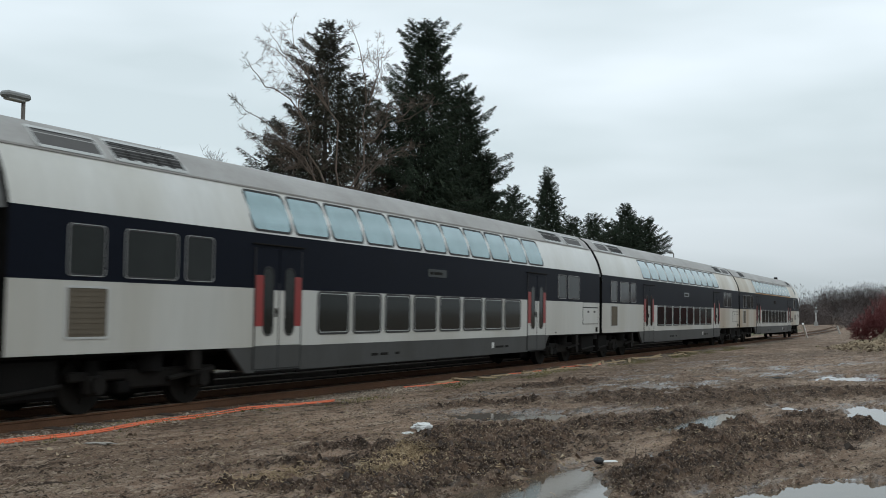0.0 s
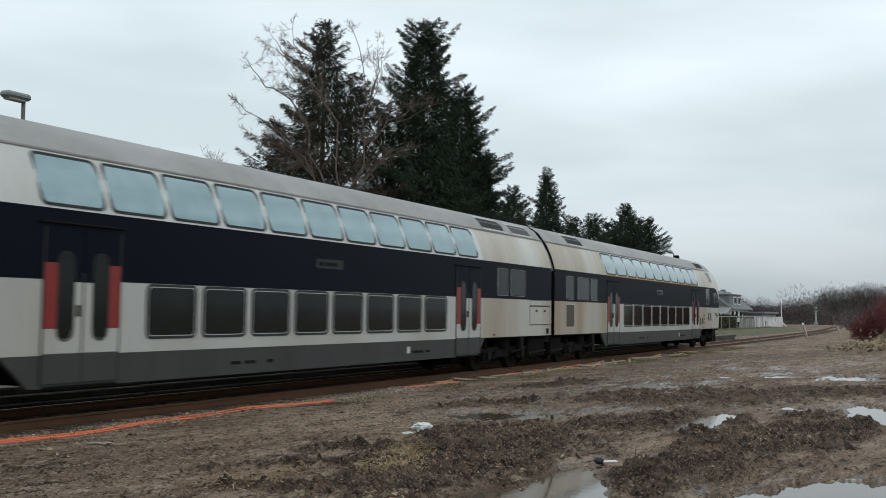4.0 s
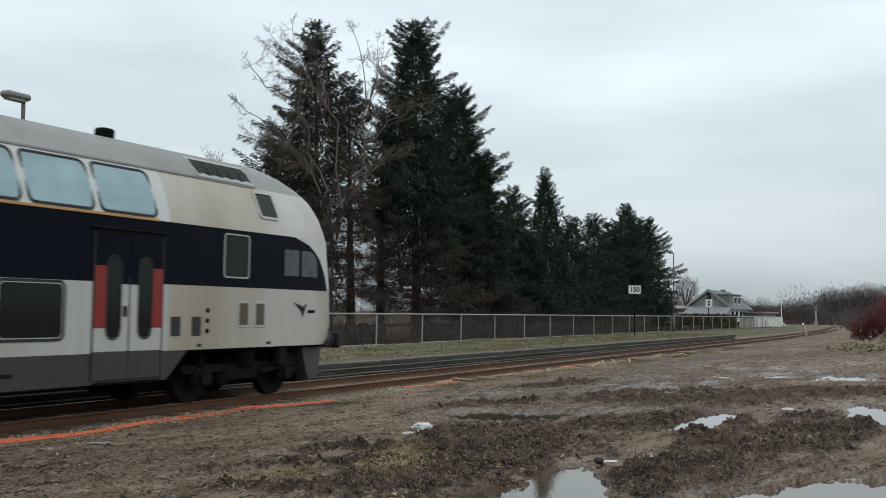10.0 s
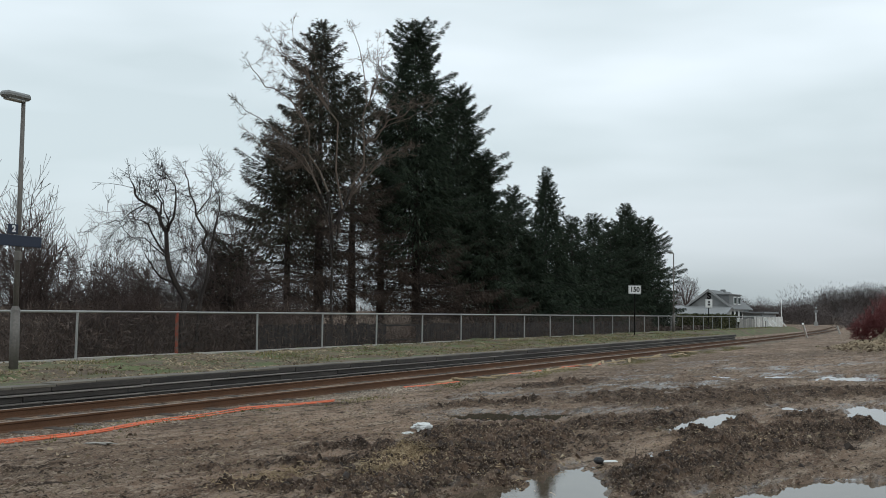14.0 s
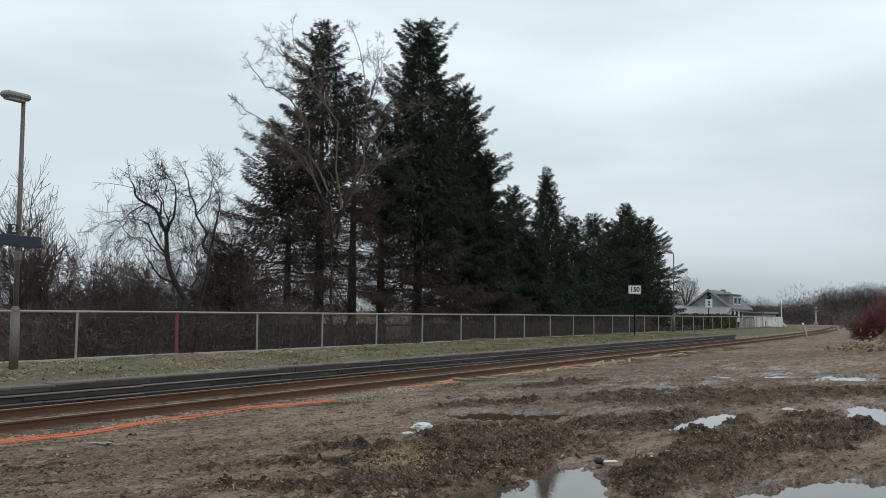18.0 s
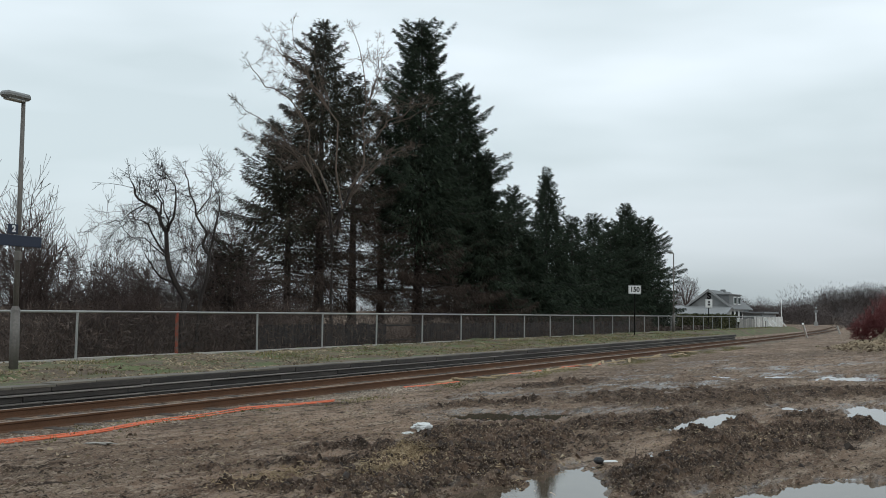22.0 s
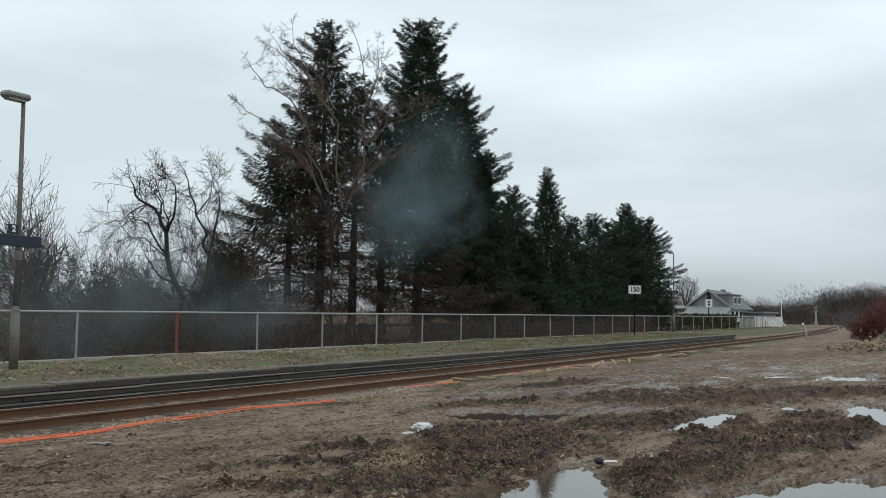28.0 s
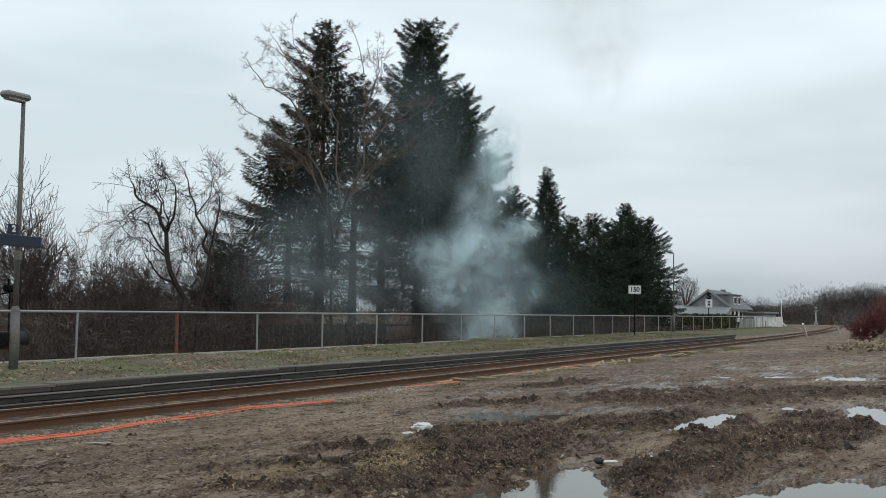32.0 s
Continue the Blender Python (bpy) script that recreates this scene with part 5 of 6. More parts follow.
limb_tree("gnarled bare tree with a crooked dark trunk", *at(1.165, 29.0), ((0.200, ((0.00, 0.00), (-0.12, 1.77), (-0.41, 3.21), (-0.72, 4.29), (-0.89, 5.37), (-1.20, 6.09), (-1.75, 6.52), (-2.28, 6.93), (-2.52, 7.48))),
           (0.090, ((-0.72, 4.29), (-1.20, 4.70), (-1.75, 5.35), (-2.3, 5.9), (-2.9, 6.0))),
           (0.080, ((-0.89, 5.37), (-0.48, 5.97), (-0.36, 6.81), (-0.60, 7.53), (-1.03, 7.89))),
           (0.130, ((0.48, 0.00), (0.72, 2.73), (1.08, 4.41), (0.96, 5.37), (0.48, 6.09), (0.12, 7.05), (-0.12, 7.77))),
           (0.070, ((1.08, 4.41), (1.44, 5.61), (1.56, 6.81), (1.32, 7.77))),
           (0.080, ((-0.41, 3.21), (-1.20, 3.45), (-1.8, 4.1), (-2.3, 4.6))),
           (0.060, ((-1.20, 6.09), (-1.56, 7.05), (-1.44, 7.77))),
           (0.050, ((0.48, 6.09), (0.96, 6.93), (1.08, 7.89))),
           (0.050, ((-1.75, 6.52), (-2.40, 6.21), (-3.00, 5.73)))), 33, M_BARK, 0.9, 0.62, 0.7, 1, 0.0)
bare_tree("bare many-stemmed tree beside the crooked one", *at(1.25, 30.5),
          [(0.1, 0.1, 1, 3.2, 0.08, 0.12, 0.1, 2), (-0.15, 0, 1, 2.8, 0.07, 0.14, 0.1, 2), (0.35, 0, 1, 2.7, 0.07, 0.14, 0.1, 2)], 37, M_TWIG, 4, 1.1)
bare_tree("slender bare tree behind the lamp post", *at(0.88, 30.0),
          [(0.05, 0, 1, 2.8, 0.08, 0.09, 0.1, 2), (-0.1, 0.1, 1, 2.4, 0.07, 0.1, 0.1, 2), (0.15, 0.1, 1, 2.4, 0.06, 0.1, 0.1, 2)], 41, M_TWIG, 4, 1.1)
bare_tree("slender bare birch-like tree", *at(0.82, 33.0), [(0.0, 0, 1, 2.9, 0.08, 0.08, 0.12, 2), (0.2, 0, 1, 2.4, 0.06, 0.1, 0.12, 2)], 43, M_TWIG, 4, 1.1)
bare_tree("thin bare sapling at the thicket edge", *at(0.93, 32.0), [(0.1, 0, 1, 2.0, 0.05, 0.1, 0.1, 2), (-0.25, 0, 1, 1.8, 0.05, 0.1, 0.1, 2)], 44, M_TWIG, 4, 1.1)
bare_tree("low spreading bare shrub", *at(0.99, 29.0), [(-0.5, 0, 1, 1.3, 0.06, 0.18, 0.03, 3), (0.5, 0.1, 1, 1.3, 0.06, 0.18, 0.03, 3), (0, 0.2, 1, 1.5, 0.06, 0.16, 0.05, 3)], 47, M_TWIG, 3, 1.1, "bare_shrub")
bare_tree("low bare shrub in the thicket", *at(1.06, 31.0), [(-0.4, 0, 1, 1.4, 0.05, 0.18, 0.03, 3), (0.4, 0.1, 1, 1.3, 0.05, 0.18, 0.03, 3)], 53, M_TWIG, 3, 1.1, "bare_shrub")
for k, (sl, yy, hh) in enumerate(((0.95, 31.0, 1.9), (1.02, 32.0, 2.2), (1.08, 30.0, 1.7), (1.12, 33.0, 2.2), (0.9, 29.5, 1.7), (1.3, 32.0, 2.0), (1.4, 30.5, 1.8), (1.03, 29.5, 1.6), (1.09, 30.8, 1.7), (1.15, 32.0, 1.9), (1.2, 31.0, 1.8))):
    bare_tree("twiggy brown shrub beyond the platform fence", *at(sl, yy), [(-0.6, 0, 1, hh, 0.04, 0.16, 0.03, 2), (0.55, 0.1, 1, hh, 0.04, 0.16, 0.03, 2), (0, 0.3, 1, hh * 1.1, 0.04, 0.16, 0.04, 2)], 150 + k, M_TWIG, 3 if sl < 1.0 else 4, 0.9, "bare_shrub")
bare_tree("dark leaning shrub behind the fence", *at(1.33, 28.5), [(-0.6, 0, 1, 1.5, 0.06, 0.16, 0.03, 3), (0.5, 0.1, 1, 1.6, 0.06, 0.16, 0.03, 3)], 57, M_TWIG, 3, 1.1, "bare_shrub")

# brushwood behind the fence
R4 = np.random.RandomState(77)
n = 76000
ty = R4.uniform(26.3, 36.0, n)
tx = ty * (0.75 + 2.95 * R4.rand(n) ** 1.6)
tz = R4.rand(n) ** 1.4 * (1.5 + 1.3 * fbm(tx * 0.25, ty * 0.25) + 0.6 * (np.abs(tx / ty - 1.42) < 0.14))
keep = R4.rand(n) < 0.95
tx, ty, tz = tx[keep], ty[keep], tz[keep]
n = len(tx)
root = np.stack([tx, ty, ground_height(tx, ty) + np.maximum(tz, 0)], -1)
way = R4.normal(0, 0.55, (n, 3)) + np.array([0, 0, 0.75])
thicket = sprays("thicket", root, way, R4.uniform(0.25, 0.75, n), R4.uniform(0.006, 0.016, n), M_DEAD, None, R4)
tagged(thicket, "tangled dead brushwood and brambles behind the fence", "brushwood", kind="stuff")
board_fence = holder("garden_fence", pose(30, 27.6, -0.45))
tagged(board_fence, "low dark board fence half hidden in brushwood", "fence")
M_BOARD = mat("dark_fence_board", (0.022, 0.018, 0.016), 0.95, 0, 0.4, 3.0, 30.0, 0.3, 20, per_object=0.5)
board = None
for i in range(260):
    if i < 27 or 70 < i < 84:
        continue
    if board is None:
        ob = part("board", box(0, 0.245, 0, 0.025, 0.1, 1.45, 0.006), M_BOARD, board_fence)
        board = ob.data
    else:
        ob = link_mesh("board", board, None, board_fence)
    ob.location = (i * 0.26, 0, random.uniform(-0.06, 0.05))
    ob.rotation_euler = (0, random.uniform(-0.02, 0.02), 0)
part("fence_rail", box(7.0, 67.6, 0.026, 0.07, 0.5, 0.6, 0.006), M_BOARD, board_fence)
part("fence_rail", box(7.0, 67.6, 0.026, 0.07, 1.3, 1.4, 0.006), M_BOARD, board_fence)

# ---- lamps, signs and lineside things ----


def platform_lamp(x, y, z, h, arm, label):
    t = holder("street_lamp", pose(x, y, z))
    tagged(t, label, "lamp post", "platform lamps")
    part("post_base", rod((0, 0, 0), (0, 0, 1.35), 0.1, 0.1, 14), M_POST, t, "thicker brown post foot", True)
    part("collar", rod((0, 0, 1.35), (0, 0, 1.45), 0.11, 0.065, 14), M_POST, t)
    part("post", rod((0, 0, 1.4), (0, 0, h - 0.1), 0.065, 0.045, 12), M_POST, t, "", True)
    part("hinge_plate", box(-0.075, 0.075, -0.09, -0.05, 0.5, 0.8, 0.01), M_POST, t)
    bm = box(-0.36 + arm, 0.32 + arm, -0.15, 0.15, h - 0.12, h + 0.03, 0.05)
    head = part("lamp_head", bm, M_LAMP, t, "flat grey lamp head")
    part("diffuser", box(-0.28 + arm, 0.2 + arm, -0.11, 0.11, h - 0.16, h - 0.115, 0.02), M_FRAME, head)
    return t


lamp_left = platform_lamp(16.41, 18.88, 0.24, 6.2, -0.2, "grey platform lamp with a flat head")
lamp_right = platform_lamp(82.7, 20.6, 0.3, 6.4, -1.0, "tall grey platform lamp beside the conifers")
part("bracket_arm", rod((-0.9, 0, 6.36), (0, 0, 6.3), 0.035, n=8), M_POST, lamp_right)


def text_mesh(name, body, size, m, material, parent=None, depth=0.004, align="CENTER"):
    cu = bpy.data.curves.new(name, "FONT")
    cu.body, cu.size, cu.extrude, cu.align_x, cu.align_y = body, size, depth, align, "CENTER"
    cu.offset = size * 0.035
    ob = bpy.data.objects.new(name, cu)
    scene.collection.objects.link(ob)
    me = bpy.data.meshes.new_from_object(ob.evaluated_get(bpy.context.evaluated_depsgraph_get()))
    bpy.data.objects.remove(ob)
    t = link_mesh(name, me, material, parent)
    t.matrix_basis = m
    return t


plate = holder("platform_sign", pose(16.4, 18.8, -0.04))
tagged(plate, "dark blue platform sign with a number plate on the lamp post", "sign")
part("name_board", box(-0.62, 0.58, -0.03, 0.03, 3.06, 3.31, 0.01), M_NAVYSIGN, plate, "dark blue board")
part("number_plate", box(-0.35, -0.1, -0.035, 0.025, 3.33, 3.55, 0.008), M_NAVYSIGN, plate)
text_mesh("number", "2", 0.2, pose(-0.225, -0.042, 3.44, 90, 0, 0), M_SIGN, plate)
part("clamp", box(-0.07, 0.07, -0.02, 0.12, 3.12, 3.2, 0.01), M_POST, plate)
part("clamp", box(-0.06, 0.06, -0.02, 0.12, 2.75, 2.95, 0.01), M_POST, plate)

TURN = -48  # boards that face up the line
speed = holder("speed_sign", pose(66.7, 19.2, 0.28))
tagged(speed, "white distance board with a number on a thin post", "sign")
part("post", rod((0, 0, 0), (0, 0, 2.75), 0.04, n=8), M_GEAR, speed)
b = part("board", box(-0.46, 0.46, -0.02, 0.02, 2.72, 3.32, 0.03), M_SIGN, speed, "white board with dark border")
b.rotation_euler = (0, 0, radians(TURN))
for x0, x1, z0, z1 in ((-0.44, 0.44, 2.735, 2.76), (-0.44, 0.44, 3.28, 3.305), (-0.445, -0.42, 2.735, 3.305), (0.42, 0.445, 2.735, 3.305)):
    ob = part("border", box(x0, x1, -0.026, -0.02, z0, z1), M_INK, speed)
    ob.rotation_euler = (0, 0, radians(TURN))
rot = Matrix.Rotation(radians(TURN), 4, "Z")
text_mesh("number", "150", 0.46, rot @ pose(0, -0.024, 3.02, 90, 0, 0), M_INK, speed)

stop = holder("stop_board", pose(101, 21.75, 0.2))
tagged(stop, "black letter above a small white lineside board", "sign")
part("post", rod((0, 0, 0), (0, 0, 3.1), 0.05, n=8), M_GEAR, stop)
rot = Matrix.Rotation(radians(-62), 4, "Z")
text_mesh("letter", "S", 0.8, rot @ pose(0, -0.14, 3.3, 90, 0, 0), M_DARK, stop, 0.05)
ob = part("board", box(-0.34, 0.34, -0.1, -0.055, 2.2, 3.0, 0.02), M_SIGN, stop)
ob.matrix_basis = rot
for z, w in ((2.75, 0.2), (2.5, 0.24)):
    ob = part("figure_bar", box(-w / 2, w / 2, -0.112, -0.1, z - 0.09, z + 0.09), M_INK, stop)
    ob.matrix_basis = rot

# small white plates on posts by the fence end
for x, y, z, w in ((112, 21.0, 1.3, 0.22), (123, 20.0, 1.35, 0.4)):
    t = holder("marker_post", pose(x, y, -0.2))
    tagged(t, "short grey post with a small white plate", "marker post", "lineside markers")
    part("post", rod((0, 0, 0), (0, 0, z), 0.035, n=6), M_GEAR, t)
    part("plate", box(-0.05, 0.0, -w / 2, w / 2, z - 0.1, z + 0.3, 0.01), M_SIGN, t)

signal = holder("railway_signal", pose(222, 26.2, -0.4))
tagged(signal, "grey railway signal mast with a round head", "signal")
part("mast", rod((0, 0, 0), (0, 0, 3.2), 0.09, n=8), M_SIGN, signal)
part("signal_head", rod((-0.15, 0, 3.1), (0.15, 0, 3.1), 0.34, n=16), M_LAMP, signal)
part("upper_disc", rod((-0.15, 0, 3.9), (0.15, 0, 3.7), 0.22, n=14), M_LAMP, signal)
part("relay_box", box(-0.3, 0.3, -0.4, 0.4, 0, 1.0, 0.04), M_GALV, signal)
flag = holder("flag_pole", pose(202, 30.0, -0.4))
tagged(flag, "white flag pole beside the garden fence", "pole")
part("pole", rod((0, 0, 0), (0, 0, 5.2), 0.08, 0.06, 10), M_SIGN, flag)
lean = holder("leaning_post", pose(95.0, 12.0, -0.2))
tagged(lean, "short white post leaning beside the track", "post")
part("post", rod((0.3, 0, 0), (-1.6, 0.1, 1.25), 0.1, n=8), M_SIGN, lean)
for x, y, a in ((118, 11.5, 0.3), (140, 12.0, -0.5), (150, 11.0, 0.8)):
    t = holder("short_stake", pose(x, y, -0.2))
    tagged(t, "short pale wooden stake in the verge", "stake", "verge stakes")
    part("stake", rod((0, 0, 0), (a * 0.6, a, 0.9), 0.12, n=6), M_KERB, t)

# ---- orange cable conduits laid along the verge ----


def conduit(points, r, label, sunk=0.9):
    t = holder("orange_conduit")
    tagged(t, label, "cable duct", "orange conduits beside the rail")
    pts = []
    for (x0, y0), (x1, y1) in zip(points, points[1:]):
        for k in range(6):
            f = k / 6
            x, y = x0 + (x1 - x0) * f, y0 + (y1 - y0) * f + 0.06 * math.sin((x0 + (x1 - x0) * f) * 2.1)
            pts.append((x, y, float(ground_height(x, y)) + r * sunk))
    segs = [(*a, *b, r, r) for a, b in zip(pts, pts[1:])]
    tubes("duct", segs, M_ORANGE, t, 8)


conduit(((2.0, 11.75), (8.0, 11.7), (10.3, 11.68), (11.7, 11.6), (13.5, 11.8), (15.4, 11.86), (16.6, 11.74), (18.0, 11.5)), 0.0135, "bright orange plastic conduit on the gravel verge")
conduit(((2.0, 11.5), (8.0, 11.46), (10.2, 11.42), (11.7, 11.45), (13.5, 11.6), (15.2, 11.66), (16.8, 11.56), (18.1, 11.36)), 0.0135, "second orange plastic conduit beside the first")
conduit(((9.0, 11.62), (10.8, 11.5), (12.6, 11.62), (14.0, 11.5)), 0.014, "thin orange conduit crossing the others")
conduit(((15.6, 11.95), (17.0, 11.66), (18.3, 11.45)), 0.0135, "short loose end of orange conduit")
conduit(((22.0, 11.98), (23.4, 11.86), (24.8, 11.7)), 0.03, "half-buried orange conduit in the gravel", 0.1)
conduit(((28.6, 12.1), (29.8, 11.95), (31.0, 11.82)), 0.03, "half-buried orange conduit in the verge grass", 0.1)
conduit(((33.0, 12.05), (34.8, 11.85), (36.5, 11.6)), 0.035, "half-buried orange conduit end in the grass", 0.1)
for i in range(34):
    x = 24 + i * 0.85 + random.uniform(-0.4, 0.4)
    t = tagged(part("broken_plank", box(-random.uniform(0.3, 0.8), random.uniform(0.3, 0.8), -0.05, 0.05, 0, 0.04, 0.008), M_STRAW), "pale splintered plank in the verge", "plank", "broken planks")
    y = 11.75 + random.uniform(-0.25, 0.3)
    t.matrix_basis = pose(x, y, float(ground_height(x, y)) + 0.01, random.uniform(-8, 8), random.uniform(-5, 5), random.uniform(-25, 25))

# ---- litter ----


def crumple(name, x, y, size, material, seed, label, category, squash=0.35):
    r = np.random.RandomState(seed)
    bm = bmesh.new()
    bmesh.ops.create_icosphere(bm, subdivisions=3, radius=1.0)
    for v in bm.verts:
        q = v.co.copy()
        k = 0.75 + 0.5 * noise.noise(q * 2.2 + Vector((seed, 0, 0))) + 0.22 * noise.noise(q * 6.0)
        v.co = Vector((q.x * size[0] * k, q.y * size[1] * k, q.z * size[2] * k))
    ob = part(name, bm, material)
    ob.location = (x, y, float(ground_height(x, y)) + size[2] * 0.8)
    ob.rotation_euler = (0, 0, r.rand() * 3)
    tagged(ob, label, category)
    return ob


crumple("crumpled_paper", 13.95, 7.3, (0.19, 0.1, 0.08), M_SIGN, 3, "crumpled white paper lying in the mud", "litter").rotation_euler = (0, 0, radians(-60))
crumple("torn_paper", 13.9, 7.52, (0.12, 0.09, 0.025), M_SIGN, 8, "torn white paper scrap in the mud", "litter")
crumple("white_rag", 10.62, 10.5, (0.26, 0.06, 0.02), M_KERB, 5, "pale flattened rag on bare soil", "litter").rotation_euler = (0, 0, radians(-60))
scrap = holder("plastic_scrap", pose(12.53, 4.06, float(ground_height(12.53, 4.06)) + 0.01, 0, 0, -50))
tagged(scrap, "white and black plastic scrap at the puddle edge", "litter")
part("white_sheet", box(0.02, 0.24, -0.05, 0.05, 0.02, 0.035, 0.006), M_SIGN, scrap)
part("black_lump", box(-0.06, 0.06, -0.06, 0.06, 0, 0.08, 0.03), M_INK, scrap)
stick = tagged(part("dead_stalk", rod((0, 0, 0), (0.1, 0.0, 0.26), 0.006, n=5), M_DEAD), "thin dead stalk standing in the puddle", "stalk")
stick.location = (12.55, 3.62, WATER_Z)

# ---- clods, stones and straw on the mud ----
R5 = np.random.RandomState(21)


def spread(n, near, far, lo, hi, r):
    """Positions on the mud, thicker towards the nearer end."""
    d = near * (far / near) ** r.rand(n)
    a = np.radians(r.uniform(lo, hi, n))
    x, y = d * np.cos(a), d * np.sin(a)
    ok = y < 11.3
    return x[ok], y[ok]


cx, cy = spread(50000, 8.0, 23.0, 1, 52, R5)
keep = churned(cx, cy) > R5.rand(len(cx)) * 0.95 + 0.05
cx, cy = cx[keep], cy[keep]
cz = ground_height(cx, cy)
keep = cz > WATER_Z + 0.01
cx, cy, cz = cx[keep], cy[keep], cz[keep]
size = R5.gamma(1.6, 0.0075, len(cx)) + 0.007
tagged(lumps("mud_clods", cx, cy, cz - size * 0.2, size, M_CLOD, flat=0.8, seed=31), "dark wet clods of churned mud", "clods", kind="stuff")
cx, cy = spread(2600, 8.0, 20.0, 1, 52, R5)
keep = (churned(cx, cy) > R5.rand(len(cx)) * 0.8 + 0.15) & (ground_height(cx, cy) > WATER_Z + 0.02)
cx, cy = cx[keep], cy[keep]
size = R5.gamma(2.0, 0.009, len(cx)) + 0.016
tagged(lumps("broken_sods", cx, cy, ground_height(cx, cy) - size * 0.25, size, M_CLOD, flat=0.6, seed=36), "dark broken sods lying on the banks", "sods", kind="stuff")
cx, cy = spread(26000, 8.0, 45.0, -2, 54, R5)
keep = fbm(cx * 0.4, cy * 0.7, 3) > -0.05
cx, cy = cx[keep], cy[keep]
size = R5.gamma(1.5, 0.007, len(cx)) + 0.004
tagged(lumps("dry_crumbs", cx, cy, ground_height(cx, cy), size, M_LITTER, flat=0.6, seed=34), "brown crumbs of dry soil on the yard", "soil crumbs", kind="stuff")
cx, cy = spread(7000, 8.0, 45.0, -2, 54, R5)
tagged(lumps("small_stones", cx, cy, ground_height(cx, cy), R5.gamma(2.0, 0.006, len(cx)) + 0.004, M_LITTER, flat=0.6, seed=32), "small pale stones pressed in the mud", "stones", kind="stuff")
cx, cy = spread(9000, 8.0, 26.0, 8, 40, R5)
keep = fbm(cx * 0.5 + 3, cy * 0.8, 3) > 0.05
cx, cy = cx[keep], cy[keep]
r5way = R5.normal(0, 1, (len(cx), 3)) * np.array([1, 1, 0.25])
straw = sprays("straw", np.stack([cx, cy, ground_height(cx, cy) + 0.012], -1), r5way, R5.uniform(0.04, 0.14, len(cx)), R5.uniform(0.002, 0.005, len(cx)), M_STRAW, None, R5)
tagged(straw, "chopped straw and root bits trodden into mud", "straw", kind="stuff")

for px_, py_, spread_, n_, seed_ in ((11.75, 6.35, 0.26, 1300, 51), (10.6, 6.0, 0.35, 1000, 52), (9.6, 6.9, 0.4, 600, 53)):
    r = np.random.RandomState(seed_)
    cx, cy = px_ + r.normal(0, spread_, n_), py_ + r.normal(0, spread_ * 0.45, n_)
    heap = sprays("straw_patch", np.stack([cx, cy, ground_height(cx, cy) + r.rand(n_) * 0.03], -1), r.normal(0, 1, (n_, 3)) * np.array([1, 1, 0.4]), r.uniform(0.04, 0.11, n_), r.uniform(0.004, 0.009, n_), M_STRAW, None, r)
    tagged(heap, "tan straw trodden flat into the mud", "straw", kind="stuff")

# ---- house beyond the line ----
M_WALL = mat("white_house_wall", (0.75, 0.76, 0.75), 0.9, 0, 0.1, 1.0, 12.0)
M_GABLE = mat("grey_gable_boards", (0.24, 0.245, 0.245), 0.85, 0, 0.15, 1.0, 12.0)
M_TILES = mat("grey_roof_sheets", (0.17, 0.175, 0.178), 0.8, 0, 0.15, 1.0, 10.0)
M_LEANTO = mat("pale_grey_roofing_felt", (0.25, 0.255, 0.255), 0.85, 0, 0.15, 0.8, 10.0)
M_TRIM = mat("pale_roof_trim", (0.25, 0.255, 0.255), 0.8, 0, 0.1)
house = holder("house", pose(160, 34.4, -0.4))
house.scale = (0.92, 0.87, 1.0)
tagged(house, "low white house with grey gabled roof and dormer", "house")


def prism(pts, x0, x1, flip=False):
    bm = bmesh.new()
    f = bm.faces.new([bm.verts.new((x0, y, z)) for y, z in pts])
    ext = bmesh.ops.extrude_face_region(bm, geom=[f])["geom"]
    for v in (g for g in ext if isinstance(g, bmesh.types.BMVert)):
        v.co.x = x1
    bmesh.ops.recalc_face_normals(bm, faces=bm.faces)
    return bm


part("wall", box(0, 17, -3.7, 3.7, 0, 3.2), M_WALL, house, "white rendered wall")
part("gable", prism([(-3.7, 3.2), (3.7, 3.2), (0, 5.7)], 0.02, 0.25), M_GABLE, house, "grey boarded gable")
part("roof", prism([(-4.3, 2.95), (-4.3, 3.12), (0, 5.98), (0, 5.78)], -0.6, 17.6), M_TILES, house, "grey pitched roof")
part("roof", prism([(4.3, 2.95), (4.3, 3.12), (0, 5.98), (0, 5.78)], -0.6, 17.6), M_TILES, house, "grey pitched roof")
for s in (-1, 1):
    part("barge_board", prism([(s * 4.4, 2.85), (s * 4.4, 3.2), (0, 6.08), (0, 5.7)], -0.75, -0.6), M_TRIM, house)
bm = prism([(-4.1, 0), (6.6, 0), (6.6, 0.14), (-4.1, 0.14)], -5.4, 0.0)
for v in bm.verts:
    v.co.z += 3.35 + 0.24 * v.co.x
part("lean_to_roof", bm, M_LEANTO, house, "pale grey lean-to roof")
part("lean_to_wall", box(-4.8, -0.01, -3.8, 6.3, 0, 2.1), M_WALL, house)
dormer = part("dormer", box(1.0, 11, -3.3, -1.0, 3.5, 5.25, 0.03), M_TILES, house, "flat-topped grey dormer")
part("dormer_roof", box(0.7, 11.3, -3.5, -0.8, 5.25, 5.4, 0.03), M_TRIM, dormer)
for x in (4.6, 8.2):
    wd = part("dormer_window", box(x, x + 2.2, -3.38, -3.28, 3.75, 5.0, 0.02), M_SIGN, house, "white dormer window")
    part("pane", box(x + 0.2, x + 2.0, -3.41, -3.37, 3.95, 4.85), M_UPGLASS, wd)
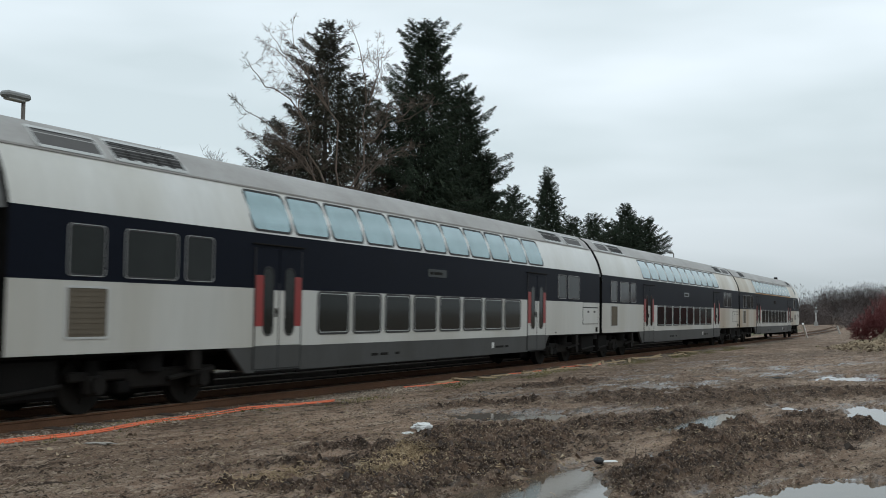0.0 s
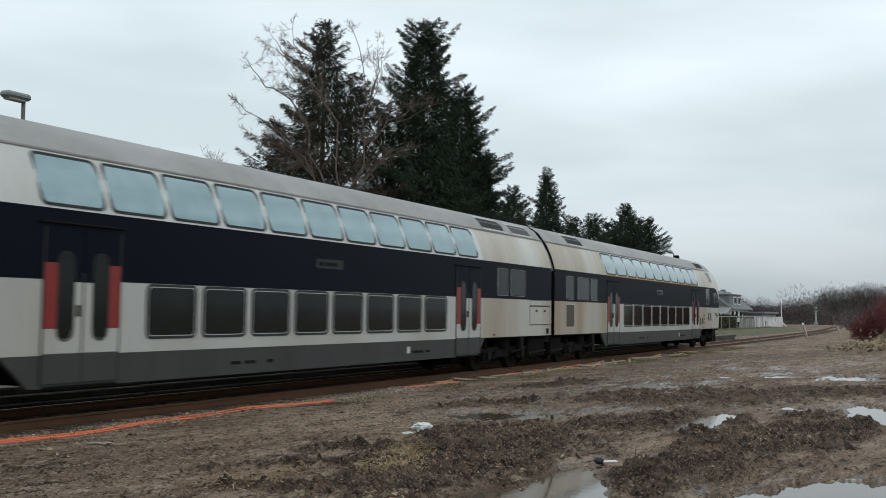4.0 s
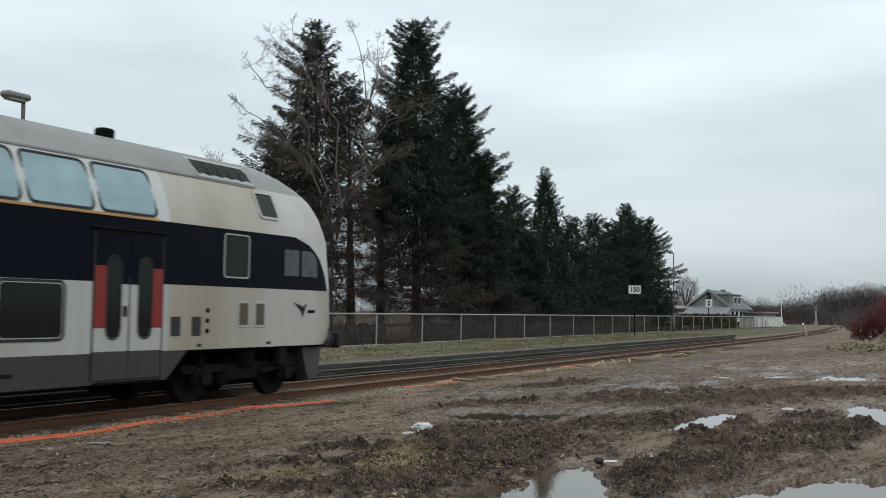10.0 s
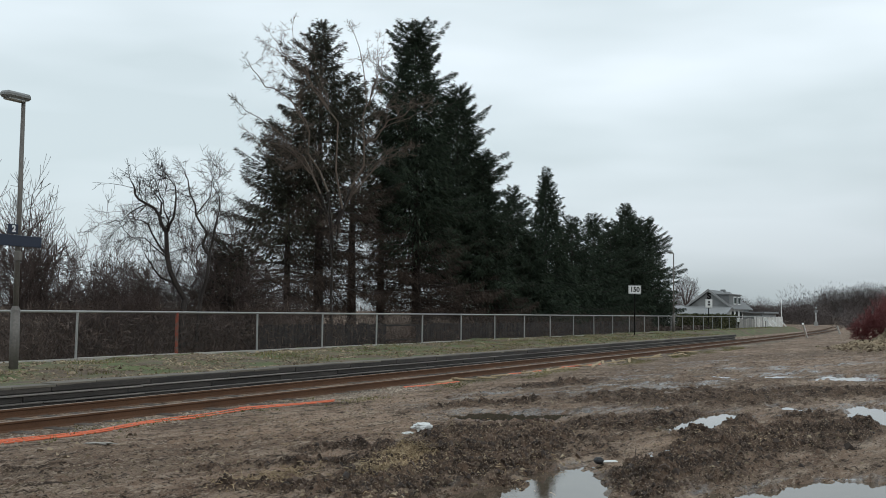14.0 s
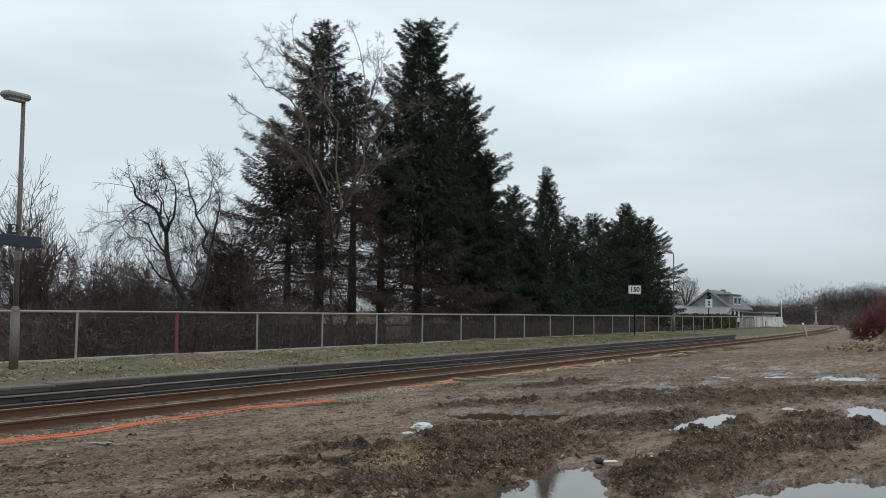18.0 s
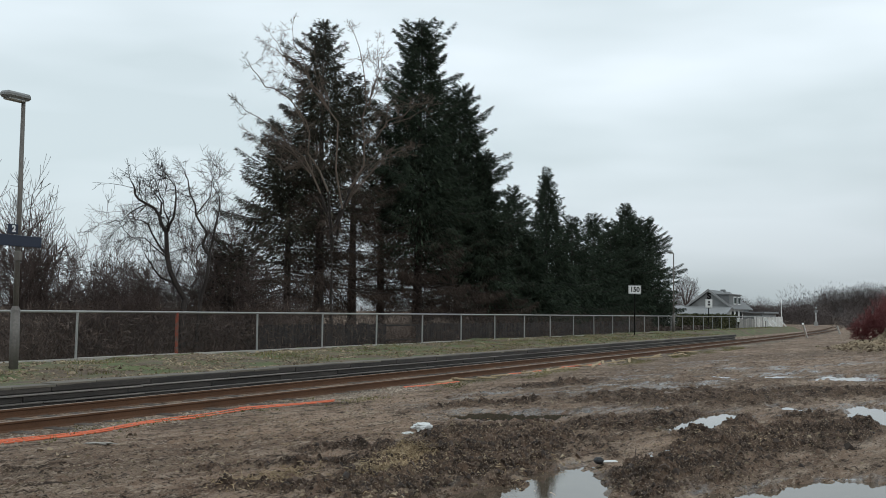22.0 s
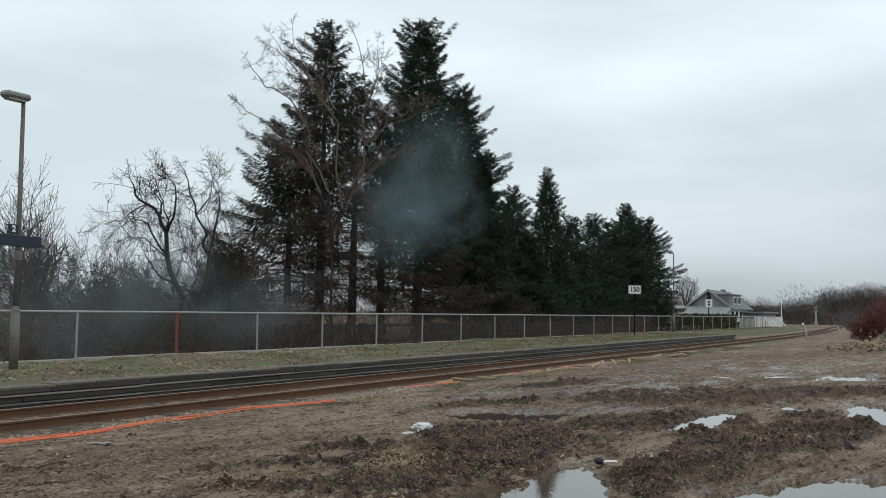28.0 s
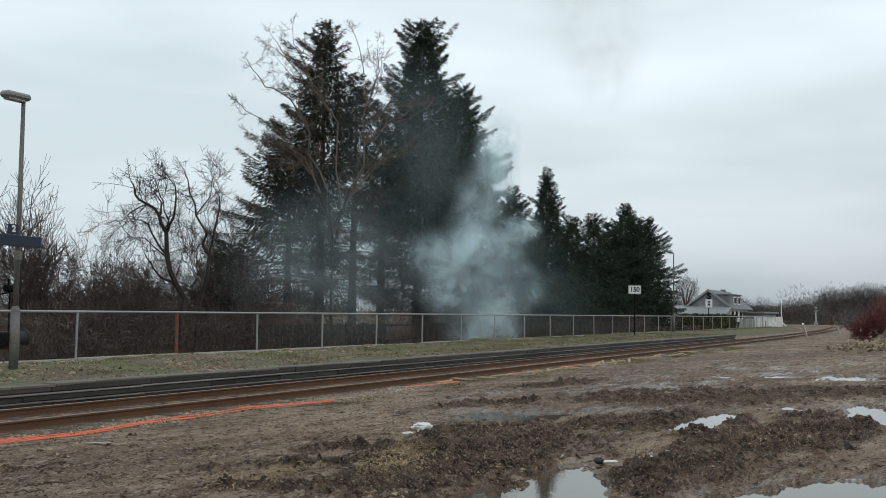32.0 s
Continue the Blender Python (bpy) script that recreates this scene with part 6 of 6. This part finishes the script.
for x in (1.0, 4.5, 8.0, 11.5):
    wd = part("window", box(x, x + 1.6, -3.78, -3.68, 1.6, 2.7, 0.02), M_GEAR, house, "dark house window")
    part("pane", box(x + 0.1, x + 1.5, -3.81, -3.77, 1.7, 2.6), M_GLASS, wd)
part("chimney", box(11.0, 11.9, -0.4, 0.4, 5.5, 6.25, 0.04), M_TILES, house)
shed = holder("garden_shed", pose(170, 29.2, -0.2))
tagged(shed, "low flat-roofed grey shed behind the white fence", "shed")
part("wall", box(0, 14, -1.0, 5, 0, 2.2), M_GABLE, shed)
part("roof", box(-0.5, 14.5, -1.4, 5.4, 2.2, 2.5, 0.05), M_TILES, shed)
white_fence = holder("white_fence", pose(153.5, 26.5, -0.4))
tagged(white_fence, "weathered white board fence in front of the house", "fence")
M_WHITEBOARD = mat("peeling_white_board", (0.58, 0.58, 0.56), 0.9, 0, 0.15, 0.6, 8.0, second=(0.27, 0.26, 0.24), amount=0.3, per_object=0.25)
board = None
for i in range(23):
    if board is None:
        ob = part("board", box(0, 1.1, 0, 0.06, 0.05, 1.9, 0.02), M_WHITEBOARD, white_fence)
        board = ob.data
    else:
        ob = link_mesh("board", board, None, white_fence)
    ob.location = (i * 1.15, 0, random.uniform(-0.12, 0.1))
for i, (x, tilt) in enumerate(((10, 40), (14, 35), (18, 48), (24, 40))):
    ob = part("prop", box(-0.08, 0.08, -0.08, 0.08, 0, 1.7, 0.02), M_SIGN, white_fence)
    ob.matrix_basis = pose(x, -1.2, 0, -tilt, 0, 0)

grey_fence = holder("grey_board_fence", pose(137, 26.4, -0.5))
tagged(grey_fence, "weathered grey board fence beside the white one", "fence")
M_GREYBOARD = mat("weathered_grey_board", (0.24, 0.235, 0.22), 0.9, 0, 0.2, 0.6, 8.0, per_object=0.3)
for i in range(14):
    ob = part("board", box(0, 1.1, 0, 0.06, 0.05, 1.7, 0.02), M_GREYBOARD, grey_fence) if i == 0 else link_mesh("board", ob.data, None, grey_fence)
    ob.location = (i * 1.15, 0, random.uniform(-0.08, 0.08))


def hedge(x0, x1, y0, y1, h, count, material, label, seed):
    r = np.random.RandomState(seed)
    p = np.stack([r.uniform(x0, x1, count), r.uniform(y0, y1, count), -0.3 + r.rand(count) ** 0.6 * h], -1)
    ob = sprays("hedge", p, r.normal(0, 1, (count, 3)), r.uniform(0.15, 0.45, count), r.uniform(0.03, 0.08, count), material, None, r)
    tagged(ob, label, "hedge", kind="stuff")


M_HEDGE = island_mat("olive_hedge_leaves", (0.03, 0.036, 0.014), (0.09, 0.088, 0.035), 0.9, 0.2)
hedge(98, 121, 22.6, 24.2, 1.95, 12000, M_HEDGE, "clipped olive green garden hedge", 61)
hedge(84, 100, 21.4, 22.6, 0.9, 2500, M_DEAD, "low dead scrub at the fence end", 62)

# ---- far woods ----


def woods(x0, y0, x1, y1, h, count, seed, material=None, width=10.0):
    """A far wood: round bare crowns of fine twigs over a darker, lower fringe."""
    r = np.random.RandomState(seed)
    trees = max(12, int(math.hypot(x1 - x0, y1 - y0) / 1.1))
    f = r.rand(trees)
    cx, cy = x0 + (x1 - x0) * f, y0 + (y1 - y0) * f + r.normal(0, width, trees)
    top = h * (0.72 + 0.3 * r.rand(trees) + 0.3 * fbm(f * 9, f * 2 + seed, 2))
    k = r.randint(0, trees, count)
    v = r.normal(size=(count, 3))
    v /= np.linalg.norm(v, axis=1, keepdims=True)
    v *= (r.rand(count) ** 0.45)[:, None]
    root = np.stack([cx[k] + v[:, 0] * top[k] * 0.42, cy[k] + v[:, 1] * top[k] * 0.42, top[k] * (0.55 + 0.42 * v[:, 2])], -1)
    low = r.rand(count) < 0.5
    root[low, 2] = r.rand(low.sum()) * h * 0.62
    root[low, 0], root[low, 1] = x0 + (x1 - x0) * f[k][low] + r.normal(0, 3, low.sum()), y0 + (y1 - y0) * r.rand(low.sum())
    root[:, 2] -= 0.5
    way = v + r.normal(0, 0.4, (count, 3)) + np.array([0, 0, 0.6])
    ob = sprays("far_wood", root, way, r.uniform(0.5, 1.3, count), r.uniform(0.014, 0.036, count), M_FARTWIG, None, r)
    tagged(ob, "leafless brown wood along the horizon", "woodland", kind="stuff")


woods(300, -40, 262, 24, 10.5, 150000, 71, None, 3.0)
woods(252, 26, 240, 48, 6.4, 34000, 76, None, 3.0)
woods(420, 30, 420, 90, 8.5, 30000, 72)
woods(300, 60, 420, 140, 8.5, 22000, 73)
woods(120, 140, 300, 150, 5.0, 16000, 74)
woods(60, 130, 160, 150, 4.5, 16000, 75, None, 4.0)
woods(268, 6, 255, 30, 9.5, 26000, 78, None, 3.0)
woods(215, 19, 185, -2, 4.2, 26000, 79, None, 2.0)


def round_tree(label, x, y, h, wide, count, seed):
    """A far leafless tree: trunk, a few forks, and a round crown of fine twigs."""
    r = np.random.RandomState(seed)
    t = holder("bare_tree", pose(x, y, float(ground_height(x, y)) - 0.05))
    tagged(t, label, "tree", "leafless trees beyond the fence")
    segs = [(0, 0, 0, 0, 0, h * 0.4, 0.22, 0.17)]
    for a in np.linspace(0, 6.28, 9, endpoint=False):
        p = np.array((0, 0, h * r.uniform(0.28, 0.45)))
        q = np.array((math.cos(a) * wide * 0.5, math.sin(a) * wide * 0.5, h * r.uniform(0.6, 0.75)))
        e = np.array((math.cos(a + 0.3) * wide * 0.85, math.sin(a + 0.3) * wide * 0.85, h * r.uniform(0.75, 0.95)))
        segs += [(*p, *q, 0.1, 0.06), (*q, *e, 0.06, 0.025)]
    tubes("trunk", segs, M_TWIG, t, 6)
    v = r.normal(size=(count, 3))
    v /= np.linalg.norm(v, axis=1, keepdims=True)
    lumpy = 0.85 + 0.25 * fbm(np.arctan2(v[:, 1], v[:, 0]) * 1.5 + seed, v[:, 2] * 3, 3)
    p = v * (r.rand(count) ** 0.4 * lumpy)[:, None]
    root = np.stack([p[:, 0] * wide, p[:, 1] * wide, h * (0.64 + 0.36 * p[:, 2])], -1)
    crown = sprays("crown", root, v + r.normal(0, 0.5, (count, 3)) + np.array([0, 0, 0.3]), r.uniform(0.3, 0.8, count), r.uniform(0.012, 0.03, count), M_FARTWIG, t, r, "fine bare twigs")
    crown["kind"] = "stuff"


round_tree("round bare tree behind the house", 200, 47.4, 9.9, 2.8, 3200, 59)
round_tree("lower bare tree beside the round one", 204, 51.5, 7.4, 3.0, 2200, 60)
for x, y, h, wide, k in ((262, 19.5, 10.6, 4.0, 61), (258, 27, 8.6, 3.4, 63), (266, 12.5, 11.4, 5.0, 65), (262, 23, 9.4, 3.4, 67), (268, 9, 11.0, 4.4, 68)):
    round_tree("bare wood-edge tree on the horizon", x, y, h, wide, 3600, k)

# red-twigged bushes at the edge of the yard
for x, y, k, s in ((76, 3.6, 1.5, 81), (78, 5.2, 1.05, 82), (75, 2.9, 1.35, 83), (81, 6.4, 0.75, 84), (79, 4.4, 1.25, 85)):
    bare_tree("red-stemmed dogwood bush at the yard edge", x, y, [(0.5 * math.cos(a), 0.5 * math.sin(a), 1, 1.1 * k, 0.03, 0.12, 0.06, 2) for a in (0, 0.9, 1.8, 2.7, 3.6, 4.5, 5.4)], s, M_REDTWIG, 3, 2.0, "dogwood_bush")
R6 = np.random.RandomState(91)
hx, hy = 67.0 + R6.normal(0, 2.6, 5000), 4.5 + R6.normal(0, 0.9, 5000)
tagged(lumps("rubble_heap", hx, hy, ground_height(hx, hy) + 0.02, R6.gamma(2.0, 0.03, 5000) + 0.02, M_LITTER, flat=0.7, seed=92), "heap of pale rubble and broken soil", "rubble heap", kind="stuff")

# ---- locomotive on the siding behind the fence ----
SIDING_Y, SIDING_Z = 24.4, -0.25
siding = holder("siding_track", pose(0, SIDING_Y, SIDING_Z))
tagged(siding, "rusty siding rails behind the platform fence", "railway track", kind="structure")
for side in (-0.7525, 0.7525):
    bm = bmesh.new()
    add_box(bm, -60, 40, side - 0.07, side + 0.07, -0.16, -0.14)
    add_box(bm, -60, 40, side - 0.012, side + 0.012, -0.14, -0.04)
    add_box(bm, -60, 40, side - 0.036, side + 0.036, -0.04, 0.0)
    part("rail", bm, M_RAIL, siding)
M_BEAM = mat("dark_red_buffer_beam", (0.12, 0.012, 0.012), 0.6, 0, 0.2)
loco = holder("diesel_locomotive")
tagged(loco, "dark diesel locomotive end with red beam and black buffers", "locomotive")
part("frame", box(-12, -0.75, -1.25, 1.25, 0.85, 1.2, 0.03), M_DARK, loco)
part("buffer_beam", box(-0.85, -0.7, -1.3, 1.3, 0.75, 1.25, 0.03), M_BEAM, loco, "dark red buffer beam")
part("hood", box(-8.0, -1.6, -0.95, 0.95, 1.2, 2.6, 0.12), M_NAVY, loco)
part("cab", box(-11.8, -8.0, -1.4, 1.4, 1.2, 3.9, 0.15), M_NAVY, loco)
for side in (-1, 1):
    bm = rod((-0.72, side * 0.9, 1.05), (-0.3, side * 0.9, 1.05), 0.13, n=16)
    add_rod(bm, (-0.48, side * 0.9, 1.05), (-0.06, side * 0.9, 1.05), 0.19, n=20)
    add_rod(bm, (-0.06, side * 0.9, 1.05), (0.0, side * 0.9, 1.05), 0.22, n=20)
    part("buffer", bm, M_RUBBER, loco, "black round buffer")
    bm = rod((-0.85, side * 1.2, 1.2), (-0.85, side * 1.2, 2.3), 0.02, n=6)
    add_rod(bm, (-1.6, side * 1.2, 2.2), (-0.85, side * 1.2, 2.3), 0.02, n=6)
    part("handrail", bm, M_DARK, loco)
    lamp = part("marker_lamp", rod((-0.95, side * 1.15, 2.42), (-0.68, side * 1.15, 2.42), 0.1, n=12), M_DARK, loco, "black marker lamp")
    part("lamp_hook", rod((-0.85, side * 1.15, 2.5), (-0.85, side * 1.15, 2.68), 0.025, n=6), M_DARK, lamp)
for x in (-2.2, -5.0, -8.5, -10.8):
    bm = rod((0, -0.8, 0), (0, 0.8, 0), 0.08, n=8)
    for side in (-1, 1):
        add_rod(bm, (0, side * 0.69, 0), (0, side * 0.82, 0), 0.5, n=24)
    w = part("wheelset", bm, M_GEAR, loco)
    w.location = (x, 0, 0.5)

# ---- exhaust smoke ----


def smoke_mat(name, tone, density, seed):
    m = bpy.data.materials.new(name)
    m.use_nodes = True
    n, l = m.node_tree.nodes, m.node_tree.links
    n.clear()
    out, mix, clear, dif = n.new("ShaderNodeOutputMaterial"), n.new("ShaderNodeMixShader"), n.new("ShaderNodeBsdfTransparent"), n.new("ShaderNodeBsdfDiffuse")
    dif.inputs["Color"].default_value = (*tone, 1)
    tc, ln, info = n.new("ShaderNodeTexCoord"), n.new("ShaderNodeVectorMath"), n.new("ShaderNodeObjectInfo")
    ln.operation = "LENGTH"
    l.new(tc.outputs["Object"], ln.inputs[0])
    fall = n.new("ShaderNodeMapRange")
    fall.interpolation_type = "SMOOTHERSTEP"
    fall.inputs["From Min"].default_value, fall.inputs["From Max"].default_value = 1.0, 0.1
    l.new(ln.outputs["Value"], fall.inputs["Value"])
    sh = n.new("ShaderNodeVectorMath")
    sh.operation = "ADD"
    mul = n.new("ShaderNodeMath")
    mul.operation = "MULTIPLY"
    mul.inputs[1].default_value = 37.0 + seed
    l.new(info.outputs["Random"], mul.inputs[0])
    l.new(tc.outputs["Object"], sh.inputs[0])
    l.new(mul.outputs[0], sh.inputs[1])
    no, rg = n.new("ShaderNodeTexNoise"), n.new("ShaderNodeMapRange")
    no.inputs["Scale"].default_value, no.inputs["Detail"].default_value = 1.5, 4.0
    no.inputs["Distortion"].default_value = 0.5
    rg.inputs["From Min"].default_value, rg.inputs["From Max"].default_value = 0.27, 0.7
    l.new(sh.outputs[0], no.inputs["Vector"])
    l.new(no.outputs["Fac"], rg.inputs["Value"])
    a, b = n.new("ShaderNodeMath"), n.new("ShaderNodeMath")
    a.operation = b.operation = "MULTIPLY"
    l.new(fall.outputs[0], a.inputs[0])
    l.new(rg.outputs[0], a.inputs[1])
    l.new(a.outputs[0], b.inputs[0])
    b.inputs[1].default_value = density
    l.new(b.outputs[0], mix.inputs[0])
    l.new(clear.outputs[0], mix.inputs[1])
    l.new(dif.outputs[0], mix.inputs[2])
    l.new(mix.outputs[0], out.inputs[0])
    return m


M_SMOKE = smoke_mat("blue_grey_exhaust_smoke", (0.6, 0.76, 0.81), 0.84, 1)
M_WISP = smoke_mat("thin_blue_exhaust_wisp", (0.3, 0.42, 0.46), 0.4, 3)
M_THIN = smoke_mat("thin_exhaust_haze", (0.4, 0.52, 0.55), 0.24, 5)
# Same exhaust seen against the sky: its backlit brown is put into the colour.
M_BROWN = smoke_mat("backlit_brown_exhaust_haze", (0.62, 0.55, 0.52), 0.26, 9)


def lens_mesh(name, material):
    """A billow: a domed round cushion, thick in the middle."""
    bm = bmesh.new()
    rings, seg = 6, 20
    top = bm.verts.new((0, -0.3, 0))
    last = None
    for i in range(1, rings + 1):
        r = i / rings
        row = [bm.verts.new((r * math.cos(a), -0.3 * (1 - r * r), r * math.sin(a))) for a in np.linspace(0, 2 * math.pi, seg, endpoint=False)]
        for j in range(seg):
            k = (j + 1) % seg
            bm.faces.new((last[j], row[j], row[k], last[k]) if last else (top, row[j], row[k]))
        last = row
    me = bpy.data.meshes.new(name)
    bm.to_mesh(me)
    bm.free()
    me.polygons.foreach_set("use_smooth", [True] * len(me.polygons))
    me.materials.append(material)
    return me


def cloud(name, label, puffs, material, seed):
    """puffs: (x, y, z, radius, stretch) about the cloud's own middle."""
    r = random.Random(seed)
    t = holder(name)
    tagged(t, label, "smoke", "drifting exhaust smoke")
    me = lens_mesh("billow", material)
    for x, y, z, size, tall in puffs:
        ob = new("billow", me)
        ob.parent = t
        ob.location = (x, y, z)
        ob.rotation_euler = (radians(r.uniform(-14, 14)), radians(r.uniform(-25, 25)), radians(-63 + r.uniform(-16, 16)))
        ob.scale = (size * 1.15, size, size * tall * 1.15)
    return t


# axes inside a cloud: x along the line, y across, z up
main_smoke = cloud("smoke_cloud", "blue-grey diesel exhaust cloud drifting past the trees",
                   ((-4.8, 0.0, -3.6, 2.0, 0.9), (-3.4, 0.5, -2.5, 1.9, 1.1), (-2.0, 0.0, -1.2, 1.8, 1.3), (-0.8, 0.5, 0.1, 1.9, 1.4), (0.4, 0.8, 1.9, 1.9, 1.5), (2.4, 0.5, 3.9, 1.9, 1.5), (4.2, 1.0, 5.9, 1.8, 1.3),
                    (3.3, 0.4, -0.9, 1.7, 0.9), (6.6, 1.0, 0.2, 1.9, 0.8), (9.0, 1.2, 1.0, 1.4, 0.7), (-6.3, 0.0, -2.0, 2.2, 0.9), (-1.8, -0.4, -6.0, 2.4, 1.1), (1.0, 0.2, -3.2, 2.2, 1.2),
                    (3.0, 1.0, -5.5, 2.4, 1.0), (7.6, 1.4, -3.4, 2.4, 1.1)), M_SMOKE, 3)
thin_smoke = cloud("smoke_cloud", "thin exhaust haze spreading round the smoke cloud",
                   ((-9, 1, 4.0, 5.5, 0.9), (9, 2, 4.5, 6.0, 0.9), (-14, 0, 3.0, 5.0, 0.8), (16, 2, 3.0, 6.5, 0.7), (-1, 2, 10.0, 5.5, 1.2)), M_THIN, 5)
brown_smoke = cloud("smoke_cloud", "thin exhaust haze tinted a backlit brown against the sky",
                    ((0, 0, 0, 4.6, 1.3), (-3, 1, 4.0, 4.0, 1.2), (4, 0, -2.5, 3.6, 1.2), (-6, 0, 8.0, 3.6, 1.2)), M_BROWN, 7)
low_smoke = cloud("smoke_cloud", "pale exhaust haze low along the fence",
                  ((0, 0, 0, 3.6, 0.7), (-5, 0, 0.6, 4.0, 0.7), (4, 1, 0.8, 3.4, 0.6), (9, 1, 0.0, 3.6, 0.5)), M_THIN, 9)
high_smoke = cloud("smoke_cloud", "small blue exhaust wisp before the tall spruce",
                   ((0, 0, 0, 3.2, 1.3), (2.5, 0, -2.5, 2.8, 1.0), (-3.5, 0, -3.0, 3.0, 1.2)), M_WISP, 11)


def smoke_motion():
    """The wind carries the smoke from the left, along the platform; the first wisps sink into the trees."""
    walk(main_smoke, [(0.0, pose(-16.0, 25, 7.0)), (28.5, pose(-16.0, 25, 7.0)), (29.5, pose(2.0, 25, 8.6)), (30.0, pose(13.0, 25, 9.6)), (30.25, pose(25.5, 25, 10.2)), (30.5, pose(36.0, 25, 10.3)), (31.0, pose(41.3, 25, 9.1)),
                      (31.5, pose(48.9, 25, 8.2)), (32.0, pose(55.5, 25, 6.4))])
    walk(thin_smoke, [(0.0, pose(-14.0, 26, 0.4)), (26.0, pose(-14.0, 26, 0.4)), (28.5, pose(6.0, 26, 0.2)), (30.0, pose(31.0, 26, 0.4)), (31.0, pose(43.0, 26, 0.4)), (32.0, pose(53.0, 26, 0.2))])
    walk(brown_smoke, [(0.0, pose(2.0, 24, 9.0)), (27.0, pose(2.0, 24, 9.0)), (29.5, pose(22.5, 24, 9.5)), (30.0, pose(26.5, 24, 11.0)), (30.5, pose(32.5, 24, 13.5)),
                       (31.0, pose(42.0, 24, 19.5)), (31.5, pose(56.5, 24, 21.5)), (32.0, pose(72.0, 24, 23.0))])
    walk(low_smoke, [(0.0, pose(6.0, 24, 0.8)), (26.4, pose(6.0, 24, 0.8)), (27.5, pose(19.0, 24, 0.9)), (28.0, pose(25.0, 25, 1.2)), (28.5, pose(30.0, 26, 1.0)), (29.0, pose(37.0, 29, 0.8)),
                     (29.6, pose(45.0, 37, 0.6)), (30.4, pose(52.0, 43, 0.4)), (32.0, pose(62.0, 48, 0.2))])
    walk(high_smoke, [(0.0, pose(-4.0, 26, 5.0)), (25.6, pose(-4.0, 26, 5.0)), (27.5, pose(41.5, 27, 9.0)), (28.0, pose(53.0, 27.5, 10.0)), (28.5, pose(60.0, 31.0, 7.5)), (29.0, pose(67.0, 37.0, 6.0)),
                      (30.0, pose(82.0, 44.0, 4.0)), (32.0, pose(100.0, 50.0, 2.0))])
    walk(loco, [(0.0, pose(-2.0, SIDING_Y, SIDING_Z)), (19.0, pose(-2.0, SIDING_Y, SIDING_Z)), (22.0, pose(2.1, SIDING_Y, SIDING_Z)), (27.5, pose(12.3, SIDING_Y, SIDING_Z)), (31.0, pose(18.9, SIDING_Y, SIDING_Z)), (32.0, pose(20.8, SIDING_Y, SIDING_Z))])


# ---- sway of the tall trees in the wind, in degrees, every half second ----
SWAY_B = "15 32 33 22 12 15 16 13 13 13 13 13 6 4 7 6 -2 7 10 1 -13 -22 -19 -8 -1 -7 -17 -20 -13 -2 -3 -3 -4 -4 -5 -1 6 7 -1 -10 -10 3 15 13 3 -10 -14 -10 6 12 -1 -5 2 6 10 9 4 1 6 7 -1 -10 -8 -2 7"
SWAY_A = "8 15 11 9 17 14 6 3 2 1 0 -1 0 2 -6 -6 3 9 6 -11 -14 -6 0 -8 -12 -9 -3 -1 -4 -1 -1 -1 -1 -1 -3 -1 0 -1 -4 -1 3 3 2 -1 -1 0 -1 0 6 6 6 6 7 8 8 8 5 0 2 3 3 6 -3 -4 3"


def tree_motion():
    ahead = Vector((math.cos(YAW), math.sin(YAW), 0))
    for trees, values, tall in (((spruce_b,), SWAY_B, 760), ((spruce_a, spruce_a2), SWAY_A, 520), ((spruce_c,), SWAY_B, 1400), ((spruce_f,), SWAY_A, 1300), ((spruce_a3,), SWAY_A, 1000)):
        for tree in trees:
            place = tree.location.copy()
            walk(tree, [(0.5 * i, Matrix.Translation(place) @ Matrix.Rotation(float(v) / tall, 4, ahead)) for i, v in enumerate(values.split())])


def motions():
    train_motion()
    smoke_motion()
    tree_motion()


motions()
